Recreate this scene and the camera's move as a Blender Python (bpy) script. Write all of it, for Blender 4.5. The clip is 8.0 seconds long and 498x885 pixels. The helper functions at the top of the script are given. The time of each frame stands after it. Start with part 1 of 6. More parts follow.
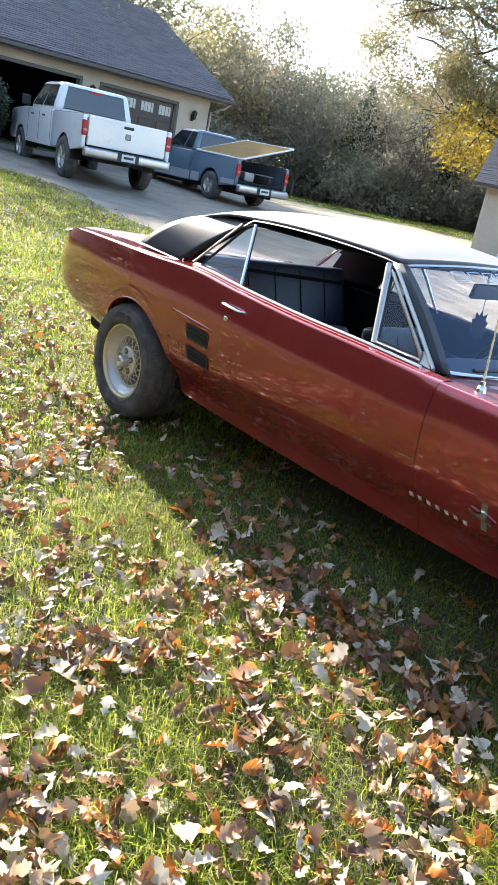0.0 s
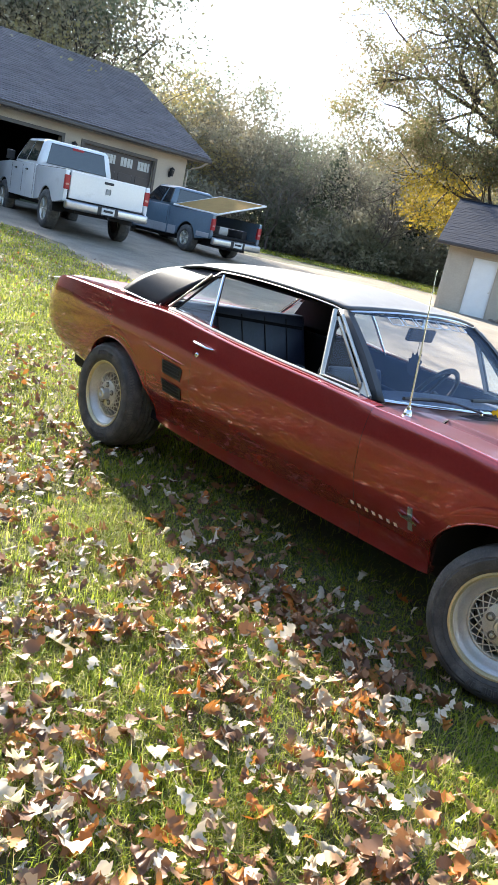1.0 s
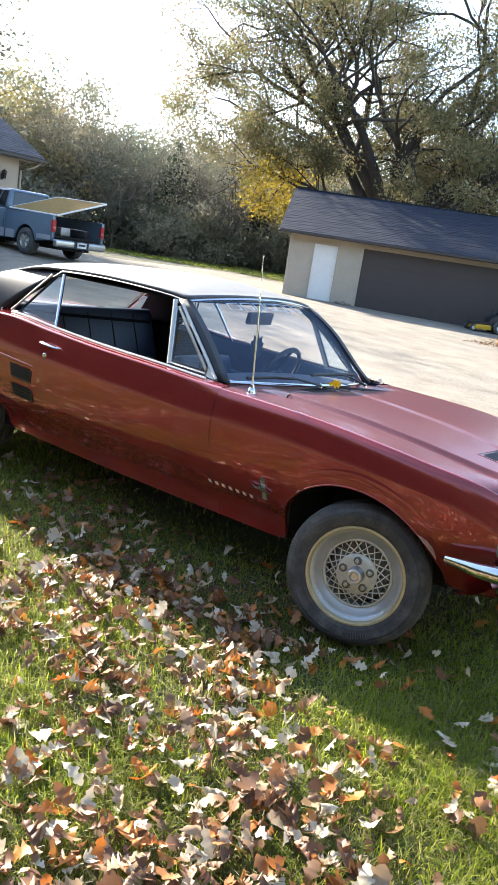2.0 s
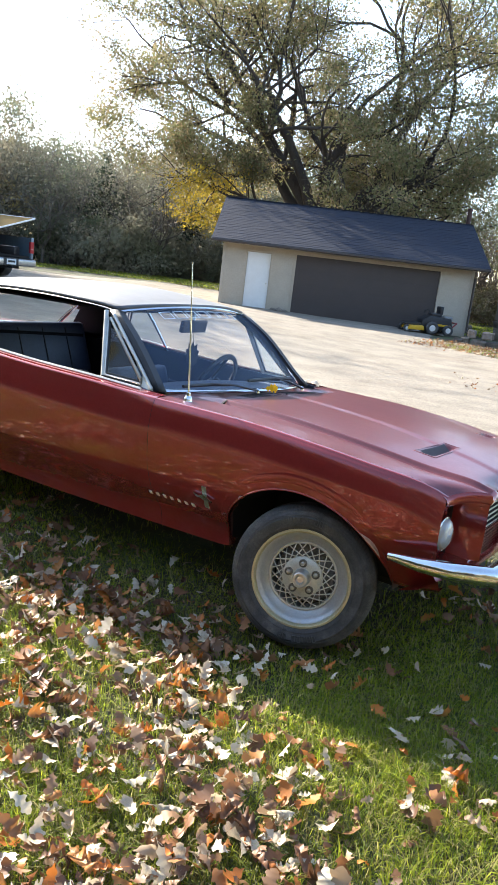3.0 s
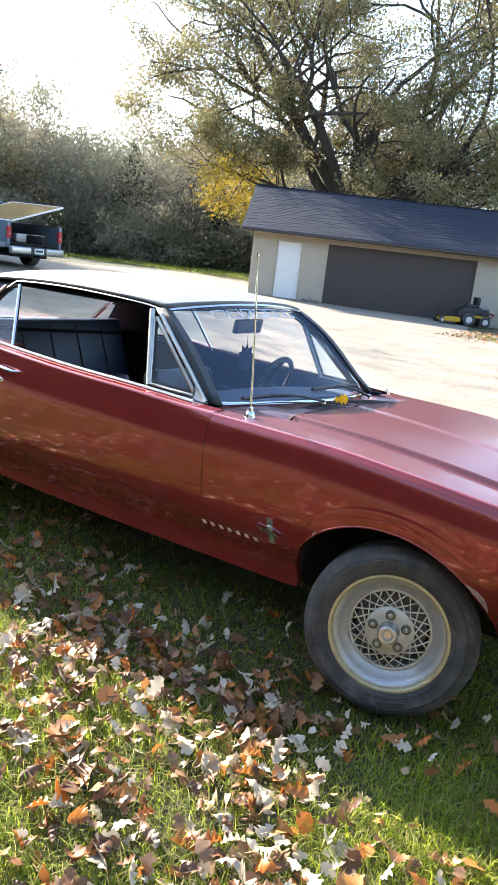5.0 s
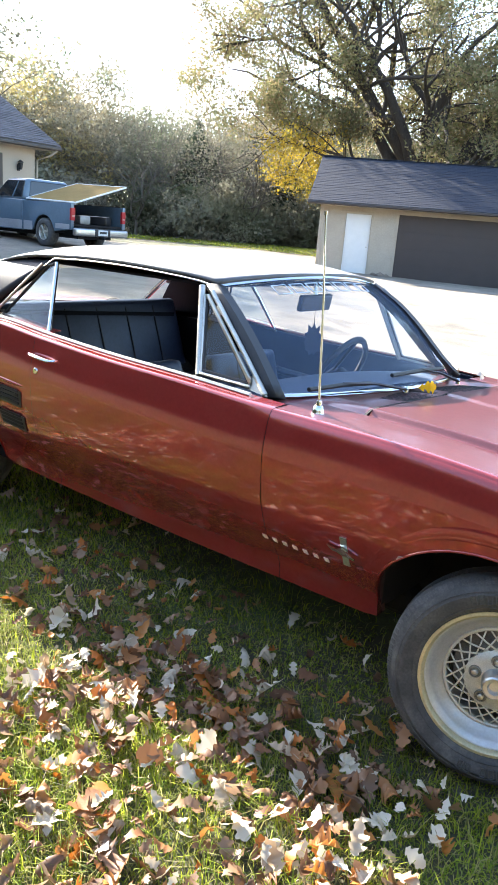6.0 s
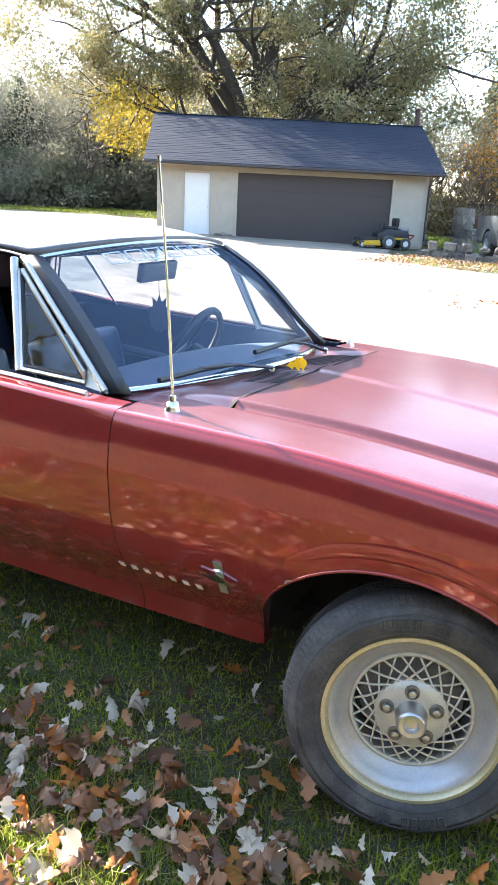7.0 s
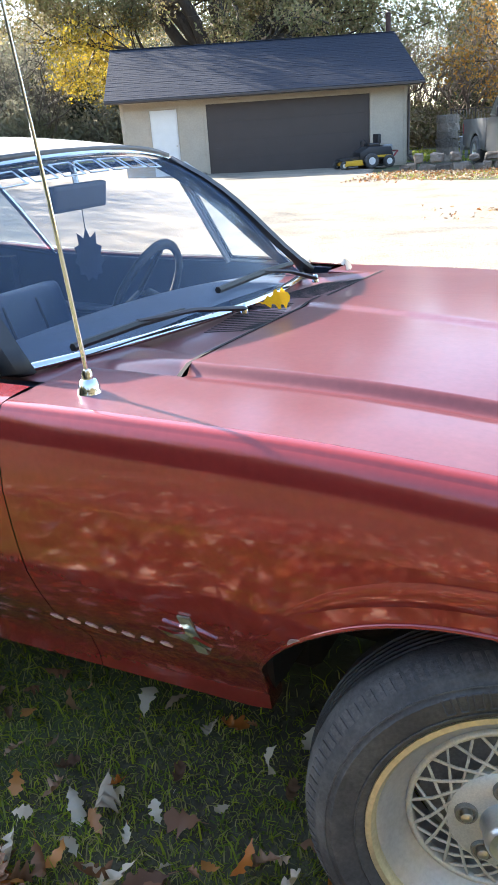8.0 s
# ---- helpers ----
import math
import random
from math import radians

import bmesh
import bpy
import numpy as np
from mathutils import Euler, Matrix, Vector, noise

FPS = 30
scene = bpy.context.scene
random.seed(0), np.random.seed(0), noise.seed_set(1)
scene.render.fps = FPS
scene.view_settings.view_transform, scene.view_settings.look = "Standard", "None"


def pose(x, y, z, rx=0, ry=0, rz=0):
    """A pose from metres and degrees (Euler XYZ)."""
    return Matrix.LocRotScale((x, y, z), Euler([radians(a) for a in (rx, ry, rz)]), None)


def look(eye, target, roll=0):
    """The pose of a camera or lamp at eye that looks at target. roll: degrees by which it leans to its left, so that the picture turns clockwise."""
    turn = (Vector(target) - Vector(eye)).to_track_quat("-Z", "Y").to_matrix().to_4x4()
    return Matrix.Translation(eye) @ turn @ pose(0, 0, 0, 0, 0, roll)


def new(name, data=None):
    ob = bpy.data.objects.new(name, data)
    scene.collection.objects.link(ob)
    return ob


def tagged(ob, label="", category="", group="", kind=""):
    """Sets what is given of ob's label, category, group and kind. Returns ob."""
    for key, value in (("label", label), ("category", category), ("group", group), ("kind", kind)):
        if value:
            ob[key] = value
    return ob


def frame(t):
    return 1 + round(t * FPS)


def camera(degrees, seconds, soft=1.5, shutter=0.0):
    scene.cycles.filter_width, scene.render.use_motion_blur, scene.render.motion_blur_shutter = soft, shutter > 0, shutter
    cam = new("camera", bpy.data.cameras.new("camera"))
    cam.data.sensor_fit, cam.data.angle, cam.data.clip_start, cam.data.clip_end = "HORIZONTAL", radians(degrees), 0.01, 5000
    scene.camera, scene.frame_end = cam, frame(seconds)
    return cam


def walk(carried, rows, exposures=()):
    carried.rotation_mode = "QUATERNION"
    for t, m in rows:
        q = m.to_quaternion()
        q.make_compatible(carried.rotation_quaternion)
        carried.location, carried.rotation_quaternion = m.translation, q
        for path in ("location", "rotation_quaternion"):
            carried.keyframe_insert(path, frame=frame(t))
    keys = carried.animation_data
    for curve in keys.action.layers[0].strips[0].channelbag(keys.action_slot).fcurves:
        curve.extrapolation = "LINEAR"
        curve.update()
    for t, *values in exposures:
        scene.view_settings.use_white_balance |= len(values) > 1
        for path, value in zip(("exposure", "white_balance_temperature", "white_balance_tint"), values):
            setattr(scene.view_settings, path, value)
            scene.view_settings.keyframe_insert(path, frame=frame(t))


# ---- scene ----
cam = camera(37.1, 8.0)
PATH = [
    (0, (3.408, -3.001, 1.431), (2.028, -1.72, 0.756), 11.4),
    (0.5, (3.532, -3.183, 1.442), (2.12, -1.896, 0.85), 11.9),
    (1, (3.808, -3.289, 1.464), (2.427, -1.947, 0.925), 12.3),
    (1.5, (3.902, -3.336, 1.468), (2.619, -1.89, 0.954), 11.0),
    (2, (3.96, -3.355, 1.465), (2.834, -1.776, 0.977), 8.8),
    (2.2, (3.989, -3.349, 1.457), (2.934, -1.719, 0.977), 7.9),
    (3.5, (3.901, -3.28, 1.456), (2.894, -1.61, 1.013), 6.7),
    (4, (3.764, -3.189, 1.45), (2.722, -1.543, 0.999), 6.2),
    (4.5, (3.64, -3.129, 1.461), (2.611, -1.475, 1.009), 6.5),
    (5, (3.554, -3.01, 1.448), (2.496, -1.382, 0.969), 6.7),
    (5.2, (3.506, -2.909, 1.431), (2.383, -1.33, 0.934), 5.5),
    (6.3, (3.194, -2.525, 1.404), (2.003, -1.019, 0.843), 4.6),
    (6.5, (3.122, -2.45, 1.404), (2.018, -0.886, 0.825), 4.0),
    (7, (3.058, -2.254, 1.384), (2.197, -0.559, 0.764), 2.8),
    (7.5, (3.025, -1.944, 1.303), (2.262, -0.224, 0.626), -0.8),
    (8, (2.841, -1.674, 1.248), (1.987, -0.034, 0.487), -4.1),
]
walk(cam, [(t, look(eye, target, roll)) for t, eye, target, roll in PATH], exposures=[(0.0, 2.20), (0.6, 2.06), (2.0, 2.04), (3.5, 1.88), (4.0, 2.04), (5.0, 2.23), (6.5, 2.70), (7.6, 2.86), (8.0, 2.44)])

# ---- world and sun ----
SUN_FROM = Vector((-2.18, 0.5, 1.12)).normalized()
world = bpy.data.worlds.new("sky")
scene.world = world
world.use_nodes = True
_wn = world.node_tree.nodes
_sky = _wn.new("ShaderNodeTexSky")
_sky.sky_type = "NISHITA"
_sky.sun_disc = False
_sky.sun_elevation = math.asin(SUN_FROM.z)
_sky.sun_rotation = math.atan2(SUN_FROM.x, SUN_FROM.y) % (2 * math.pi)
_sky.air_density, _sky.dust_density, _sky.ozone_density = 1.0, 0.7, 1.0
_wn["Background"].inputs["Strength"].default_value = 0.15
world.node_tree.links.new(_sky.outputs["Color"], _wn["Background"].inputs["Color"])
sun = new("sun", bpy.data.lights.new("sun", "SUN"))
sun.data.energy, sun.data.angle, sun.data.color = 5.0, radians(0.55), (1.0, 0.92, 0.8)
sun.matrix_world = look(SUN_FROM * 50, (0, 0, 0))


# ---- materials ----
def mat(name, base, rough=0.6, metal=0.0, var=0.15, scale=6.0, bump=0.0, bump_scale=60.0, fine=None, coat=0.0,
        coat_rough=0.05, tint=None, tint_amount=0.0, tint_scale=1.5, spec=0.5, island=0.0, obj_random=0.0, sheen=0.0,
        translucent=0.0, transmission=0.0, rough_var=0.0, stretch=(1, 1, 1), coords="Object"):
    """A node material: a base colour with variation at two scales, optional second tint in patches, bump and coat."""
    m = bpy.data.materials.new(name)
    m.use_nodes = True
    nt = m.node_tree
    n, l = nt.nodes, nt.links
    bsdf = n["Principled BSDF"]
    bsdf.inputs["Roughness"].default_value = rough
    bsdf.inputs["Metallic"].default_value = metal
    bsdf.inputs["Specular IOR Level"].default_value = spec
    bsdf.inputs["Coat Weight"].default_value = coat
    bsdf.inputs["Coat Roughness"].default_value = coat_rough
    bsdf.inputs["Coat IOR"].default_value = 1.55
    bsdf.inputs["Sheen Weight"].default_value = sheen
    bsdf.inputs["Transmission Weight"].default_value = transmission
    tc = n.new("ShaderNodeTexCoord")
    mp = n.new("ShaderNodeMapping")
    mp.inputs["Scale"].default_value = stretch
    l.new(tc.outputs[coords], mp.inputs["Vector"])
    coarse = n.new("ShaderNodeTexNoise")
    coarse.inputs["Scale"].default_value = scale
    coarse.inputs["Detail"].default_value = 5
    l.new(mp.outputs[0], coarse.inputs["Vector"])
    small = n.new("ShaderNodeTexNoise")
    small.inputs["Scale"].default_value = fine or scale * 12
    small.inputs["Detail"].default_value = 3
    l.new(mp.outputs[0], small.inputs["Vector"])
    add = n.new("ShaderNodeMath")
    add.operation = "ADD"
    l.new(coarse.outputs["Fac"], add.inputs[0])
    l.new(small.outputs["Fac"], add.inputs[1])
    value = add.outputs[0]
    if island or obj_random:
        src = n.new("ShaderNodeNewGeometry") if island else n.new("ShaderNodeObjectInfo")
        out = src.outputs["Random Per Island"] if island else src.outputs["Random"]
        mr = n.new("ShaderNodeMapRange")
        a = island or obj_random
        mr.inputs["To Min"].default_value, mr.inputs["To Max"].default_value = -a, a
        l.new(out, mr.inputs["Value"])
        add2 = n.new("ShaderNodeMath")
        add2.operation = "ADD"
        l.new(value, add2.inputs[0])
        l.new(mr.outputs[0], add2.inputs[1])
        value = add2.outputs[0]
    mr = n.new("ShaderNodeMapRange")
    mr.clamp = False
    mr.inputs["From Min"].default_value, mr.inputs["From Max"].default_value = 0.6, 1.4
    mr.inputs["To Min"].default_value, mr.inputs["To Max"].default_value = 1 - var, 1 + var
    l.new(value, mr.inputs["Value"])
    colour = n.new("ShaderNodeMix")
    colour.data_type = "RGBA"
    colour.inputs[6].default_value = (*base, 1)
    colour.inputs[7].default_value = (*(tint or base), 1)
    colour.inputs[0].default_value = 0
    if tint:
        patch = n.new("ShaderNodeTexNoise")
        patch.inputs["Scale"].default_value = tint_scale
        patch.inputs["Detail"].default_value = 6
        patch.inputs["Roughness"].default_value = 0.65
        l.new(mp.outputs[0], patch.inputs["Vector"])
        pr = n.new("ShaderNodeMapRange")
        pr.inputs["From Min"].default_value, pr.inputs["From Max"].default_value = 0.62 - 0.3 * tint_amount, 0.85 - 0.3 * tint_amount
        l.new(patch.outputs["Fac"], pr.inputs["Value"])
        l.new(pr.outputs[0], colour.inputs[0])
    hsv = n.new("ShaderNodeHueSaturation")
    l.new(colour.outputs[2], hsv.inputs["Color"])
    l.new(mr.outputs[0], hsv.inputs["Value"])
    l.new(hsv.outputs[0], bsdf.inputs["Base Color"])
    if rough_var:
        rr = n.new("ShaderNodeMapRange")
        rr.inputs["From Min"].default_value, rr.inputs["From Max"].default_value = 0.3, 0.7
        rr.inputs["To Min"].default_value, rr.inputs["To Max"].default_value = max(0.02, rough - rough_var), rough + rough_var
        l.new(coarse.outputs["Fac"], rr.inputs["Value"])
        l.new(rr.outputs[0], bsdf.inputs["Roughness"])
    if bump:
        bn = n.new("ShaderNodeTexNoise")
        bn.inputs["Scale"].default_value = bump_scale
        bn.inputs["Detail"].default_value = 4
        l.new(mp.outputs[0], bn.inputs["Vector"])
        bp = n.new("ShaderNodeBump")
        bp.inputs["Strength"].default_value = bump
        bp.inputs["Distance"].default_value = 1.0 / bump_scale
        l.new(bn.outputs["Fac"], bp.inputs["Height"])
        l.new(bp.outputs[0], bsdf.inputs["Normal"])
    if translucent:
        tr = n.new("ShaderNodeBsdfTranslucent")
        l.new(hsv.outputs[0], tr.inputs["Color"])
        mix = n.new("ShaderNodeMixShader")
        mix.inputs[0].default_value = translucent
        l.new(bsdf.outputs[0], mix.inputs[1])
        l.new(tr.outputs[0], mix.inputs[2])
        l.new(mix.outputs[0], n["Material Output"].inputs["Surface"])
    return m


def glass(name, tint=(0.9, 0.95, 0.95), rough=0.0, gloss=1.0, haze=0.0):
    """Thin pane: clear with a Fresnel-weighted mirror; haze mixes in a sky-blue film."""
    m = bpy.data.materials.new(name)
    m.use_nodes = True
    n, l = m.node_tree.nodes, m.node_tree.links
    n.remove(n["Principled BSDF"])
    clear, shine = n.new("ShaderNodeBsdfTransparent"), n.new("ShaderNodeBsdfGlossy")
    clear.inputs["Color"].default_value = (*tint, 1)
    shine.inputs["Roughness"].default_value = rough
    fr, mix = n.new("ShaderNodeFresnel"), n.new("ShaderNodeMixShader")
    fr.inputs["IOR"].default_value = 1.5
    mul = n.new("ShaderNodeMath")
    mul.operation = "MULTIPLY"
    mul.inputs[1].default_value = gloss
    l.new(fr.outputs[0], mul.inputs[0])
    l.new(mul.outputs[0], mix.inputs[0])
    l.new(clear.outputs[0], mix.inputs[1])
    l.new(shine.outputs[0], mix.inputs[2])
    last = mix
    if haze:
        # Diffuse dust film, its blue colour painting in the sky's reflection.
        sky_film, last = n.new("ShaderNodeBsdfDiffuse"), n.new("ShaderNodeMixShader")
        sky_film.inputs["Color"].default_value = (0.34, 0.54, 0.86, 1)
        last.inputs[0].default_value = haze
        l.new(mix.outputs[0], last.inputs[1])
        l.new(sky_film.outputs[0], last.inputs[2])
    l.new(last.outputs[0], n["Material Output"].inputs["Surface"])
    return m


RED = mat("old_red_paint", (0.30, 0.034, 0.031), rough=0.13, metal=0.38, var=0.12, scale=3, fine=90, spec=0.4, coat=0.9, coat_rough=0.05, tint=(0.31, 0.045, 0.04), tint_amount=0.35, tint_scale=4, bump=0.005, bump_scale=9)
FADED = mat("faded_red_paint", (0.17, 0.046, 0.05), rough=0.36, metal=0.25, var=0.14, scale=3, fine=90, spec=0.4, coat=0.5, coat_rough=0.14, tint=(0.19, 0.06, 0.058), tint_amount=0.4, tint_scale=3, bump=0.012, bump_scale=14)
VINYL = mat("black_vinyl", (0.032, 0.032, 0.036), rough=0.62, var=0.3, scale=5, spec=1.0, sheen=0.1, coat=0.6, coat_rough=0.5, bump=0.1, bump_scale=450, tint=(0.07, 0.07, 0.07), tint_amount=0.4, tint_scale=3)
CHROME = mat("chrome", (0.78, 0.79, 0.8), rough=0.1, metal=1.0, var=0.1, scale=9, rough_var=0.05)
GREY_PIPE = mat("rusty_pipe", (0.08, 0.055, 0.04), rough=0.8, metal=0.4, var=0.3, scale=12)
STEEL = mat("dull_grey_paint", (0.045, 0.035, 0.036), rough=0.6, var=0.2, scale=20)
DULL = mat("dull_aluminium", (0.56, 0.54, 0.48), rough=0.42, metal=1.0, var=0.18, scale=20, rough_var=0.08)
LIP = mat("brushed_lip", (0.5, 0.5, 0.5), rough=0.42, metal=0.55, var=0.15, scale=12, tint=(0.44, 0.43, 0.38), tint_amount=0.4, tint_scale=5)
FLANGE = mat("yellowed_flange", (0.62, 0.55, 0.34), rough=0.42, metal=0.6, var=0.2, scale=14)
MARK = mat("grey_sidewall_mark", (0.08, 0.079, 0.077), rough=0.8, var=0.3, scale=40)
WIRE = mat("weathered_lattice_alloy", (0.60, 0.57, 0.48), rough=0.45, metal=0.35, var=0.2, scale=25, tint=(0.40, 0.37, 0.28), tint_amount=0.3, tint_scale=12)
CAP = mat("silver_cap", (0.55, 0.55, 0.54), rough=0.3, metal=0.85, var=0.12, scale=20)
SEAT_METAL = mat("recess_dark_lug_seat", (0.24, 0.22, 0.18), rough=0.5, metal=0.5, var=0.3, scale=40)
DRUM = mat("dusty_drum", (0.22, 0.205, 0.18), rough=0.85, var=0.3, scale=15)
DUSTY = mat("dusty_tread_rubber", (0.085, 0.08, 0.075), rough=0.9, var=0.5, scale=18, bump=0.2, bump_scale=120)
RUBBER = mat("tyre_rubber", (0.055, 0.054, 0.054), rough=0.78, var=0.35, scale=14, bump=0.2, bump_scale=120, tint=(0.12, 0.115, 0.105), tint_amount=0.55, tint_scale=9)
DARK = mat("dark_underbody", (0.012, 0.011, 0.011), rough=0.9, var=0.3, scale=10)
TRIM = mat("black_trim", (0.014, 0.014, 0.016), rough=0.5, var=0.2, scale=20)
# Darker copy of the roof vinyl, with the rear pillars' shade in its colour.
SHADED_VINYL = mat("shaded_roof_vinyl", (0.016, 0.016, 0.019), rough=0.5, var=0.25, scale=5, spec=0.25, bump=0.1, bump_scale=450)
# Dash pad coloured blue to paint in the sky mirrored in the screen.
DASH = mat("sky_tinted_dash_pad", (0.075, 0.105, 0.165), rough=0.55, var=0.25, scale=6, bump=0.2, bump_scale=300)
SEAT = mat("blue_black_vinyl", (0.022, 0.032, 0.062), rough=0.42, var=0.3, scale=6, bump=0.2, bump_scale=300)
LINER = mat("near_black_lining", (0.008, 0.009, 0.013), rough=0.85, var=0.2, scale=8, spec=0.12)
GLASS = glass("clear_glass", (0.80, 0.90, 0.96))
SCREEN = glass("dusty_sky_screen", (0.98, 0.98, 0.96), 0.0, 0.42, 0.08)
SUN_STRIP = mat("sunlit_seat_edge", (0.5, 0.5, 0.48), rough=0.4, var=0.2, scale=20)
REAR_GLASS = glass("rear_window_glass", (0.95, 0.97, 0.93), 0.0, 0.45)
LENS = mat("lamp_glass", (0.45, 0.47, 0.48), rough=0.08, var=0.1, scale=40, coat=1.0)


# ---- mesh helpers ----
def mesh(name, verts, faces, material, parent=None, smooth=False, label="", sharp=None):
    me = bpy.data.meshes.new(name)
    me.from_pydata([tuple(v) for v in verts], [], faces)
    me.materials.append(material)
    if smooth:
        me.shade_smooth()
        if sharp:
            me.set_sharp_from_angle(angle=radians(sharp))
    ob = new(name, me)
    if parent:
        ob.parent = parent
    if label:
        ob["label"] = label
    return ob


def part(name, bm, material, parent=None, label="", smooth=False, sharp=35):
    """Links a bmesh as one mesh object under a thing or a part."""
    bmesh.ops.recalc_face_normals(bm, faces=bm.faces)
    me = bpy.data.meshes.new(name)
    bm.to_mesh(me)
    bm.free()
    me.materials.append(material)
    if smooth:
        me.shade_smooth()
        me.set_sharp_from_angle(angle=radians(sharp))
    ob = new(name, me)
    if parent:
        ob.parent = parent
    if label:
        ob["label"] = label
    return ob


def thing(name, label, category, at=(0, 0, 0), turn=0, group="", kind=""):
    ob = new(name)
    ob.matrix_world = pose(*at, 0, 0, turn)
    return tagged(ob, label, category, group, kind)


def box(bm, x0, x1, y0, y1, z0, z1, bevel=0.0, m=None, seg=1):
    """Adds a box, bevelled if asked, to bm."""
    vs = [bm.verts.new((x, y, z)) for x in (x0, x1) for y in (y0, y1) for z in (z0, z1)]
    fs = [bm.faces.new([vs[i] for i in f]) for f in ((0, 1, 3, 2), (4, 6, 7, 5), (0, 4, 5, 1), (2, 3, 7, 6), (0, 2, 6, 4), (1, 5, 7, 3))]
    if bevel:
        es = list({e for f in fs for e in f.edges})
        r = bmesh.ops.bevel(bm, geom=es, offset=bevel, segments=seg, affect="EDGES", profile=0.6)
        vs = list({v for f in r["faces"] for v in f.verts} | {v for v in vs if v.is_valid})
    if m:
        bmesh.ops.transform(bm, matrix=m, verts=[v for v in vs if v.is_valid])
    return bm


def boxed(name, dims, material, parent=None, bevel=0.0, m=None, label="", seg=1, smooth=False):
    bm = bmesh.new()
    box(bm, *dims, bevel=bevel, m=m, seg=seg)
    return part(name, bm, material, parent, label, smooth)


def tube_path(pts, r, sides=8, closed=False, flat=1.0, up=(0, 0, 1)):
    """Verts and faces of a tube along pts; r a number or one per point; flat squashes it along its own binormal."""
    pts = [Vector(p) for p in pts]
    k = len(pts)
    vs, fs = [], []
    rs = [float(r)] * k if isinstance(r, (int, float)) else [float(q) for q in r]
    for i, p in enumerate(pts):
        a = pts[(i - 1) % k] if closed or i else p
        b = pts[(i + 1) % k] if closed or i < k - 1 else p
        d = (b - a).normalized()
        u = Vector(up)
        if abs(d.dot(u)) > 0.95:
            u = Vector((1, 0, 0))
        s = d.cross(u).normalized()
        v = s.cross(d).normalized()
        for j in range(sides):
            t = 2 * math.pi * j / sides
            vs.append(p + rs[i] * (math.cos(t) * s + math.sin(t) * v * flat))
    n = k if closed else k - 1
    for i in range(n):
        for j in range(sides):
            a, b = i * sides + j, i * sides + (j + 1) % sides
            c, d = ((i + 1) % k) * sides + (j + 1) % sides, ((i + 1) % k) * sides + j
            fs.append((a, b, c, d))
    if not closed:
        fs.append(tuple(range(sides))[::-1])
        fs.append(tuple((k - 1) * sides + j for j in range(sides)))
    return vs, fs


def tube(name, pts, r, material, parent=None, sides=8, closed=False, flat=1.0, up=(0, 0, 1), label=""):
    v, f = tube_path(pts, r, sides, closed, flat, up)
    return mesh(name, v, f, material, parent, True, label, 50)


def revolve(prof, axis_y=True, n=40, m=None, closed=False):
    """Verts and faces of profile (radius, offset) turned round the y axis."""
    vs, fs = [], []
    k = len(prof)
    for i in range(n):
        a = 2 * math.pi * i / n
        for r, o in prof:
            p = Vector((r * math.cos(a), o, r * math.sin(a)))
            vs.append(m @ p if m else p)
    for i in range(n):
        for j in range(k if closed else k - 1):
            a, b = i * k + j, i * k + (j + 1) % k
            c, d = ((i + 1) % n) * k + (j + 1) % k, ((i + 1) % n) * k + j
            fs.append((a, b, c, d))
    return vs, fs


def grid(name, rows, material, parent=None, label="", smooth=True, sharp=40, flip=False, thick=0.0):
    """A sheet from rows of points; thick gives it a back and rim."""
    k, w = len(rows), len(rows[0])
    vs = [Vector(p) for r in rows for p in r]
    fs = []
    for i in range(k - 1):
        for j in range(w - 1):
            q = (i * w + j, i * w + j + 1, (i + 1) * w + j + 1, (i + 1) * w + j)
            fs.append(q[::-1] if flip else q)
    ob = mesh(name, vs, fs, material, parent, smooth, label, sharp)
    if thick:
        s = ob.modifiers.new("sheet", "SOLIDIFY")
        s.thickness, s.offset = thick, -1
    return ob


def curve(xs, ys):
    """A smooth line through the given values."""
    xs, ys = list(map(float, xs)), list(map(float, ys))
    n = len(xs)
    ms = []
    for i in range(n):
        a, b = max(0, i - 1), min(n - 1, i + 1)
        ms.append((ys[b] - ys[a]) / (xs[b] - xs[a]))

    def at(x):
        if x <= xs[0]:
            return ys[0]
        if x >= xs[-1]:
            return ys[-1]
        i = max(j for j in range(n - 1) if xs[j] <= x)
        h = xs[i + 1] - xs[i]
        t = (x - xs[i]) / h
        return ((2 * t ** 3 - 3 * t * t + 1) * ys[i] + (t ** 3 - 2 * t * t + t) * h * ms[i]
                + (3 * t * t - 2 * t ** 3) * ys[i + 1] + (t ** 3 - t * t) * h * ms[i + 1])
    return at


def smooth(a, b, x):
    t = min(1.0, max(0.0, (x - a) / (b - a)))
    return t * t * (3 - 2 * t)


def ground_z(x, y):
    """The lie of the land: level round the car, rising towards the house, a little towards the shed."""
    up = 0.05 * min(18.0, max(0.0, -x - 2)) * (1 - 0.55 * smooth(9, 19, y))
    return up + 0.08 * smooth(9, 18, y)

# ---- ground ----
GRASS_SOIL = mat("lawn", (0.066, 0.058, 0.034), rough=0.95, var=0.35, scale=1.2, fine=40, bump=0.6, bump_scale=60, tint=(0.075, 0.098, 0.03), tint_amount=0.6, tint_scale=0.8)
GRAVEL = mat("pale_gravel", (0.235, 0.203, 0.158), rough=0.95, var=0.4, scale=1.6, fine=30, bump=0.6, bump_scale=36, tint=(0.19, 0.155, 0.115), tint_amount=0.45, tint_scale=0.5)

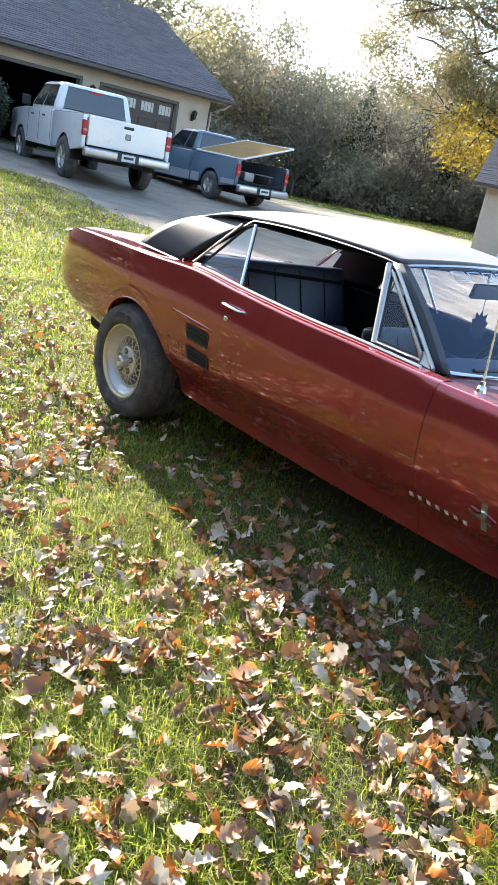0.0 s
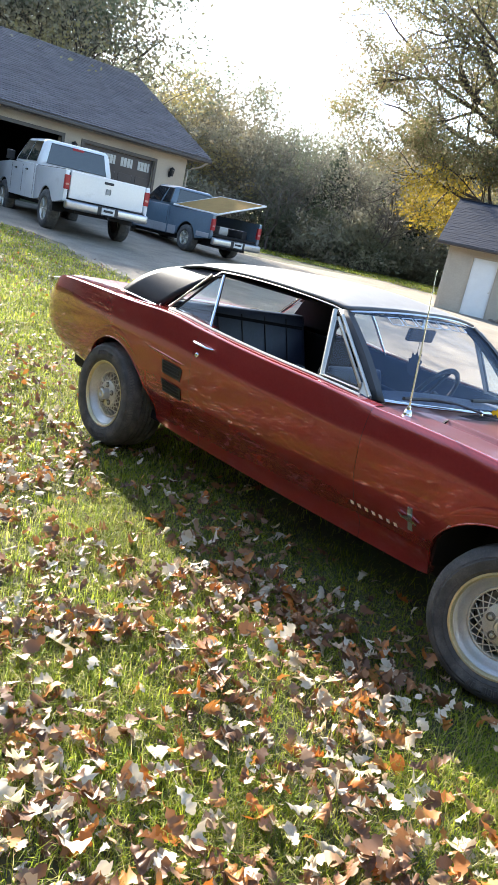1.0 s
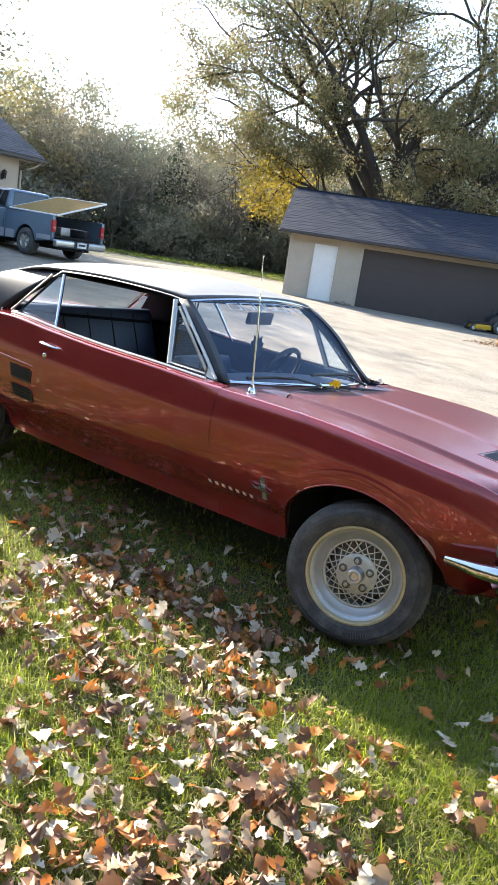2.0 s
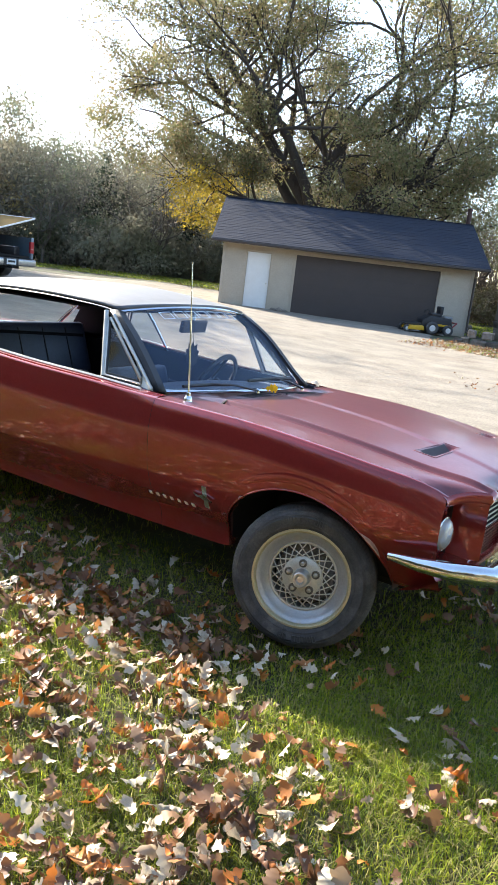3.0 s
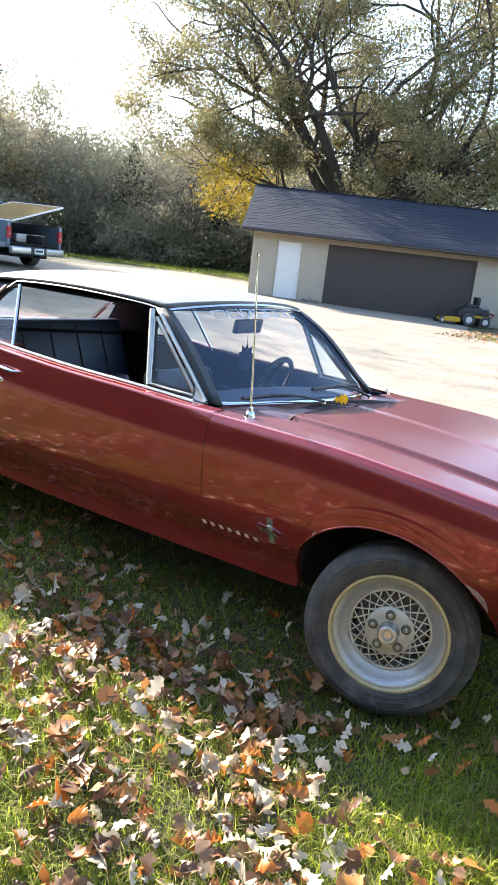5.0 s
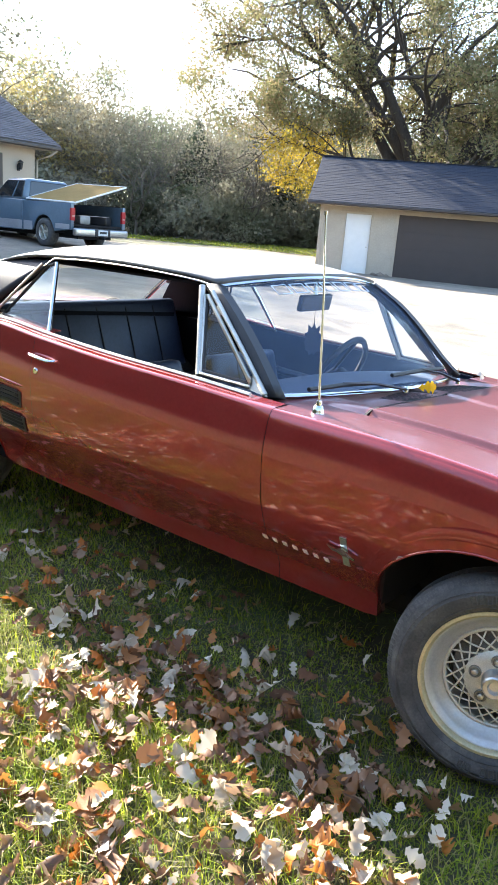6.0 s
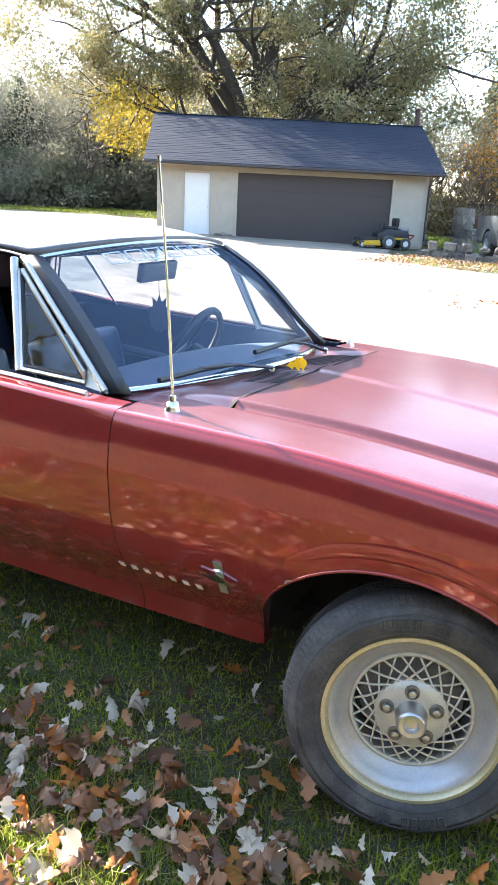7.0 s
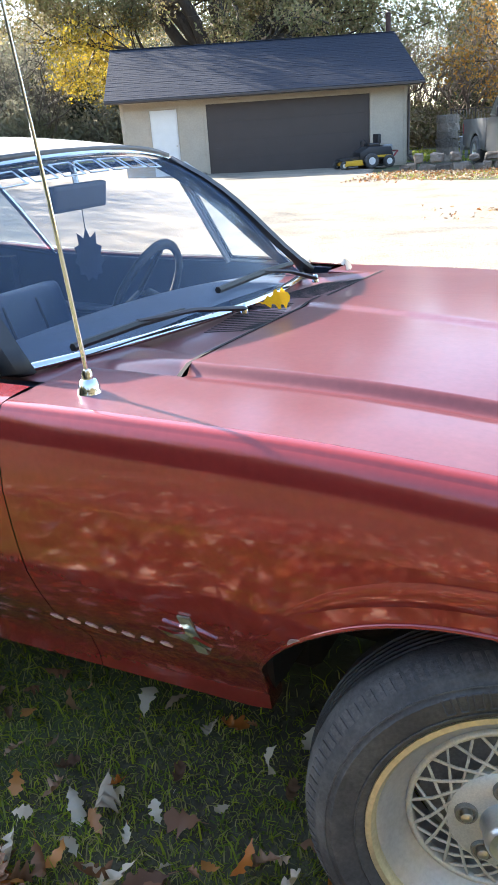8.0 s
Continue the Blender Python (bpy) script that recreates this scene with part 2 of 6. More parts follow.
xs = np.concatenate([[-900, -400, -160, -90, -60], np.arange(-44, -12, 2.0), np.arange(-12, 8, 0.5), np.arange(8, 40, 3.0), [60, 100, 300, 900]])
ys = np.concatenate([[-900, -300, -100, -40, -20], np.arange(-12, 6, 0.5), np.arange(6, 50, 2.0), [60, 90, 150, 400, 900]])
rows = [[(x, y, ground_z(x, y) + 0.012 * noise.noise((x * 0.7, y * 0.7, 0))) for x in xs] for y in ys]
ground = grid("ground", rows, GRASS_SOIL, None, "short green lawn strewn with fallen oak leaves", sharp=None, flip=True)
tagged(ground, category="lawn", kind="structure")

edge_near = curve((-19, -14, -11.5, -9, -6.5, -4, -1, 3, 8, 40), (1.5, 2.4, 3.9, 4.0, 3.6, 2.6, 1.9, 1.6, 1.5, 1.2))
edge_far = curve((-19, -15, -13, -9, -4.6, -3.6, -2.0, 0, 4, 12, 40), (25.5, 26.5, 26.8, 25.5, 22.6, 19, 16.6, 15.5, 15, 15, 15))
rows = []
for x in np.arange(-18.8, 40, 0.3):
    wob = 0.12 * noise.noise((x * 1.7, 0, 3)) + 0.3 * noise.noise((x * 0.4, 5, 3))
    a, b = edge_near(x) + wob, edge_far(x) + wob
    rows.append([(x, a + (b - a) * f, ground_z(x, a + (b - a) * f) + 0.022 * min(1, f * 40, (1 - f) * 40) + 0.012 * noise.noise((x * 0.8, (a + (b - a) * f) * 0.8, 9))) for f in np.linspace(0, 1, 60)])
drive = grid("driveway", rows, GRAVEL, None, "pale packed gravel driveway with worn patches", sharp=None)
tagged(drive, category="driveway", kind="structure")

# ---- shed ----
SIDING = mat("beige_siding", (0.42, 0.36, 0.28), rough=0.6, var=0.12, scale=2)
BROWN_DOOR = mat("brown_door", (0.055, 0.042, 0.038), rough=0.55, var=0.12, scale=3)
WHITE = mat("white_paint", (0.72, 0.72, 0.7), rough=0.45, var=0.06, scale=5)
SHED = pose(-8.85, 19.54, 0.14, 0, 0, 29.6)

# ---- the red coupe: x forward, rear axle at 0, mid-line y = 0 ----
car = thing("coupe_car", "old dark red coupe with black vinyl roof on leafy grass", "car")

half_w = curve((-1.04, -0.98, -0.88, -0.7, -0.45, 0, 0.5, 1.4, 2.2, 2.75, 3.0, 3.15, 3.27), (0.735, 0.785, 0.82, 0.85, 0.872, 0.895, 0.902, 0.905, 0.895, 0.885, 0.865, 0.84, 0.805))
top_z = curve((-1.02, -0.85, -0.4, 0.1, 0.5, 0.8, 1.2, 1.6, 1.95, 2.2, 2.5, 2.8, 3.0, 3.12, 3.2, 3.27), (0.872, 0.913, 0.93, 0.935, 0.945, 0.925, 0.905, 0.895, 0.88, 0.875, 0.866, 0.84, 0.815, 0.799, 0.781, 0.752))
line_z = curve((-1.02, -0.5, 0.2, 0.8, 1.5, 2.2, 2.8, 3.1, 3.27), (0.74, 0.76, 0.765, 0.765, 0.755, 0.745, 0.735, 0.70, 0.64))
low_z = curve((-1.02, -0.8, -0.4, -0.3, 0.3, 0.45, 2.3, 2.45, 3.05, 3.15, 3.27), (0.55, 0.47, 0.40, 0.36, 0.33, 0.285, 0.285, 0.31, 0.36, 0.355, 0.365))
ARCHES = ((0.015, 0.335, 0.365, 0.97), (2.728, 0.33, 0.368, 0.885))     # x, z, half length, height over half length


def bottom_z(x):
    z = low_z(x)
    for cx, cz, r, k in ARCHES:
        if abs(x - cx) < r:
            z = max(z, cz + math.sqrt(r * r - (x - cx) ** 2) * k)
    return z


def side_y(x, z):
    """How far the flank stands out at a height: tucked rocker, shallow cove, crease, shoulder."""
    w, c, t = half_w(x), line_z(x), top_z(x)
    if z >= c:
        f = (z - c) / max(1e-3, t - c)
        front = smooth(1.85, 2.1, x) * smooth(3.3, 3.1, x)
        return w - (0.012 - 0.003 * front) * f - (0.014 - 0.004 * front) * f * f - 0.012 * front * f ** 10
    d = c - z
    d = min(d, 0.215)
    cove = 0.035 * d + 0.32 * d * d
    tuck = max(0.0, 0.545 - z)
    cove += 0.013 * smooth(0.0, 0.10, 0.61 - z)
    return w - cove - 0.10 * smooth(0.0, 0.22, tuck) - 0.12 * max(0.0, tuck - 0.06)


def stations(a, b):
    xs = set(np.linspace(a, b, max(3, int((b - a) / 0.045))).round(4))
    for cx, cz, r, k in ARCHES:
        for t in np.linspace(0, math.pi, 33):
            x = round(cx + r * 0.9999 * math.cos(t), 4)
            if a < x < b:
                xs.add(x)
        for x in (cx - r - 0.002, cx + r + 0.002):
            if a < x < b:
                xs.add(round(x, 4))
    return sorted(xs)


def flank(name, a, b, side, label=""):
    """One outer panel between two stations, from its lower edge to the shoulder, edge turned in."""
    rows = []
    for x in stations(a, b):
        zb, zc, zt = bottom_z(x), line_z(x), top_z(x)
        zc = max(zc, zb + 0.01)
        zs = [zb + (zc - zb) * f for f in (0, 0.08, 0.18, 0.3, 0.42, 0.54, 0.66, 0.76, 0.84, 0.9, 0.95, 0.985, 1)]
        zs += [zc + (zt - zc) * f for f in (0.04, 0.2, 0.45, 0.65, 0.78, 0.86, 0.92, 0.96, 0.985, 1.0)]
        row = [(x, side * (side_y(x, zb) - 0.05), zb + 0.004), (x, side * (side_y(x, zb) - 0.004), zb - 0.002)]
        row += [(x, side * side_y(x, z), z) for z in zs]
        y = side_y(x, zt)
        if a > 1.9:
            row += [(x, side * (y - d), zt + h) for d, h in ((0.0015, 0.003), (0.004, 0.0055), (0.0075, 0.0072), (0.012, 0.0082), (0.02, 0.0088))]
        else:
            row += [(x, side * (y - d), zt + h) for d, h in ((0.003, 0.0045), (0.009, 0.0075), (0.025, 0.0105), (0.045, 0.012), (0.075, 0.013))]
        rows.append(row)
    return grid(name, rows, RED, car, label, sharp=50, flip=side > 0)


DOOR = (0.80, 1.985)
doors = {}
for side in (-1, 1):
    flank("front_fender", DOOR[1] + 0.0025, 3.27, side)
    doors[side] = flank("door", DOOR[0] + 0.001, DOOR[1], side)
    flank("quarter_panel", -1.04, DOOR[0] - 0.001, side)

# shell behind the panels, so that the gaps are dark and the body is closed
rows = []
for x in np.linspace(-0.96, 3.2, 80):
    zb = max(0.26, bottom_z(x) + 0.02)
    rows.append([(x, s * (side_y(x, max(zb, z)) - 0.03), max(zb, z)) for s, z in ((-1, top_z(x) - 0.02), (-1, 0.7), (-1, 0.5), (-1, 0.2))]
                + [(x, 0, zb + 0.02)] + [(x, s * (side_y(x, max(zb, z)) - 0.03), max(zb, z)) for s, z in ((1, 0.2), (1, 0.5), (1, 0.7), (1, top_z(x) - 0.02))])
grid("inner_shell", rows, DARK, car, smooth=False)

# ---- hood, cowl, deck ----
hood_c = curve((2.16, 2.5, 2.9, 3.2, 3.32, 3.44), (0.906, 0.904, 0.889, 0.860, 0.836, 0.806))
gap_z = curve((1.98, 2.2, 2.5, 2.8, 3.0, 3.12, 3.2, 3.3, 3.39), (0.891, 0.887, 0.878, 0.852, 0.828, 0.813, 0.807, 0.800, 0.784))     # fender height beside the hood


def scoop_dip(x, a):
    """Depth of the louvre recess, sinking towards its front wall."""
    v = (a - 0.275) / 0.215
    u = (x - 3.079 + 0.04 * v) / (0.058 + 0.014 * v)
    if not (0 < u < 1 and 0 < v < 1):
        return 0.0
    return 0.022 * smooth(0, 0.7, u) * smooth(1.0, 0.93, u) * smooth(0, 0.05, v) * smooth(1.0, 0.95, v)



def hood_row(x, ys):
    row = []
    for y in ys:
        a = abs(y)
        edge = gap_z(x) - 0.005
        crown = hood_c(x) - (hood_c(x) - edge - 0.02) * (y / 0.612) ** 2 + 0.006 * (1 - smooth(-0.015, 0.015, a - 0.07 - 0.3 * (x - 2.25)))
        low = edge
        row.append((x, y, crown + (low - crown) * smooth(0.61, 0.634, a) - scoop_dip(x, a)))
    return row


def hood_z(x, y):
    return hood_row(x, [y])[0][2]


def nose_drop(a):
    """How far the hood's front edge turns down: most in the middle, none beside the fenders."""
    return 0.03 * smooth(0.66, 0.48, a)


def fender_at(x0, f):
    """A point on the fender's top, from the shoulder (f = 0) to the hood gap (1), where it reaches further forward."""
    o = side_y(x0, top_z(x0)) - 0.0195
    x = x0 + 0.115 * smooth(2.85, 3.27, x0) * f ** 1.4
    low = top_z(x0) + 0.0089
    return x, o + (0.652 - o) * f, low + (gap_z(x) - low) * f


def hood_front(y):
    """Where the hood ends: swept back towards the fenders."""
    return 3.385 + 0.045 * smooth(0.65, 0.3, abs(y))


rows = []
for u in sorted(set(np.linspace(0, 1, 44).round(4)) | set(np.arange(0.66, 0.82, 0.0055).round(4)) | {0.985, 0.97}):
    ys = [-0.6505] + list(np.linspace(-0.64, -0.602, 14))
    ys = ys + list(np.linspace(-0.595, -0.315, 25)) + list(np.linspace(-0.31, 0.31, 63)) + list(np.linspace(0.315, 0.595, 25)) + [-v for v in ys[::-1]]
    row = []
    for y in ys:
        x = 2.19 + u * (hood_front(y) - 2.19)
        row.append((x, y, hood_z(x, y) - nose_drop(abs(y)) * smooth(0.94, 1.0, u)))
    rows.append(row)
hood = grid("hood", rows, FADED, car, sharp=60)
for side in (-1, 1):
    rows = []
    for x in np.linspace(1.9875, 3.27, 50):
        line = [fender_at(x, f) for f in (0, 0.12, 0.25, 0.38, 0.5, 0.62, 0.75, 0.87, 0.97, 1.0)]
        line[-1] = (line[-1][0], line[-1][1], line[-1][2] - 0.003)
        line.append((line[-1][0], line[-1][1], line[-1][2] - 0.035))
        rows.append([(p, side * q, z) for p, q, z in line])
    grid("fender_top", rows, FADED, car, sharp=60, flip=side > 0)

ws_x = curve((0, 0.25, 0.5, 0.704), (2.02, 2.0, 1.95, 1.873))     # foot of the windscreen


def cowl_z(x, y):
    """Cowl height: from the screen's foot forward to the hood's rear edge, with a sunk panel inside a ledge."""
    a = abs(y)
    f = smooth(ws_x(min(a, 0.7)) - 0.06, 2.183, x)
    front = hood_z(2.19, min(a, 0.6)) - 0.002 if a < 0.6 else hood_z(2.19, a) - 0.002
    back = 0.893 - 0.02 * (y / 0.7) ** 2
    return back + (front - back) * f - 0.012 * (1 - smooth(0.52, 0.56, a + 0.5 * (2.15 - x))) * smooth(2.182, 2.15, x)


cowl = []
for f in np.linspace(0, 1, 24):
    row = []
    for y in np.linspace(-0.72, 0.72, 73):
        x0, x1 = ws_x(abs(y)) - 0.06, 2.183
        x = x0 + (x1 - x0) * f
        row.append((x, y, cowl_z(x, y)))
    cowl.append(row)
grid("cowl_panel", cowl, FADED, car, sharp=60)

rows = []
for x in np.linspace(-1.04, -0.2, 20):
    rows.append([(x, y, top_z(x) + 0.02 + 0.012 * (1 - (y / 0.75) ** 2) - (0.02 if abs(y) > 0.74 else 0)) for y in np.linspace(-0.77, 0.77, 21)])
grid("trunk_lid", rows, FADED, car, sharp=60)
for side in (-1, 1):
    rows = []
    for x in np.linspace(-1.04, 0.8, 40):
        o = side_y(x, top_z(x)) - 0.07
        inn = 0.62 + 0.13 * smooth(-0.15, 0.35, x)
        rows.append([(x, side * (o + (inn - o) * f), top_z(x) + 0.0132 + 0.006 * f) for f in (0, 0.5, 1.0)])
    grid("quarter_top", rows, RED, car, sharp=60, flip=side > 0)
rows = []
for z in np.linspace(low_z(-1.04), top_z(-1.04) + 0.004, 14):
    o = side_y(-1.04, z) - 0.001
    rows.append([(-1.04 - 0.02 * (1 - t * t), o * t, z) for t in np.linspace(-1, 1, 21)])
grid("tail_panel", rows, RED, car, sharp=60)

# ---- greenhouse ----
rail_y = curve((-0.05, 0.2, 0.4, 0.55, 0.75, 1.0, 1.25, 1.49), (0.655, 0.635, 0.62, 0.612, 0.606, 0.60, 0.592, 0.572))
rail_z = curve((-0.30, -0.12, 0.05, 0.2, 0.38, 0.55, 0.75, 1.0, 1.25, 1.40, 1.49), (0.96, 1.02, 1.10, 1.165, 1.205, 1.218, 1.228, 1.23, 1.222, 1.212, 1.20))
roof_c = curve((0.0, 0.2, 0.45, 0.8, 1.1, 1.4, 1.56), (1.19, 1.233, 1.268, 1.288, 1.288, 1.258, 1.226))
rows = []
for x in np.linspace(0.28, 1.0, 40):
    f = (x - 0.28) / 0.72
    row = []
    for t in np.linspace(-1, 1, 25):
        y = rail_y(x) * t
        bow = 0.085 * (1 - t * t)
        xx = 0.22 + f * (1.478 - 0.22 + bow)
        zz = rail_z(xx) + (roof_c(min(xx, 1.5)) - rail_z(xx)) * (1 - abs(t) ** 2.6)
        row.append((xx, rail_y(xx) * t, zz))
    rows.append(row)
tail = [[(p[0] - d, p[1] * (1 + 0.25 * d), p[2] - 0.30 * d - 1.1 * d * d) for p in rows[0]] for d in (0.2, 0.16, 0.12, 0.08, 0.04)]
grid("roof", tail + rows, VINYL, car, "black vinyl roof", sharp=70, thick=0.012)
for side in (-1, 1):
    rows = []
    for f in np.linspace(0, 1, 14):
        xa, xb = -0.16 + f * 0.38, 0.27 + f * 0.29
        za, zb = 0.955 + 0.235 * f + 0.035 * math.sin(f * math.pi), 0.945 + 0.262 * f
        row = []
        for g in np.linspace(0, 1, 9):
            x, z = xa + (xb - xa) * g, za + (zb - za) * g
            y = 0.788 - 0.178 * f ** 1.5 - 0.004 * (1 - g)
            row.append((x, side * y, z))
        rows.append(row)
    grid("rear_pillar", rows, SHADED_VINYL, car, sharp=70, flip=side > 0, thick=0.02)
    lining = [[(p[0], p[1] - side * 0.035, p[2] - 0.01) for p in row] for row in rows]
    grid("pillar_lining", lining, LINER, car, sharp=70, flip=side > 0)
    # pillar in front of the door, painted and covered in black
    a, b = Vector((1.895, side * 0.73, 0.885)), Vector((1.47, side * 0.58, 1.20))
    rows = []
    for f in np.linspace(0, 1, 10):
        c = a.lerp(b, f) + Vector((0.012, 0, 0.01)) * math.sin(f * math.pi)
        rows.append([c + Vector((-0.045, side * 0.004, -0.012)), c + Vector((-0.028, side * 0.016, 0)), c + Vector((0.012, side * 0.008, 0.006)), c + Vector((0.022, -side * 0.03, 0.0)), c + Vector((-0.045, -side * 0.03, -0.02))])
    grid("front_pillar", rows, TRIM, car, sharp=50, flip=side > 0, thick=0.008)
    # bright drip rail along the roof edge and down the rear pillar
    pts = [(1.49, side * 0.585, 1.195)] + [(x, side * (rail_y(x) + 0.012), rail_z(x) - 0.004) for x in np.linspace(1.4, 0.58, 12)] + [(0.5, side * 0.635, 1.165), (0.27, side * 0.785, 0.955)]
    tube("drip_rail", pts, 0.006, DULL, car, 8, flat=0.7, label="dull bright roof drip rail")

# windscreen, rear window and their frames
def ws_point(u, f):
    """u across -1..1, f up 0..1."""
    yb, yt = 0.704 * u, 0.575 * u
    xb, xt = ws_x(abs(yb)), 1.471 + 0.085 * (1 - u * u)
    zb, zt = 0.885 + 0.012 * (1 - u * u), 1.195 + 0.04 * (1 - u * u)
    bulge = 0.02 * math.sin(f * math.pi)
    return Vector((xb + (xt - xb) * f + bulge, yb + (yt - yb) * f, zb + (zt - zb) * f + bulge * 0.6))


pane = grid("windscreen", [[ws_point(u, f) for u in np.linspace(-1, 1, 25)] for f in np.linspace(0, 1, 12)], SCREEN, car, "dusty clear windscreen with painted blue sky reflection")
pane.visible_shadow = False
loop = [ws_point(u, 0) for u in np.linspace(-1, 1, 21)] + [ws_point(1, f) for f in np.linspace(0.1, 0.9, 9)] + [ws_point(u, 1) for u in np.linspace(1, -1, 21)] + [ws_point(-1, f) for f in np.linspace(0.9, 0.1, 9)]
tube("windscreen_trim", loop, 0.013, CHROME, car, 8, closed=True, flat=0.7, label="chrome windscreen surround")


def rw_point(u, f):
    yb, yt = 0.64 * u, 0.58 * u
    xb, xt = -0.20 - 0.10 * (1 - u * u), 0.24 - 0.03 * (1 - u * u)
    return Vector((xb + (xt - xb) * f - 0.015 * math.sin(f * math.pi), yb + (yt - yb) * f, 0.955 + (rail_z(0.24) + 0.03 * (1 - u * u) - 0.955) * f))


pane = grid("rear_window", [[rw_point(u, f) for u in np.linspace(-1, 1, 17)] for f in np.linspace(0, 1, 8)], REAR_GLASS, car)
pane.visible_shadow = False
loop = [rw_point(u, 0) for u in np.linspace(-1, 1, 15)] + [rw_point(1, f) for f in np.linspace(0.1, 0.9, 7)] + [rw_point(u, 1) for u in np.linspace(1, -1, 15)] + [rw_point(-1, f) for f in np.linspace(0.9, 0.1, 7)]
tube("rear_window_trim", loop, 0.012, CHROME, car, 8, closed=True)


# ---- wheels ----
def wheel(x, y, z, side, steer, tyre_r, width, rim_r=0.205, camber=0):
    """Deep lattice wheel. Its outer face looks along -y of its own frame."""
    m = pose(x, y, z, -camber, 0, steer if side < 0 else steer + 180)
    w = width
    v, f = revolve([(rim_r, 0.0), (rim_r + 0.006, 0.004), (rim_r + 0.004, 0.012), (rim_r - 0.008, 0.012), (rim_r - 0.014, 0.014), (rim_r - 0.026, 0.030),
                    (rim_r - 0.036, 0.044), (rim_r - 0.047, 0.052), (rim_r - 0.056, 0.057), (rim_r - 0.056, w * 0.9), (rim_r, w)], n=64)
    rim = mesh("wheel", v, f, LIP, car, True, "lattice alloy wheel with deep polished lip", 40)
    rim.matrix_local = m
    v, f = revolve([(rim_r - 0.007, 0.0135), (rim_r - 0.004, 0.009), (rim_r + 0.004, 0.009), (rim_r + 0.008, 0.003), (rim_r + 0.007, -0.002), (rim_r - 0.001, -0.003), (rim_r - 0.008, 0.006), (rim_r - 0.009, 0.014)], n=64)
    mesh("rim_flange", v, f, FLANGE, rim, True, "yellowed gold rim edge", 40)
    t = tyre_r
    prof = [(rim_r - 0.002, 0.012), (rim_r + 0.012, -0.004), (rim_r + 0.03, -0.012), (rim_r + 0.055, -0.016), (t - 0.04, -0.012), (t - 0.026, -0.004), (t - 0.022, -0.002), (t - 0.014, 0.008), (t - 0.004, 0.028)]
    prof += [(t, 0.045)]
    for k in range(5):
        a = 0.05 + (w - 0.1) * k / 5
        b = 0.05 + (w - 0.1) * (k + 1) / 5
        prof += [(t, a + 0.004), (t, b - 0.012), (t - 0.008, b - 0.009), (t - 0.008, b - 0.003), (t, b)]
    prof += [(t - 0.014, w), (t - 0.04, w + 0.012), (rim_r + 0.03, w + 0.012), (rim_r, w - 0.01)]
    v, f = revolve(prof, n=64)
    mesh("tyre", v, f, RUBBER, rim, True, "worn dusty black tyre", 40)
    for r_, d_ in ((t - 0.034, -0.0125), (rim_r + 0.022, -0.0105)):
        tube("sidewall_rib", [(r_ * math.cos(q), d_, r_ * math.sin(q)) for q in np.linspace(0, 2 * math.pi, 56, endpoint=False)], 0.0016, RUBBER, rim, 5, closed=True, up=(0, 1, 0))
    vs, fs = [], []
    for k in range(110):
        a0 = 2 * math.pi * k / 110
        o = len(vs)
        for a in (a0, a0 + 0.036):
            for r_, d_ in ((t - 0.019, 0.0015), (t - 0.0145, 0.0068), (t - 0.0055, 0.024), (t - 0.013, 0.026)):
                vs.append((r_ * math.cos(a + 40 * (d_ + 0.002) * 0.02), d_, r_ * math.sin(a + 40 * (d_ + 0.002) * 0.02)))
        fs += [(o, o + 1, o + 5, o + 4), (o + 1, o + 2, o + 6, o + 5), (o + 2, o + 3, o + 7, o + 6), (o, o + 3, o + 2, o + 1), (o + 4, o + 5, o + 6, o + 7), (o, o + 4, o + 7, o + 3)]
    vs = [((1 + 0.0015 / t) * a, b - 0.0008, (1 + 0.0015 / t) * c) for a, b, c in vs]
    mesh("tread_shoulder", vs, fs, DUSTY, rim, False, "dusty worn tread blocks")
    mid_r = (rim_r + t) / 2 - 0.004
    for a0 in (1.95, 5.1):
        for k in range(8):
            if k == 5:
                continue
            a1 = a0 - k * 0.085
            pts = [((mid_r + s * 0.012) * math.cos(a1 + e), -0.0165, (mid_r + s * 0.012) * math.sin(a1 + e)) for s, e in ((-1, 0.028), (1, 0.028), (1, -0.022), (-1, -0.022))]
            tube("sidewall_mark", pts, 0.0018, MARK, rim, 4, closed=True, up=(0, 1, 0))
    # lattice of crossing wires
    vs, fs = [], []
    n = 20
    for d in (-1, 1):
        for k in range(n):
            a0 = 2 * math.pi * k / n
            a1 = a0 + d * 0.62
            p0 = Vector((0.078 * math.cos(a0), 0.036, 0.078 * math.sin(a0)))
            p1 = Vector(((rim_r - 0.052) * math.cos(a1), 0.058 - (0.004 if d > 0 else 0), (rim_r - 0.052) * math.sin(a1)))
            mid = (p0 + p1) / 2 + Vector((0, -0.006, 0))
            v, f = tube_path([p0, mid, p1], 0.0025, 6)
            o = len(vs)
            vs += v
            fs += [tuple(i + o for i in q) for q in f]
    mesh("lattice", vs, fs, WIRE, rim, True, "gold cross-wire lattice", 60)
    v, f = revolve([(rim_r - 0.053, 0.062), (rim_r - 0.052, 0.050), (rim_r - 0.056, 0.047), (rim_r - 0.061, 0.049), (rim_r - 0.062, 0.066)], n=48)
    mesh("lattice_ring", v, f, WIRE, rim, True)
    v, f = revolve([(0.0, 0.026), (0.05, 0.026), (0.074, 0.028), (0.081, 0.034), (0.081, 0.05), (0.0, 0.05)], n=40)
    mesh("hub_plate", v, f, WIRE, rim, True, "", 40)
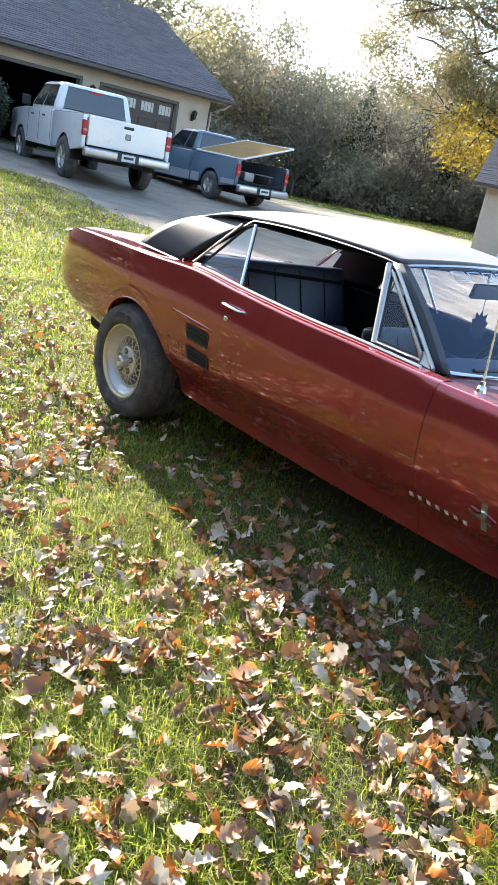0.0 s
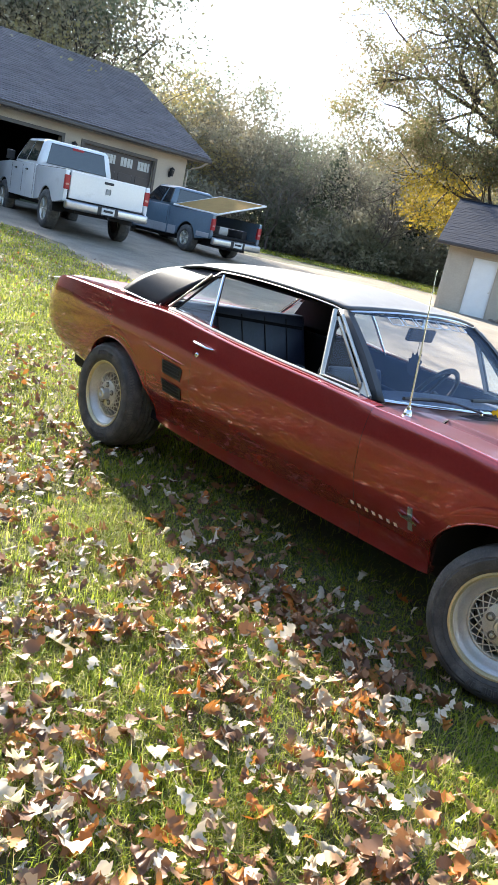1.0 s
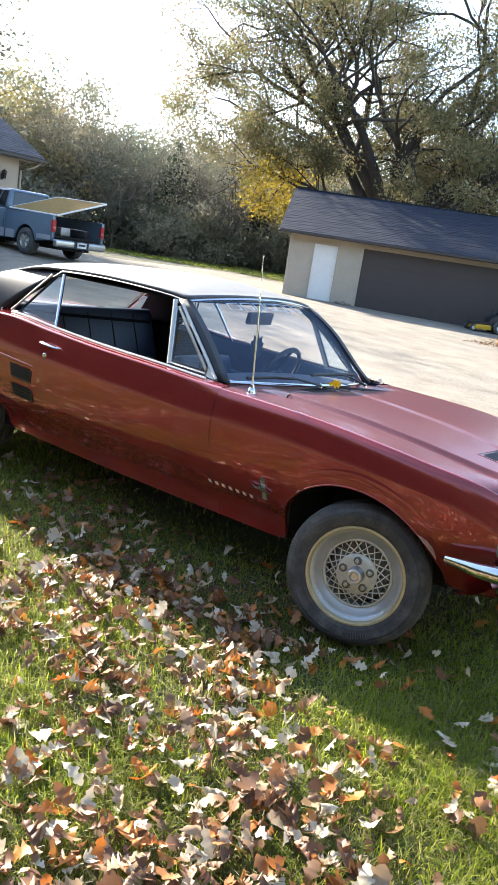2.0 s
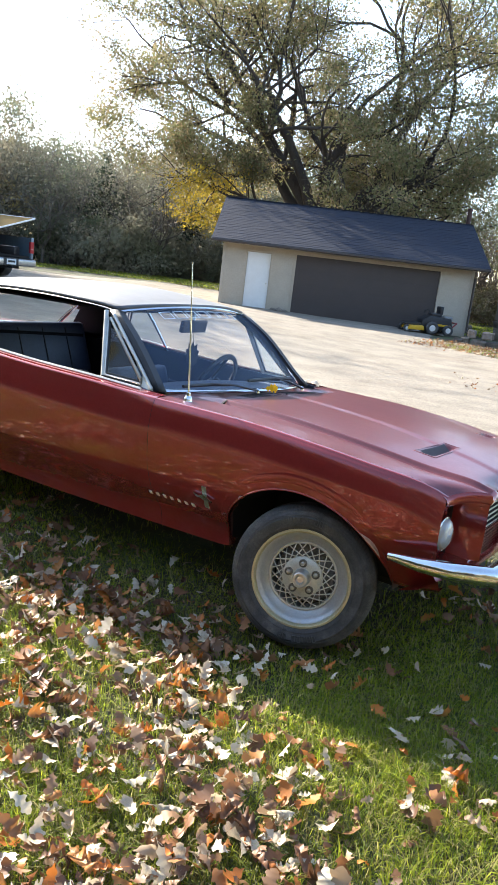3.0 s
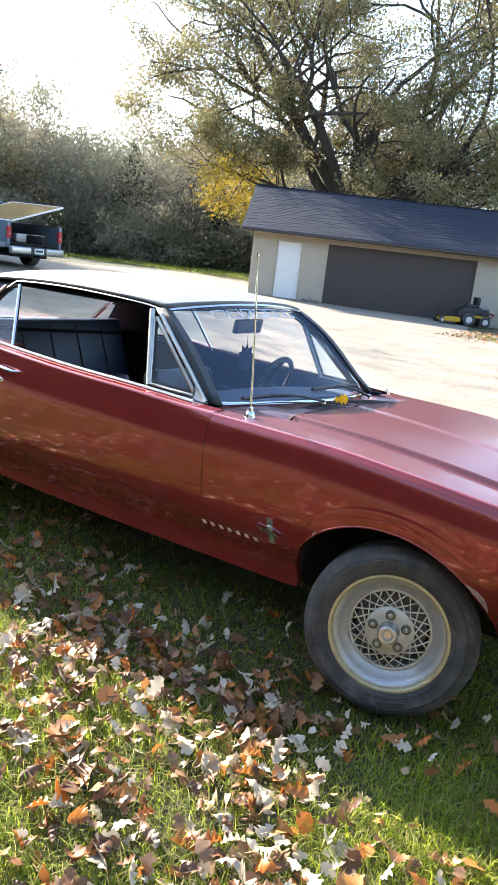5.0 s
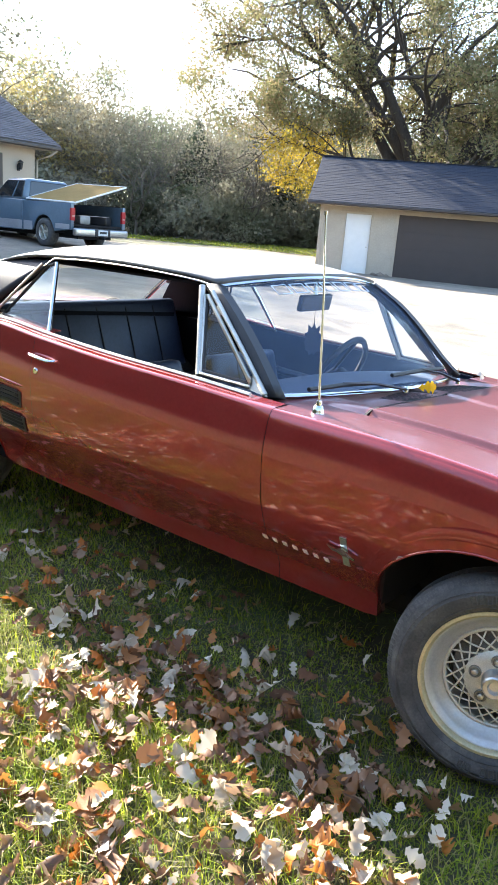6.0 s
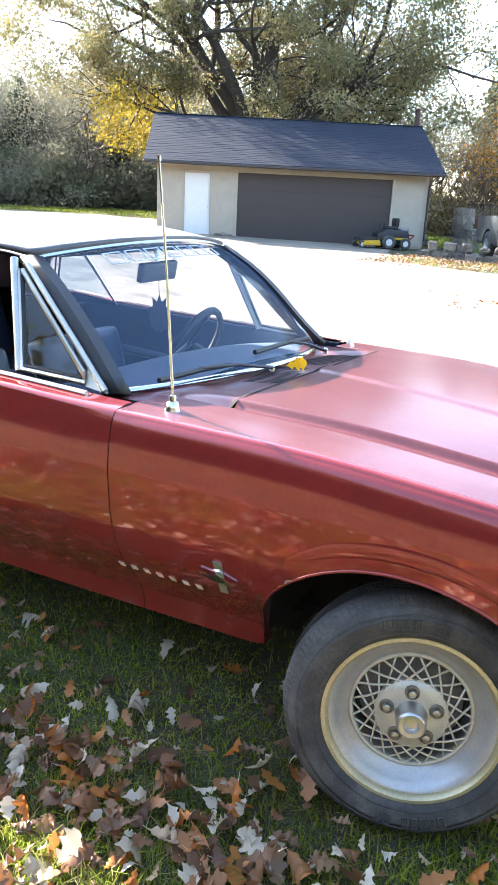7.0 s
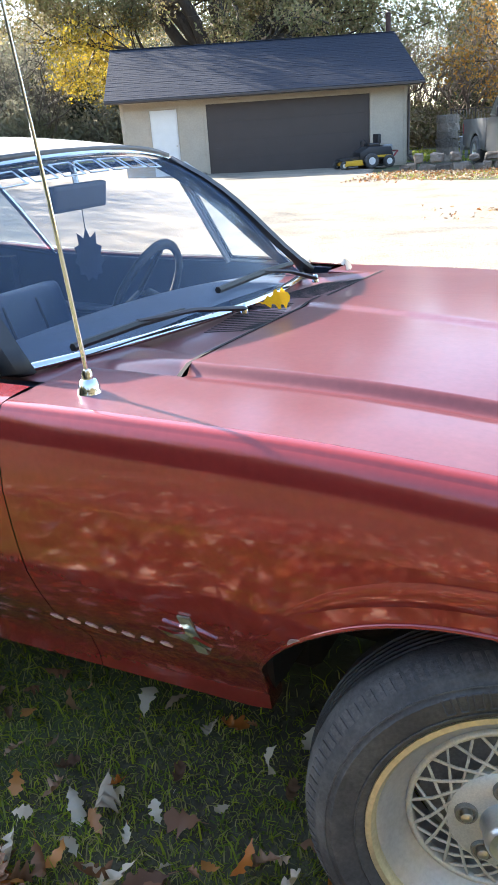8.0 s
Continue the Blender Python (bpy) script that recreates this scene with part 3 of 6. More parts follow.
    v, f = revolve([(0.0, -0.006), (0.013, -0.006), (0.016, -0.009), (0.018, -0.017), (0.027, -0.018), (0.031, -0.015), (0.0335, -0.006), (0.035, 0.022), (0.038, 0.03)], n=32)
    mesh("centre_cap", v, f, CAP, rim, True, "bright centre cap", 40)
    v, f = revolve([(0.0, 0.105), (0.118, 0.105), (0.122, 0.112), (0.122, 0.15), (rim_r - 0.056, 0.15)], n=32)
    mesh("brake_drum", v, f, DRUM, rim, True, "", 40)
    # Shallow cups on the solid hub, coloured dark for the shade of lug recesses.
    cup, cup_f = revolve([(0.0, 0.0245), (0.0125, 0.0245), (0.0132, 0.0215), (0.0155, 0.0205), (0.0168, 0.023), (0.0172, 0.03)], n=16)
    seat_ = None
    for k in range(5):
        a = 2 * math.pi * (k + 0.3) / 5
        if seat_ is None:
            seat_ = ring_seat = mesh("lug_seat", cup, cup_f, SEAT_METAL, rim, True, "", 40)
        else:
            ring_seat = new("lug_seat", seat_.data)
            ring_seat.parent = rim
        ring_seat.location = (0.057 * math.cos(a), 0, 0.057 * math.sin(a))
    v, f = revolve([(0.0, 0.013), (0.006, 0.013), (0.0085, 0.015), (0.0085, 0.022), (0.0095, 0.024), (0.0095, 0.028)], n=12)
    base = None
    for k in range(5):
        a = 2 * math.pi * (k + 0.3) / 5
        if base is None:
            base = mesh("lug_nut", v, f, DULL, rim, True, "", 40)
            nut = base
        else:
            nut = new("lug_nut", base.data)
            nut.parent = rim
        nut.location = (0.057 * math.cos(a), 0, 0.057 * math.sin(a))
    return rim


wheel(2.785, -0.866, 0.314, -1, 16, 0.291, 0.155, 0.192, 6)
wheel(2.775, 0.86, 0.306, 1, 16, 0.298, 0.205, 0.192)
wheel(-0.035, -0.872, 0.328, -1, 0, 0.322, 0.25, 0.198)
wheel(-0.035, 0.872, 0.328, 1, 0, 0.322, 0.25, 0.198)

# ---- coupe: trim and fittings ----
def skin(x, z, out=0.0, side=-1):
    """A place on the flank."""
    return Vector((x, side * (side_y(x, z) + out), z))


def decal(name, material, corners, out, thick, parent, label="", bevel=0.0):
    """A flat plate on the flank from (x, z) corners, standing out by thick."""
    bm = bmesh.new()
    lo = [bm.verts.new(skin(x, z, out)) for x, z in corners]
    hi = [bm.verts.new(skin(x, z, out + thick)) for x, z in corners]
    n = len(corners)
    bm.faces.new(lo)
    bm.faces.new(hi[::-1])
    for i in range(n):
        bm.faces.new((lo[i], lo[(i + 1) % n], hi[(i + 1) % n], hi[i]))
    if bevel:
        bmesh.ops.bevel(bm, geom=list(bm.edges), offset=bevel, segments=1, affect="EDGES")
    return part(name, bm, material, parent, label)


for side in (-1, 1):
    for cx, cz, r, k in ARCHES:
        pts = []
        for t in np.linspace(0.02, math.pi - 0.02, 36):
            x = cx + (r + 0.002) * math.cos(t)
            z = max(low_z(x) + 0.01, cz + (r + 0.002) * math.sin(t) * k)
            pts.append(skin(x, z, 0.0, side))
        tube("arch_lip", pts, 0.004, RED, car, 8)
        pts = []
        for t in np.linspace(0.45, math.pi - 0.45, 26):
            x = cx + (r + 0.05) * math.cos(t)
            z = cz + (r * k + 0.055) * math.sin(t)
            pts.append(skin(x, z, -0.055, side))
        tube("arch_flare", pts, [0.05 + 0.0085 * math.sin(math.pi * i / 25) for i in range(26)], RED, car, 32)
    # wheel housings
    for cx, cz, r, k in ARCHES:
        rows = []
        for t in np.linspace(0.0, math.pi, 24):
            rows.append([(cx + (r + 0.01) * math.cos(t), side * y, cz + (r * k + 0.01) * math.sin(t)) for y in (0.72, 0.6, 0.42)])
        grid("wheel_housing", rows, DARK, car)

SCUFF = mat("scraped_primer", (0.42, 0.30, 0.30), rough=0.5, var=0.5, scale=60)
for a0, a1, r0, r1 in ((131, 136, 0.366, 0.374), (24, 46, 0.364, 0.388)):
    ring_ = [(math.radians(a0 + (a1 - a0) * q / 6), r0) for q in range(7)] + [(math.radians(a1 - (a1 - a0) * q / 6), r0 + (r1 - r0) * math.sin(math.pi * q / 6)) for q in range(1, 6)]
    decal("paint_scuff", SCUFF, [(2.728 + (r + 0.004) * math.cos(t), 0.33 + (r - 0.038) * math.sin(t)) for t, r in ring_], 0.002, 0.0015, car, "scraped bare patch on the wheel arch")
NICKEL = mat("pale_nickel", (0.8, 0.79, 0.76), rough=0.45, metal=0.0, var=0.1, scale=40)
# brand lettering as plain bars, and a plain badge
for k in range(7):
    x = 1.964 + k * 0.0395
    decal("badge_bar", NICKEL, [(x, 0.444), (x + 0.015, 0.443), (x + 0.015, 0.460), (x, 0.461)], 0.0, 0.003, car, "small bright metal bar")
badge = decal("fender_badge", mat("badge_enamel", (0.45, 0.5, 0.4), rough=0.25, metal=0.6, var=0.3, scale=40), [(2.277, 0.465), (2.299, 0.465), (2.299, 0.568), (2.277, 0.568)], 0.0, 0.005, car, "upright bright badge plate")
decal("badge_figure", CHROME, [(2.232, 0.528), (2.262, 0.522), (2.285, 0.532), (2.305, 0.520), (2.326, 0.508), (2.322, 0.500), (2.300, 0.508), (2.283, 0.505), (2.268, 0.512), (2.250, 0.512)], 0.005, 0.006, badge, "plain bright wedge")

for side in (-1, 1):
    # door handle, lock, belt strips
    a, b = skin(0.80, 0.862, 0.004, side), skin(0.955, 0.858, 0.004, side)
    tube("door_handle", [a + Vector((0, side * 0.006, 0)), a + Vector((0.03, side * 0.026, 0.004)), (a + b) / 2 + Vector((0, side * 0.032, 0.004)), b + Vector((-0.02, side * 0.026, 0)), b + Vector((0, side * 0.004, 0))], [0.012, 0.011, 0.01, 0.009, 0.006], CHROME, doors[side], 8, flat=0.7, label="chrome pull handle")
    v, f = revolve([(0.0, 0.0), (0.011, 0.0), (0.013, 0.003), (0.013, 0.01)], n=16)
    m = Matrix.Translation(skin(0.835, 0.80, 0.006, side)) @ pose(0, 0, 0, 0, 0, 0 if side < 0 else 180)
    mesh("door_lock", [m @ p for p in v], f, CHROME, doors[side], True)
    tube("belt_trim", [(x, side * (side_y(x, top_z(x)) - 0.055), top_z(x) + 0.016) for x in np.linspace(0.42, 1.86, 20)], 0.0075, DULL, car, 6)
    # two air intakes ahead of the rear wheel
    for z0, z1 in ((0.632, 0.705), (0.525, 0.597)):
        c = [(0.555, z0), (0.725, z0 - 0.008), (0.735, z1 - 0.012), (0.545, z1)]
        if side < 0:
            vent = decal("side_vent", TRIM, c, 0.001, 0.003, car, "black side air vent")
            for k in range(4):
                z = z0 + 0.01 + (z1 - z0 - 0.02) * k / 3
                decal("vent_slat", DARK, [(0.565, z), (0.715, z - 0.006), (0.715, z + 0.004), (0.565, z + 0.01)], 0.004, 0.004, vent)
    tube("side_crease", [skin(x, z, -0.004, side) for x, z in ((0.36, 0.742), (0.45, 0.735), (0.55, 0.728), (0.66, 0.722), (0.77, 0.72))], [0.003, 0.008, 0.010, 0.009, 0.004], RED, car, 8)

    # vent window: bright frame, glass; post behind it
    tri = [Vector((1.585, side * 0.755, 0.912)), Vector((1.805, side * 0.752, 0.905)), Vector((1.795, side * 0.75, 0.93)), Vector((1.49, side * 0.635, 1.165)), Vector((1.475, side * 0.632, 1.165))]
    tube("vent_frame", tri, 0.0085, DULL, doors[side], 8, closed=True, label="dull bright vent window frame")
    g = mesh("vent_glass", tri, [(0, 1, 2, 3, 4)], GLASS, doors[side])
    g.visible_shadow = False
    tube("vent_seal", [t * 0.9 + (sum(tri, Vector()) / 5) * 0.1 for t in tri], 0.007, TRIM, doors[side], 6, closed=True)
    tube("vent_post", [(1.575, side * 0.757, 0.905), (1.45, side * 0.625, 1.195)], 0.012, DULL, doors[side], 8)
    tube("pillar_trim", [(1.87, side * 0.755, 0.893), (1.74, side * 0.712, 1.0), (1.6, side * 0.662, 1.105), (1.50, side * 0.625, 1.18)], 0.009, DULL, car, 8)
    v = [Vector(p) for p in ((1.80, side * 0.757, 0.898), (1.875, side * 0.757, 0.888), (1.80, side * 0.735, 0.945), (1.77, side * 0.735, 0.925))]
    mesh("vent_corner", v + [p - Vector((0, side * 0.01, 0)) for p in v], [(0, 1, 2, 3), (4, 7, 6, 5), (0, 4, 5, 1), (1, 5, 6, 2), (2, 6, 7, 3)], DULL, car)
    # rear quarter window with its bright leading bar
    q = [Vector((0.765, side * 0.79, 0.925)), Vector((0.61, side * 0.632, 1.20)), Vector((0.56, side * 0.637, 1.185)), Vector((0.41, side * 0.765, 0.965))]
    g = mesh("quarter_glass", q, [(0, 1, 2, 3)], GLASS, car)
    g.visible_shadow = False
    tube("quarter_bar", [q[0], q[0].lerp(q[1], 0.5), q[1]], 0.0095, CHROME, car, 8, label="bright quarter window bar")
    tube("quarter_seal", [q[1], q[2], q[3], q[0]], 0.008, TRIM, car, 6)
    tube("quarter_edge", [q[2] + Vector((-0.03, side * 0.012, 0.005)), q[3] + Vector((-0.045, side * 0.02, 0)), ], 0.006, DULL, car, 8)
    tube("vinyl_edge", [(-0.15, side * 0.786, 0.962), (0.05, side * 0.794, 0.957), (0.26, side * 0.798, 0.95)], 0.009, CHROME, car, 8, flat=0.7)

# ---- front end ----
for side in (-1, 1):
    # lamp pocket and lamp
    rows = []
    for t in np.linspace(0, 1, 10):
        z = 0.47 + 0.275 * t
        o = 0.80 - 0.02 * abs(t - 0.5)
        rows.append([(3.262 - 0.01 * t, side * o, z), (3.235, side * (o - 0.02), z), (3.225, side * 0.66, z), (3.22, side * 0.52, z), (3.36, side * 0.5, z + 0.01)])
    grid("lamp_pocket", rows, RED, car, flip=side < 0)
    v, f = revolve([(0.0, -0.03), (0.03, -0.027), (0.052, -0.018), (0.060, -0.008), (0.062, 0.0), (0.062, 0.02)], n=32)
    m = Matrix.Translation((3.262, side * 0.715, 0.608)) @ pose(0, 0, 0, 0, 0, 90 + side * 4)
    lamp = mesh("headlight", [m @ p for p in v], f, LENS, car, True, "round clear glass headlight", 60)
    v, f = revolve([(0.062, -0.002), (0.065, -0.005), (0.068, -0.002), (0.067, 0.02)], n=32)
    mesh("headlight_ring", [m @ p for p in v], f, CHROME, lamp, True)
edge = []
o = side_y(3.27, top_z(3.27)) - 0.0195
for y in sorted(set(np.linspace(-0.788, 0.788, 81).round(4)) | {-0.652, 0.652}):
    a = abs(y)
    if a > o:
        p = (3.268 - 0.01 * smooth(0.72, 0.8, a), y, top_z(3.27) + 0.0085)
    elif a > 0.651:
        x, _, z = fender_at(3.27, (o - a) / (o - 0.652))
        p = (x - 0.002, y, z)
    else:
        p = (hood_front(y) - 0.002, y, hood_z(hood_front(y), a) - nose_drop(a))
    edge.append((p[0], p[1], p[2] + 0.001))
rows = [edge, [(x + 0.012, y, z - 0.008) for x, y, z in edge], [(x + 0.018, y, z - 0.022) for x, y, z in edge], [(x + 0.012, y, z - 0.038) for x, y, z in edge],
        [(x - 0.17, y, z - 0.042) for x, y, z in edge]]
grid("hood_lip", rows, RED, car, flip=True)
boxed("grille", (3.2, 3.23, -0.52, 0.52, 0.48, 0.73), DARK, car)
for k in range(9):
    z = 0.49 + k * 0.026
    tube("grille_bar", [(3.245, -0.5, z), (3.245, 0.5, z)], 0.004, DULL, car, 6)
rows = []
for x, z in ((3.25, 0.485), (3.34, 0.475), (3.36, 0.45), (3.30, 0.40), (3.22, 0.37)):
    rows.append([(x - 0.07 * (abs(y) / 0.8) ** 3, y, z) for y in np.linspace(-0.80, 0.80, 21)])
grid("front_valance", rows, RED, car, flip=True)
pts, rad = [], []
for t in np.linspace(-1, 1, 41):
    a = abs(t)
    x = 3.50 - 0.04 * a ** 2 - 0.34 * max(0, a - 0.80) / 0.2 * (0.55 + 0.45 * max(0, a - 0.8) / 0.2)
    y = math.copysign(0.80 * min(a, 0.8) / 0.8 + 0.065 * smooth(0.78, 0.95, a), t)
    pts.append((x, y, 0.53 - 0.012 * smooth(0.8, 1, a)))
    rad.append(0.036 - 0.012 * smooth(0.86, 1, a) - (0.01 if a > 0.99 else 0))
tube("front_bumper", pts, rad, CHROME, car, 14, flat=1.0, label="chrome wrap-around front bumper")

# ---- hood louvre scoops, cowl grille, wipers, aerial ----
def scoop_at(u, v):
    a = 0.275 + 0.215 * v
    return 3.079 - 0.04 * v + (0.058 + 0.014 * v) * u, a


for side in (-1, 1):
    pts = []
    for u, v in ((0, 0), (0, 0.5), (0, 1), (0.5, 1), (1, 1), (1, 0.5), (1, 0), (0.5, 0)):
        x, a = scoop_at(-0.1 + 1.25 * u, -0.05 + 1.1 * v)
        pts.append((x, side * a, hood_z(x, a)))
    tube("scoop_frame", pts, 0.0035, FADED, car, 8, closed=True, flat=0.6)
    rows = []
    for u in np.linspace(0.12, 0.93, 10):
        rows.append([(x, side * a, hood_z(x, a) + 0.003) for x, a in (scoop_at(u, v) for v in np.linspace(0.06, 0.94, 6))])
    grid("scoop_floor", rows, STEEL, car, "dark grey scoop floor", flip=side > 0)
for c0 in (-0.30, 0.14):
    for k in range(15):
        y = c0 + k * 0.022
        x = 2.045 - 0.045 * (k / 14) if c0 < 0 else 2.0 + 0.04 * (k / 14)
        tube("cowl_slot", [(x + q * 0.125, y + q * 0.006, cowl_z(x + q * 0.125, y) + 0.0005) for q in (0, 0.33, 0.66, 1)], 0.0036, DARK, car, 4, flat=0.35)
rows = [[(2.1865 + d, y, hood_z(2.19, y) - 0.004 + h) for y in np.linspace(-0.66, 0.66, 31)] for d, h in ((-0.0045, 0.0045), (0.0045, 0.0055))]
grid("hood_gap", rows, DARK, car)
for tip, mid, piv in (((1.975, -0.66, 0.925), (1.985, -0.46, 0.93), (2.055, -0.12, 0.905)), ((1.99, -0.12, 0.945), (1.985, 0.14, 0.95), (2.03, 0.42, 0.90))):
    t_, m_, p_ = Vector(tip), Vector(mid), Vector(piv)
    arm = tube("wiper", [p_, p_.lerp(m_, 0.5) + Vector((0, 0, 0.012)), m_ + Vector((0, 0, 0.006))], [0.011, 0.009, 0.006], STEEL, car, 6, flat=0.6, label="dull grey wiper arm with black blade")
    d = (m_ - t_)
    tube("wiper_blade", [t_, m_, m_ + d * 0.8 + Vector((0.004, 0, -0.006))], 0.008, TRIM, arm, 6)
    v, f = revolve([(0.0, -0.012), (0.006, -0.011), (0.009, 0.0), (0.011, 0.012)], n=16)
    mm = Matrix.Translation(p_) @ pose(0, 0, 0, -90, 0, 0)
    mesh("wiper_pivot", [mm @ q for q in v], f, CHROME, arm, True)
v, f = revolve([(0.0, -0.052), (0.007, -0.051), (0.009, -0.046), (0.010, -0.036), (0.014, -0.034), (0.018, -0.02), (0.022, -0.004), (0.025, 0.0), (0.025, 0.004)], n=24)
mm = Matrix.Translation((2.095, -0.78, 0.874)) @ pose(0, 0, 0, -90, 0, 0)
base = mesh("aerial_base", [mm @ q for q in v], f, CHROME, car, True, "chrome aerial base on the fender", 50)
tube("aerial_mast", [(2.095, -0.78, 0.92), (2.08, -0.788, 1.2), (2.06, -0.795, 1.46)], [0.0042, 0.0032, 0.0022], CHROME, base, 8)
tube("aerial_tip", [(2.06, -0.795, 1.458), (2.0595, -0.795, 1.468)], 0.005, CHROME, base, 8)

# windscreen banner, lettering kept as plain outlined bars
BANNER = mat("pale_decal", (0.62, 0.7, 0.78), rough=0.5, var=0.15, scale=30)
for k in range(7):
    u0 = -0.62 + k * 0.16
    pts = [ws_point(u, f) + Vector((0.006, 0, 0.006)) for u, f in ((u0, 0.84), (u0 + 0.12, 0.84), (u0 + 0.12, 0.93), (u0, 0.93))]
    tube("banner_mark", pts, 0.004, BANNER, car, 4, closed=True, flat=0.5)

# ---- underside ----
boxed("chassis", (0.42, 2.36, -0.5, 0.5, 0.2, 0.3), DARK, car, 0.02)
boxed("rear_floor", (-0.9, 0.5, -0.62, 0.62, 0.30, 0.42), DARK, car, 0.03)
boxed("fuel_tank", (-0.85, -0.42, -0.5, 0.5, 0.3, 0.5), DARK, car, 0.04)
tube("rear_axle", [(-0.02, -0.66, 0.32), (-0.02, 0.66, 0.32)], 0.05, DARK, car, 8)
boxed("engine_sump", (2.3, 3.1, -0.4, 0.4, 0.22, 0.6), DARK, car, 0.04)
tube("exhaust_pipe", [(2.2, -0.3, 0.2), (0.6, -0.32, 0.2), (-0.2, -0.45, 0.24), (-0.95, -0.5, 0.3)], 0.028, GREY_PIPE, car, 8)

# ---- cabin ----
boxed("cabin_floor", (-0.1, 2.0, -0.72, 0.72, 0.28, 0.33), LINER, car)
boxed("firewall", (1.92, 2.0, -0.74, 0.74, 0.3, 0.86), LINER, car)
for side in (-1, 1):
    rows = [[(x, side * (side_y(x, z) - 0.085), z) for z in np.linspace(0.34, top_z(x) + 0.004, 6)] + [(x, side * (side_y(x, top_z(x)) - 0.03), top_z(x) + 0.006)] for x in np.linspace(0.1, 1.95, 16)]
    grid("door_panel", rows, SEAT, car)
    pts = [(0.75, side * 0.77, 0.72), (1.15, side * 0.77, 0.70)]
    boxed("rear_side_trim", (-0.12, 0.62, min(side * 0.68, side * 0.72), max(side * 0.68, side * 0.72), 0.36, 0.925), LINER, car)
    tube("armrest", pts, 0.03, SEAT, car, 8, flat=0.7)


def cushion(name, dims, m, parent, seams=0):
    bm = bmesh.new()
    box(bm, *dims, bevel=0.045, seg=3)
    ob = part(name, bm, SEAT, parent, smooth=True, sharp=60)
    ob.matrix_local = m
    x0, x1, y0, y1, z0, z1 = dims
    for k in range(seams):
        y = y0 + (y1 - y0) * (k + 1) / (seams + 1)
        tube("seam", [(x1 - 0.002, y, z0 + 0.06), (x1 + 0.003, y, (z0 + z1) / 2), (x1 - 0.002, y, z1 - 0.05)], 0.006, TRIM, ob, 6)
    return ob


for y in (-0.36, 0.36):
    cushion("front_seat", (-0.25, 0.27, -0.27, 0.27, 0.0, 0.16), pose(1.12, y, 0.40, 0, -6, 0), car, 0)
    cushion("seat_back", (-0.07, 0.06, -0.26, 0.26, 0.0, 0.31), pose(0.90, y, 0.48, 0, -16, 0), car, 2)
cushion("rear_seat", (-0.25, 0.22, -0.6, 0.6, 0.0, 0.16), pose(0.38, 0, 0.42, 0, -6, 0), car)
cushion("rear_seat_back", (-0.08, 0.05, -0.62, 0.62, 0.0, 0.49), pose(0.20, 0, 0.50, 0, -20, 0), car, 5)
boxed("parcel_shelf", (-0.22, 0.12, -0.62, 0.62, 0.925, 0.945), LINER, car)
# Pale tube that paints in the sunlit top edge of the rear seat.
tube("seat_piping", [(0.045, y, 0.966 - 0.02 * smooth(0.5, 0.6, abs(y))) for y in np.linspace(-0.6, 0.6, 21)], 0.011, SUN_STRIP, car, 8, label="pale strip painting sunlight along the rear seat top")
rng = np.random.default_rng(31)
for y, w, h in ((-0.36, 0.2, 0.035), (0.02, 0.17, 0.028), (0.34, 0.15, 0.04)):
    rows = []
    for u in np.linspace(-1, 1, 13):
        rows.append([(-0.06 + 0.085 * math.cos(a) * math.sqrt(1 - (0.98 * u) ** 4), y + w * u, 0.944 + max(0.0, math.sin(a)) * h * math.sqrt(1 - (0.98 * u) ** 4) * (1 + 0.25 * math.sin(5 * u + 9 * y))) for a in np.linspace(0, math.pi, 9)])
    grid("shelf_pad", rows, LINER, car, "dark crumpled pad on the parcel shelf")
rows = [[(x, y, 0.80 + h + 0.03 * (1 - (y / 0.72) ** 2)) for y in np.linspace(-0.72, 0.72, 17)] for x, h in ((1.60, -0.12), (1.58, -0.02), (1.62, 0.05), (1.72, 0.065), (1.93, 0.062))]
grid("dashboard", rows, DASH, car, "padded dash top, blue painted in for the sky's reflection", sharp=50)
boxed("headliner", (0.3, 1.45, -0.56, 0.56, 1.19, 1.2), LINER, car)
m = Matrix.Translation((1.47, 0.36, 0.84)) @ pose(0, 0, 0, 0, -62, 0)
wheel_ring = [m @ Vector((0.175 * math.cos(t), 0.175 * math.sin(t), 0)) for t in np.linspace(0, 2 * math.pi, 40, endpoint=False)]
steering = tube("steering_wheel", wheel_ring, 0.013, TRIM, car, 8, closed=True, label="thin black steering wheel")
for a in (0.3, math.pi - 0.3, -math.pi / 2):
    tube("steering_spoke", [m @ Vector((0, 0, 0.03)), m @ Vector((0.175 * math.cos(a + 1.57), 0.175 * math.sin(a + 1.57), 0))], 0.009, TRIM, steering, 6)
tube("steering_column", [(1.47, 0.36, 0.84), (1.75, 0.36, 0.72)], 0.03, TRIM, steering, 10)
mirror = boxed("rear_view_mirror", (-0.012, 0.012, -0.125, 0.125, -0.032, 0.032), TRIM, car, 0.01, pose(1.545, -0.02, 1.135, 0, 10, 4), "dark rear-view mirror", 2)
tube("mirror_arm", [(1.545, -0.02, 1.16), (1.53, -0.01, 1.215)], 0.008, CHROME, mirror, 6)
tube("freshener_string", [(1.55, -0.02, 1.105), (1.555, -0.025, 1.06)], 0.0015, TRIM, mirror, 4)
pts = []
for k in range(22):
    t = 2 * math.pi * k / 22
    r = 0.05 * (1.0 if k % 2 == 0 else 0.78) * (1.15 if k in (0, 2, 20) else 1)
    pts.append((r * math.sin(t) * 0.8, r * math.cos(t) * 1.15))
vs = [(1.556 + 0.6 * d + 0.8 * a, -0.025 - 0.8 * d + 0.6 * a, 1.0 + b) for d in (-0.002, 0.002) for a, b in pts]
n = len(pts)
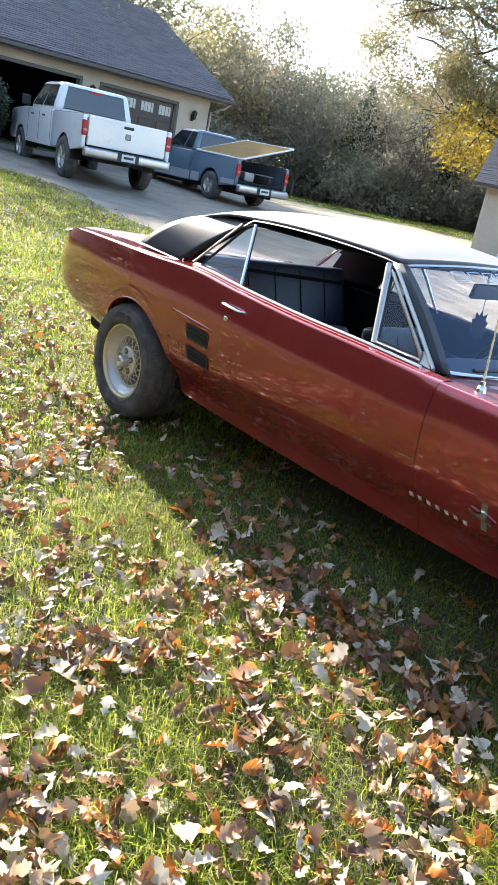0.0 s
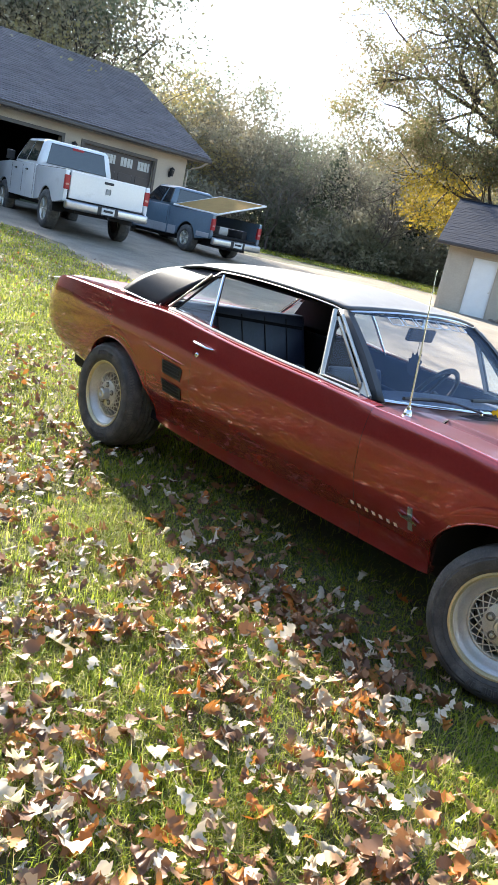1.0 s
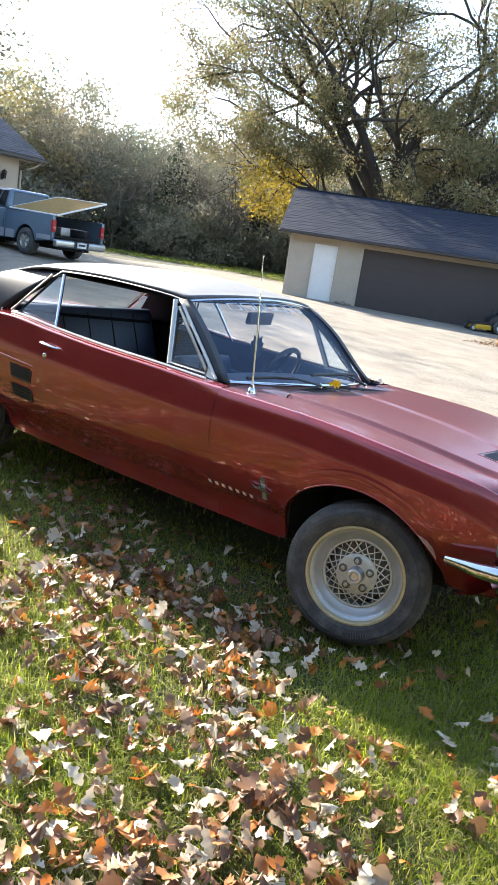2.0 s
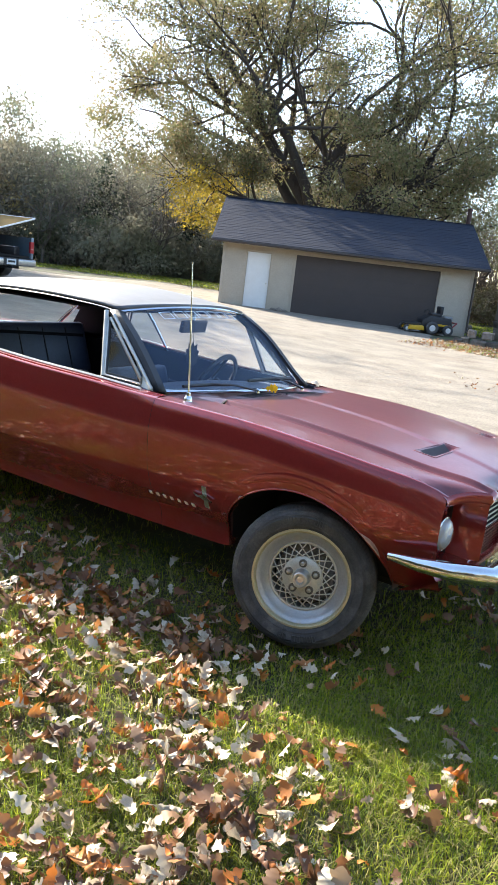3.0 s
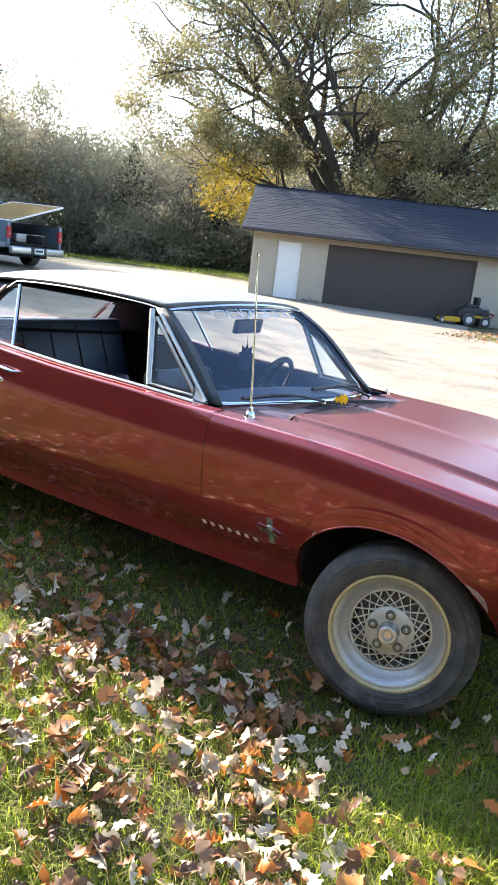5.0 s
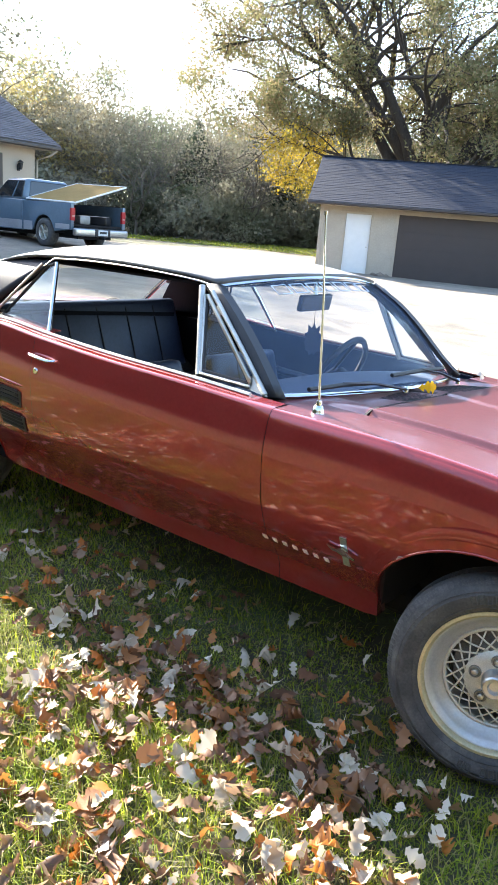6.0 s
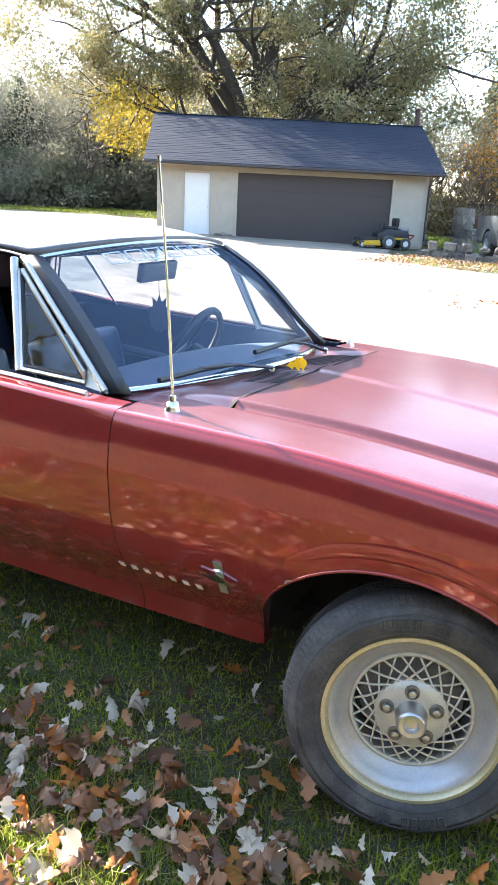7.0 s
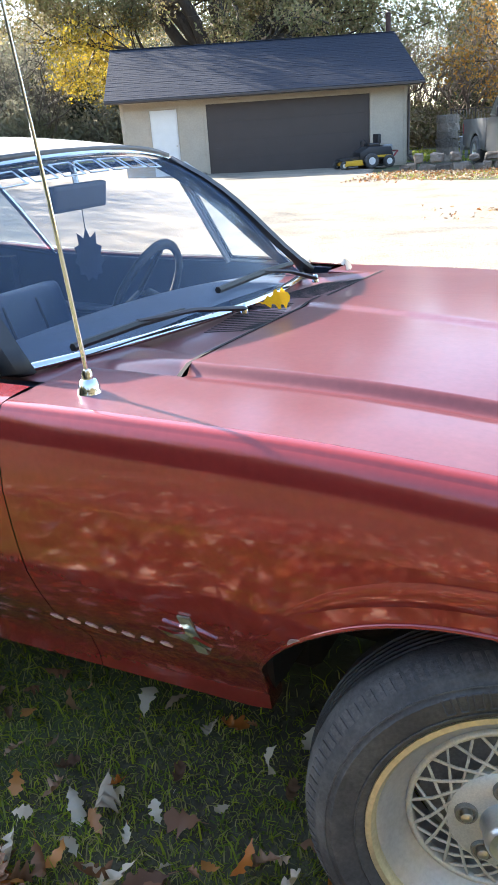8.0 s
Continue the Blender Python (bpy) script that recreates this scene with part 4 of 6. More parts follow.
mesh("air_freshener", vs, [tuple(range(n)), tuple(range(2 * n - 1, n - 1, -1))] + [(i, (i + 1) % n, n + (i + 1) % n, n + i) for i in range(n)], SEAT, mirror, label="leaf-shaped dark air freshener")
# lone yellow leaf and a pale scrap lying on the cowl
YELLOW = mat("yellow_leaf", (0.95, 0.52, 0.01), rough=0.5, var=0.15, scale=30, translucent=0.6)


# the body settles a little to the far side, and the tail end is rounded
for ob in car.children_recursive:
    up, still = ob, ob.type == "MESH"
    while up != car:
        still = still and up.matrix_basis == Matrix.Identity(4)
        up = up.parent
    if not still:
        continue
    for vtx in ob.data.vertices:
        x, y, z = vtx.co
        far = max(0.0, y + 0.75)
        vtx.co.y = y - 0.035 * far
        vtx.co.z = z - 0.042 * far * (1 - smooth(0.93, 1.15, z))
        vtx.co.x = x - 0.085 * smooth(-0.65, -1.06, x) * math.sin(math.pi * min(1.0, max(0.0, (z - 0.38) / 0.56)))

# ---- building helpers ----
def lap_wall(name, x0, x1, z0, z1, material, parent, step=0.115, y=0.0, skip=()):
    """Lapped boards on a wall that faces -y: each board leans out to its lower edge. skip: openings (x0, x1, z0, z1)."""
    vs, fs = [], []
    z = z0
    while z < z1 - 0.01:
        t = min(z + step, z1)
        cuts = [(x0, x1)]
        for a, b, c, d in skip:
            if c < t - 0.02 and d > z + 0.02:
                cuts = [q for s, e in cuts for q in ((s, min(e, a)), (max(s, b), e)) if q[1] - q[0] > 0.01]
        for s, e in cuts:
            k = len(vs)
            vs += [(s, y - 0.016, z), (e, y - 0.016, z), (e, y - 0.003, t), (s, y - 0.003, t), (s, y, z), (e, y, z)]
            fs += [(k, k + 1, k + 2, k + 3), (k, k + 4, k + 5, k + 1)]
        z = t
    return mesh(name, vs, fs, material, parent)


def shingle_roof(name, a, b, c, d, material, parent, step=0.14, tab=0.32, thick=0.007, seed=1):
    """Overlapping shingle tabs over the slope a-b (eave) to d-c (ridge)."""
    rng = np.random.default_rng(seed)
    a, b, c, d = map(Vector, (a, b, c, d))
    up = ((d - a) + (c - b)) / 2
    n = max(2, int(up.length / step))
    nor = (b - a).cross(d - a).normalized()
    vs, fs = [], []
    for i in range(n):
        f0, f1 = i / n, min(1.0, (i + 1.25) / n)
        l0, r0, l1, r1 = a.lerp(d, f0), b.lerp(c, f0), a.lerp(d, f1), b.lerp(c, f1)
        m = max(2, int((r0 - l0).length / tab))
        off = 0.5 * (i % 2) / m
        gap = 0.003 / (r0 - l0).length
        for k in range(m + 1):
            s, e = max(0, (k - 0.5 + off * m) / m + gap), min(1, (k + 0.5 + off * m) / m - gap)
            if e - s < 0.002:
                continue
            h = thick * rng.uniform(0.7, 1.5)
            j = nor * rng.uniform(-0.001, 0.003)
            q = len(vs)
            p0, p1, p2, p3 = l0.lerp(r0, s), l0.lerp(r0, e), l1.lerp(r1, e), l1.lerp(r1, s)
            vs += [p0 + nor * h + j, p1 + nor * h + j, p2 + nor * 0.002 + j, p3 + nor * 0.002 + j, p0, p1]
            fs += [(q, q + 1, q + 2, q + 3), (q, q + 4, q + 5, q + 1)]
    return mesh(name, vs, fs, material, parent)


GUTTER = mat("brown_gutter", (0.05, 0.038, 0.033), rough=0.45, var=0.15, scale=4)
SHINGLE2 = mat("grey_brown_shingle", (0.13, 0.112, 0.112), rough=0.8, var=0.2, scale=1.2, island=0.3, bump=0.3, bump_scale=70)
SHINGLE1 = mat("blue_black_shingle", (0.024, 0.029, 0.044), rough=0.75, spec=0.25, var=0.15, scale=3, island=0.05, bump=0.3, bump_scale=70)
STUCCO = mat("tan_stucco", (0.44, 0.37, 0.29), rough=0.9, var=0.12, scale=1.5, fine=60, bump=0.5, bump_scale=90)
GREY_METAL = mat("grey_metal", (0.3, 0.3, 0.3), rough=0.5, metal=0.6, var=0.2, scale=8)
CONCRETE = mat("concrete", (0.36, 0.34, 0.31), rough=0.95, var=0.2, scale=3, bump=0.3, bump_scale=60)

# ---- shed ----
shed = new("shed")
shed.matrix_world = SHED
tagged(shed, "beige sided garage with dark shingle roof and brown door", "garage")
X0, X1, DEEP, TOP = -2.53, 6.05, 6.5, 2.27
DOORS = ((-1.70, -0.86, -0.5, 2.0), (0.0, 4.92, -0.5, 2.06))
bm = bmesh.new()
for q in ((X0, DOORS[0][0], -0.4, TOP), (DOORS[0][1], DOORS[1][0], -0.4, TOP), (DOORS[1][1], X1, -0.4, TOP)):
    box(bm, q[0], q[1], 0.0, 0.12, q[2], q[3])
box(bm, DOORS[0][0], DOORS[0][1], 0.0, 0.12, 2.0, TOP)
box(bm, DOORS[1][0], DOORS[1][1], 0.0, 0.12, 2.06, TOP)
box(bm, X0, X0 + 0.12, 0.12, DEEP, -0.4, TOP)
box(bm, X1 - 0.12, X1, 0.12, DEEP, -0.4, TOP)
box(bm, X0, X1, DEEP, DEEP + 0.12, -0.4, TOP)
part("wall", bm, SIDING, shed)
lap_wall("siding", X0, X1, 0.06, TOP, SIDING, shed, 0.115, -0.001, DOORS)
mid = DEEP / 2
for x in (X0, X1 - 0.1):
    mesh("gable", [(x, 0, TOP), (x, DEEP, TOP), (x, mid, 3.86), (x + 0.1, 0, TOP), (x + 0.1, DEEP, TOP), (x + 0.1, mid, 3.86)], [(0, 1, 2), (3, 5, 4), (0, 3, 4, 1), (1, 4, 5, 2), (2, 5, 3, 0)], SIDING, shed)
EL, ER = -2.93, 6.46
for k, (y0, sgn) in enumerate(((-0.45, 1), (DEEP + 0.45, -1))):
    e, r = 2.30, 3.97
    bm = bmesh.new()
    vs = [bm.verts.new(p) for p in ((EL, y0, e - 0.09), (ER, y0, e - 0.09), (ER, mid, r - 0.09), (EL, mid, r - 0.09), (EL, y0, e), (ER, y0, e), (ER, mid, r), (EL, mid, r))]
    for q in ((0, 1, 2, 3), (4, 7, 6, 5), (0, 4, 5, 1), (1, 5, 6, 2), (2, 6, 7, 3), (3, 7, 4, 0)):
        bm.faces.new([vs[i] for i in q])
    part("roof_deck", bm, GUTTER, shed)
    c = ((EL, y0 - 0.02 * sgn, e + 0.003), (ER, y0 - 0.02 * sgn, e + 0.003), (ER, mid, r + 0.006), (EL, mid, r + 0.006))
    if sgn > 0:
        shingle_roof("shingles", *c, SHINGLE1, shed, 0.145, 0.33, 0.005)
    else:
        shingle_roof("shingles", c[1], c[0], c[3], c[2], SHINGLE1, shed, 0.3, 0.6)
boxed("gutter", (EL, ER, -0.56, -0.455, 2.2, 2.29), GUTTER, shed, 0.02)
boxed("soffit", (X0, X1, -0.45, -0.018, 2.2, 2.215), SIDING, shed)
boxed("ridge_cap", (EL, ER, mid - 0.09, mid + 0.09, 3.965, 3.99), SHINGLE1, shed, 0.01)
for a, b in ((X0 - 0.012, X0 + 0.09), (X1 - 0.09, X1 + 0.012), (-0.09, -0.005), (4.925, 5.01)):
    boxed("corner_board", (a, b, -0.032, -0.002, 0.02, 2.2 if a < -1 or a > 5 else 2.13), SIDING, shed, 0.004)
boxed("door_head", (-0.09, 5.01, -0.034, -0.002, 2.062, 2.15), SIDING, shed, 0.004)
gd = boxed("garage_door", (0.0, 4.92, 0.05, 0.09, 0.0, 2.06), BROWN_DOOR, shed)
for k in range(4):
    z0, z1 = 0.005 + k * 0.514, 0.005 + k * 0.514 + 0.5125
    boxed("door_panel", (0.01, 4.91, 0.035, 0.05, z0, z1), BROWN_DOOR, gd, 0.003)
    for j in range(4):
        boxed("door_rib", (0.06, 4.86, 0.029, 0.036, z0 + 0.06 + j * 0.115, z0 + 0.075 + j * 0.115), BROWN_DOOR, gd)
sd = boxed("door", (-1.68, -0.88, 0.02, 0.06, 0.04, 1.99), WHITE, shed, 0.004, label="plain white side door")
for a, b, c, d in ((-1.74, -1.685, 0.0, 2.05), (-0.875, -0.82, 0.0, 2.05), (-1.74, -0.82, 1.995, 2.06)):
    boxed("door_trim", (a, b, -0.034, 0.02, c, d), SIDING, sd, 0.004)
tube("door_knob", [(-0.95, 0.02, 0.98), (-0.95, -0.03, 0.98), (-0.95, -0.05, 0.98)], [0.012, 0.014, 0.026], DULL, sd, 10)
tube("downspout", [(6.4, -0.5, 2.22), (6.36, -0.4, 2.08), (6.1, -0.07, 1.95), (6.1, -0.06, 0.25), (6.2, -0.25, 0.12), (6.35, -0.45, 0.06)], 0.04, GUTTER, shed, 8)
FLUE = mat("rusty_brown_flue", (0.07, 0.035, 0.03), rough=0.7, metal=0.3, var=0.3, scale=9)
tube("flue_pipe", [(6.3, mid + 0.2, 3.6), (6.3, mid + 0.2, 4.5)], 0.085, FLUE, shed, 12, label="dark rusty metal flue pipe")
tube("flue_cap", [(6.3, mid + 0.2, 4.5), (6.3, mid + 0.2, 4.54), (6.3, mid + 0.2, 4.6)], [0.105, 0.105, 0.03], FLUE, shed, 12)
boxed("door_slab", (-2.4, 5.2, -0.9, 0.04, -0.35, 0.03), CONCRETE, shed, 0.01)

# ---- house ----
house = thing("house", "tan stucco house with steep dark roof and two garage doors", "house")
HX, HG = -19.0, 0.80
OPEN = ((5.38, 8.14, HG, 3.02), (8.92, 11.62, HG, 3.0))
bm = bmesh.new()
for y0, y1 in ((-9, OPEN[0][0]), (OPEN[0][1], OPEN[1][0]), (OPEN[1][1], 12.95)):
    box(bm, HX - 0.2, HX, y0, y1, 0.2, 3.42)
for q in OPEN:
    box(bm, HX - 0.2, HX, q[0], q[1], q[3], 3.42)
box(bm, HX - 9, HX - 0.2, 12.75, 12.95, 0.2, 3.42)
box(bm, HX - 9.2, HX - 9, -9, 12.95, 0.2, 3.42)
box(bm, HX - 9, HX - 0.2, -9, -8.8, 0.2, 3.42)
part("wall", bm, STUCCO, house)
mesh("gable", [(HX - 9.2, 12.95, 3.42), (HX, 12.95, 3.42), (HX - 4.6, 12.95, 6.05)], [(0, 1, 2)], STUCCO, house)
boxed("garage_floor", (HX - 8.8, HX + 0.3, 5.0, 12.7, 0.4, HG + 0.01), CONCRETE, house)
# Garage ceiling, back and side coloured near black for the open door's unlit depth.
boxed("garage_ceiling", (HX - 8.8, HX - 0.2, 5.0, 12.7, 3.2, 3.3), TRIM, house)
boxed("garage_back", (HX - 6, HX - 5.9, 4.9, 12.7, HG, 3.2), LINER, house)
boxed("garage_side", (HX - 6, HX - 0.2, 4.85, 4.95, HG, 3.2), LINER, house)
door2 = boxed("garage_door", (HX - 0.14, HX - 0.1, 8.92, 11.62, HG, 3.0), BROWN_DOOR, house, label="dark brown garage door with small windows")
for k in range(4):
    z0 = HG + 0.01 + k * 0.548
    for j in range(4):
        y0 = 8.95 + j * 0.668
        if k == 3:
            boxed("door_window", (HX - 0.1, HX - 0.088, y0 + 0.1, y0 + 0.56, z0 + 0.14, z0 + 0.42), mat("door_pane", (0.35, 0.37, 0.38), rough=0.15, var=0.25, scale=5) if j == 0 else bpy.data.materials["door_pane"], door2, 0.004)
            for a in (0.2, 0.33, 0.46):
                boxed("muntin", (HX - 0.088, HX - 0.082, y0 + a, y0 + a + 0.015, z0 + 0.14, z0 + 0.42), BROWN_DOOR, door2)
        else:
            boxed("door_panel", (HX - 0.1, HX - 0.085, y0 + 0.06, y0 + 0.6, z0 + 0.07, z0 + 0.48), BROWN_DOOR, door2, 0.012)
for y0, y1, z0, z1 in OPEN:
    for a, b, c, d in ((y0 - 0.1, y0, z0, z1 + 0.1), (y1, y1 + 0.1, z0, z1 + 0.1), (y0, y1, z1, z1 + 0.1)):
        boxed("door_casing", (HX + 0.002, HX + 0.035, a, b, c, d), GUTTER, house)
EZ, RZ, RX = 3.50, 6.15, HX - 4.3
shingle_roof("shingles", (HX + 0.5, -9.6, EZ + 0.02), (HX + 0.5, 13.62, EZ + 0.02), (RX, 13.0, RZ + 0.02), (RX, -9.6, RZ + 0.02), SHINGLE2, house, 0.135, 0.31, 0.015, 3)
shingle_roof("shingles", (HX - 9.7, 13.62, EZ + 0.02), (HX - 9.7, -9.6, EZ + 0.02), (RX, -9.6, RZ + 0.02), (RX, 13.0, RZ + 0.02), SHINGLE2, house, 0.35, 0.7, 0.02, 4)
mesh("roof_deck", [(HX + 0.5, -9.6, EZ), (HX + 0.5, 13.62, EZ), (RX, 13.0, RZ), (RX, -9.6, RZ), (HX - 9.7, 13.62, EZ), (HX - 9.7, -9.6, EZ),
                   (HX + 0.5, -9.6, EZ - 0.14), (HX + 0.5, 13.62, EZ - 0.14), (RX, 13.0, RZ - 0.14), (RX, -9.6, RZ - 0.14), (HX - 9.7, 13.62, EZ - 0.14), (HX - 9.7, -9.6, EZ - 0.14)],
     [(0, 1, 2, 3), (3, 2, 4, 5), (0, 6, 7, 1), (1, 7, 8, 2), (2, 8, 10, 4), (6, 9, 8, 7), (9, 11, 10, 8), (4, 10, 11, 5), (5, 11, 9, 3), (3, 9, 6, 0)], GUTTER, house)
boxed("soffit", (HX - 0.1, HX + 0.48, -9.4, 13.4, 3.36, 3.375), STUCCO, house)
boxed("gutter", (HX + 0.5, HX + 0.6, -9.6, 13.62, 3.37, 3.47), GUTTER, house, 0.02)
tube("downspout", [(HX + 0.55, 13.45, 3.38), (HX + 0.4, 13.3, 3.2), (HX + 0.06, 13.0, 3.02), (HX + 0.05, 12.98, 1.0)], 0.035, STUCCO, house, 8)
for y in (8.53, 12.3):
    lamp = boxed("wall_lamp", (HX + 0.01, HX + 0.05, y - 0.05, y + 0.05, 2.62, 2.82), TRIM, house, 0.01, label="small dark wall lantern, unlit")
    bm = bmesh.new()
    bmesh.ops.create_cone(bm, cap_ends=True, segments=6, radius1=0.06, radius2=0.09, depth=0.2, matrix=Matrix.Translation((HX + 0.15, y, 2.76)))
    part("lantern", bm, TRIM, lamp)
    tube("lantern_cap", [(HX + 0.15, y, 2.87), (HX + 0.15, y, 2.9), (HX + 0.15, y, 2.96)], [0.11, 0.1, 0.01], TRIM, lamp, 6)


# ---- pickup trucks: x forward, rear axle at 0, ground at 0 ----
def road_wheel(parent, x, y, side, r, rim_r, w, metal, label=""):
    m = pose(x, side * y, r, 0, 0, 0 if side < 0 else 180)
    v, f = revolve([(rim_r - 0.01, 0.03), (rim_r, 0.0), (rim_r + 0.03, -0.012), (r - 0.04, -0.01), (r - 0.012, 0.012), (r, 0.04), (r, w - 0.04), (r - 0.03, w), (rim_r, w)], n=32)
    t = mesh("wheel", v, f, RUBBER, parent, True, label or "black tyre on alloy wheel", 40)
    t.matrix_local = m
    v, f = revolve([(0.0, 0.03), (0.05, 0.028), (0.06, 0.04), (rim_r * 0.55, 0.05), (rim_r - 0.035, 0.075), (rim_r - 0.02, 0.02), (rim_r - 0.008, 0.0)], n=32)
    mesh("rim", v, f, metal, t, True, "", 40)
    for k in range(6):
        a = 2 * math.pi * k / 6
        c, s = math.cos(a), math.sin(a)
        tube("spoke", [(0.05 * c, 0.03, 0.05 * s), ((rim_r - 0.03) * c, 0.022, (rim_r - 0.03) * s)], [0.022, 0.028], metal, t, 6, flat=0.5)
    return t


def arch_line(cx, cz, r, zb, n=12):
    """Arch outline from front to back, as (x, z), ending on the sill."""
    a0 = math.asin(max(-1, min(1, (zb - cz) / r)))
    return [(cx + r * math.cos(t), cz + r * math.sin(t)) for t in np.linspace(a0, math.pi - a0, n)]


def slab(name, outline, y0, y1, material, parent, bevel=0.0, label=""):
    """A side outline (x, z) pushed through from y0 to y1."""
    bm = bmesh.new()
    a = [bm.verts.new((x, y0, z)) for x, z in outline]
    b = [bm.verts.new((x, y1, z)) for x, z in outline]
    n = len(outline)
    bm.faces.new(a)
    bm.faces.new(b[::-1])
    for i in range(n):
        bm.faces.new((a[i], b[i], b[(i + 1) % n], a[(i + 1) % n]))
    if bevel:
        bmesh.ops.bevel(bm, geom=list(bm.edges), offset=bevel, segments=2, affect="EDGES", profile=0.6, clamp_overlap=True)
    return part(name, bm, material, parent, label, smooth=True, sharp=30)


DARK_GLASS = mat("dark_window_glass", (0.012, 0.015, 0.018), rough=0.06, var=0.2, scale=3, spec=0.6, coat=0.3, coat_rough=0.03)
PALE_LENS = mat("pale_lens", (0.5, 0.2, 0.2), rough=0.2, var=0.1, scale=20, coat=0.6)
GREY_BUMPER = mat("dusty_chrome", (0.42, 0.42, 0.43), rough=0.3, metal=0.9, var=0.2, scale=3)
TAIL = mat("tail_lamp", (0.36, 0.012, 0.018), rough=0.4, var=0.15, scale=20, spec=0.3, coat=0.15)
PLATE = mat("plate_white", (0.6, 0.62, 0.62), rough=0.4, var=0.1, scale=20)
AMBER = mat("amber_lens", (0.6, 0.2, 0.02), rough=0.2, var=0.1, scale=20)


def pickup(label, at, turn, paint, W, wb, fo, ro, rail, belt, roof, hood, cab0, cab1, r, rim_r, gc, bumper, two_tone=None, tailgate=True, doors=2, bed_liner=None, group="parked trucks"):
    t = thing("pickup_truck", label, "truck", at, turn, group)
    zb = gc + 0.1
    ar = r + 0.09
    # cab and nose
    out = [(cab0, zb)] + [(cab0 + 0.1, zb)] + [(wb - ar - 0.03, zb)] + arch_line(wb, r, ar, zb)[::-1] + [(wb + fo - 0.06, zb), (wb + fo, zb + 0.12), (wb + fo, hood - 0.2), (wb + fo - 0.08, hood - 0.04), (wb + fo - 0.35, hood), (cab1 + 0.1, belt - 0.01), (cab1 - 0.05, belt), (cab0, belt)]
    slab("cab_body", out, -W, W, paint, t, 0.06)
    # cabin
    bm = bmesh.new()
    lo = [(cab0, W - 0.03), (cab1, W - 0.05), (cab1, -W + 0.05), (cab0, -W + 0.03)]
    hi = [(cab0 + 0.1, W - 0.2), (cab1 - 0.72, W - 0.2), (cab1 - 0.72, -W + 0.2), (cab0 + 0.1, -W + 0.2)]
    a = [bm.verts.new((x, y, belt - 0.02)) for x, y in lo]
    b = [bm.verts.new((x, y, roof)) for x, y in hi]
    bm.faces.new(a[::-1])
    bm.faces.new(b)
    for i in range(4):
        bm.faces.new((a[i], a[(i + 1) % 4], b[(i + 1) % 4], b[i]))
    bmesh.ops.bevel(bm, geom=list(bm.edges), offset=0.15, segments=5, affect="EDGES", profile=0.6)
    part("cabin", bm, paint, t, smooth=True, sharp=40)
    A = [Vector((x, y, belt - 0.02)) for x, y in lo]
    B = [Vector((x, y, roof)) for x, y in hi]

    def pane(name, i, u0, u1, v0, v1, tilt=0.0):
        j = (i + 1) % 4
        n = (A[j] - A[i]).cross(B[i] - A[i]).normalized()
        c = (A[0] + A[2] + B[0] + B[2]) / 4
        if n.dot((A[i] + B[j]) / 2 - c) < 0:
            n = -n
        q = [A[i].lerp(A[j], u).lerp(B[i].lerp(B[j], u + (tilt if v > 0.5 else 0)), v) + n * 0.006 for u, v in ((u0, v0), (u1, v0), (u1, v1), (u0, v1))]
        p = mesh(name, q + [k - n * 0.02 for k in q], [(0, 1, 2, 3), (4, 7, 6, 5), (0, 4, 5, 1), (1, 5, 6, 2), (2, 6, 7, 3), (3, 7, 4, 0)], DARK_GLASS, t)
        tube("window_seal", q, 0.008, TRIM, p, 4, closed=True)
        return p
    pane("windscreen", 1, 0.06, 0.94, 0.1, 0.9)
    pane("rear_window", 3, 0.1, 0.9, 0.14, 0.86)
    n = doors
    for i, flip in ((0, False), (2, True)):
        spans = ((0.07, 0.44), (0.49, 0.86)) if n == 4 else ((0.06, 0.30), (0.36, 0.86))
        for s, e in spans:
            pane("side_window", i, *((1 - e, 1 - s) if flip else (s, e)), 0.13, 0.86)
    # bed
    out = [(-ro, zb + 0.12), (-ar - 0.02, zb + 0.05)] + [(x, z) for x, z in arch_line(0, r, ar, zb + 0.05)[::-1]] + [(cab0 - 0.03, zb), (cab0 - 0.03, rail), (-ro, rail)]
    for s in (-1, 1):
        slab("bed_side", out, s * W, s * (W - 0.09), paint, t, 0.025)
        box_m = bmesh.new()
        box(box_m, -ro + 0.1, cab0 - 0.1, *sorted((s * (W - 0.02), s * (W - 0.1))), rail, rail + 0.012, 0.004)
        part("rail_cap", box_m, TRIM, t)
    liner = bed_liner or DARK
    boxed("bed_floor", (-ro + 0.05, cab0 - 0.03, -W + 0.09, W - 0.09, zb + 0.2, zb + 0.25), liner, t)
    boxed("bed_front", (cab0 - 0.08, cab0 - 0.03, -W + 0.08, W - 0.08, zb + 0.2, rail), liner, t)
    if tailgate:
        g = boxed("tailgate", (-ro - 0.012, -ro + 0.06, -W + 0.125, W - 0.125, zb + 0.2, rail + 0.005), paint, t, 0.02, seg=2)
        boxed("gate_handle", (-ro - 0.024, -ro - 0.008, -0.11, 0.11, rail - 0.13, rail - 0.075), TRIM, g, 0.006)
        boxed("gate_badge", (-ro - 0.02, -ro - 0.01, -0.06, 0.06, rail - 0.34, rail - 0.22), GREY_METAL, g, 0.015)
    for s in (-1, 1):
        y0, y1 = sorted((s * (W + 0.004), s * (W - 0.118)))
        l = boxed("tail_light", (-ro - 0.014, -ro + 0.06, y0, y1, rail - 0.40, rail - 0.10), TAIL, t, 0.02, label="red tail light", seg=2)
        boxed("lamp_band", (-ro - 0.022, -ro - 0.012, *sorted((s * (W - 0.02), s * (W - 0.1))), rail - 0.31, rail - 0.27), PALE_LENS, l)
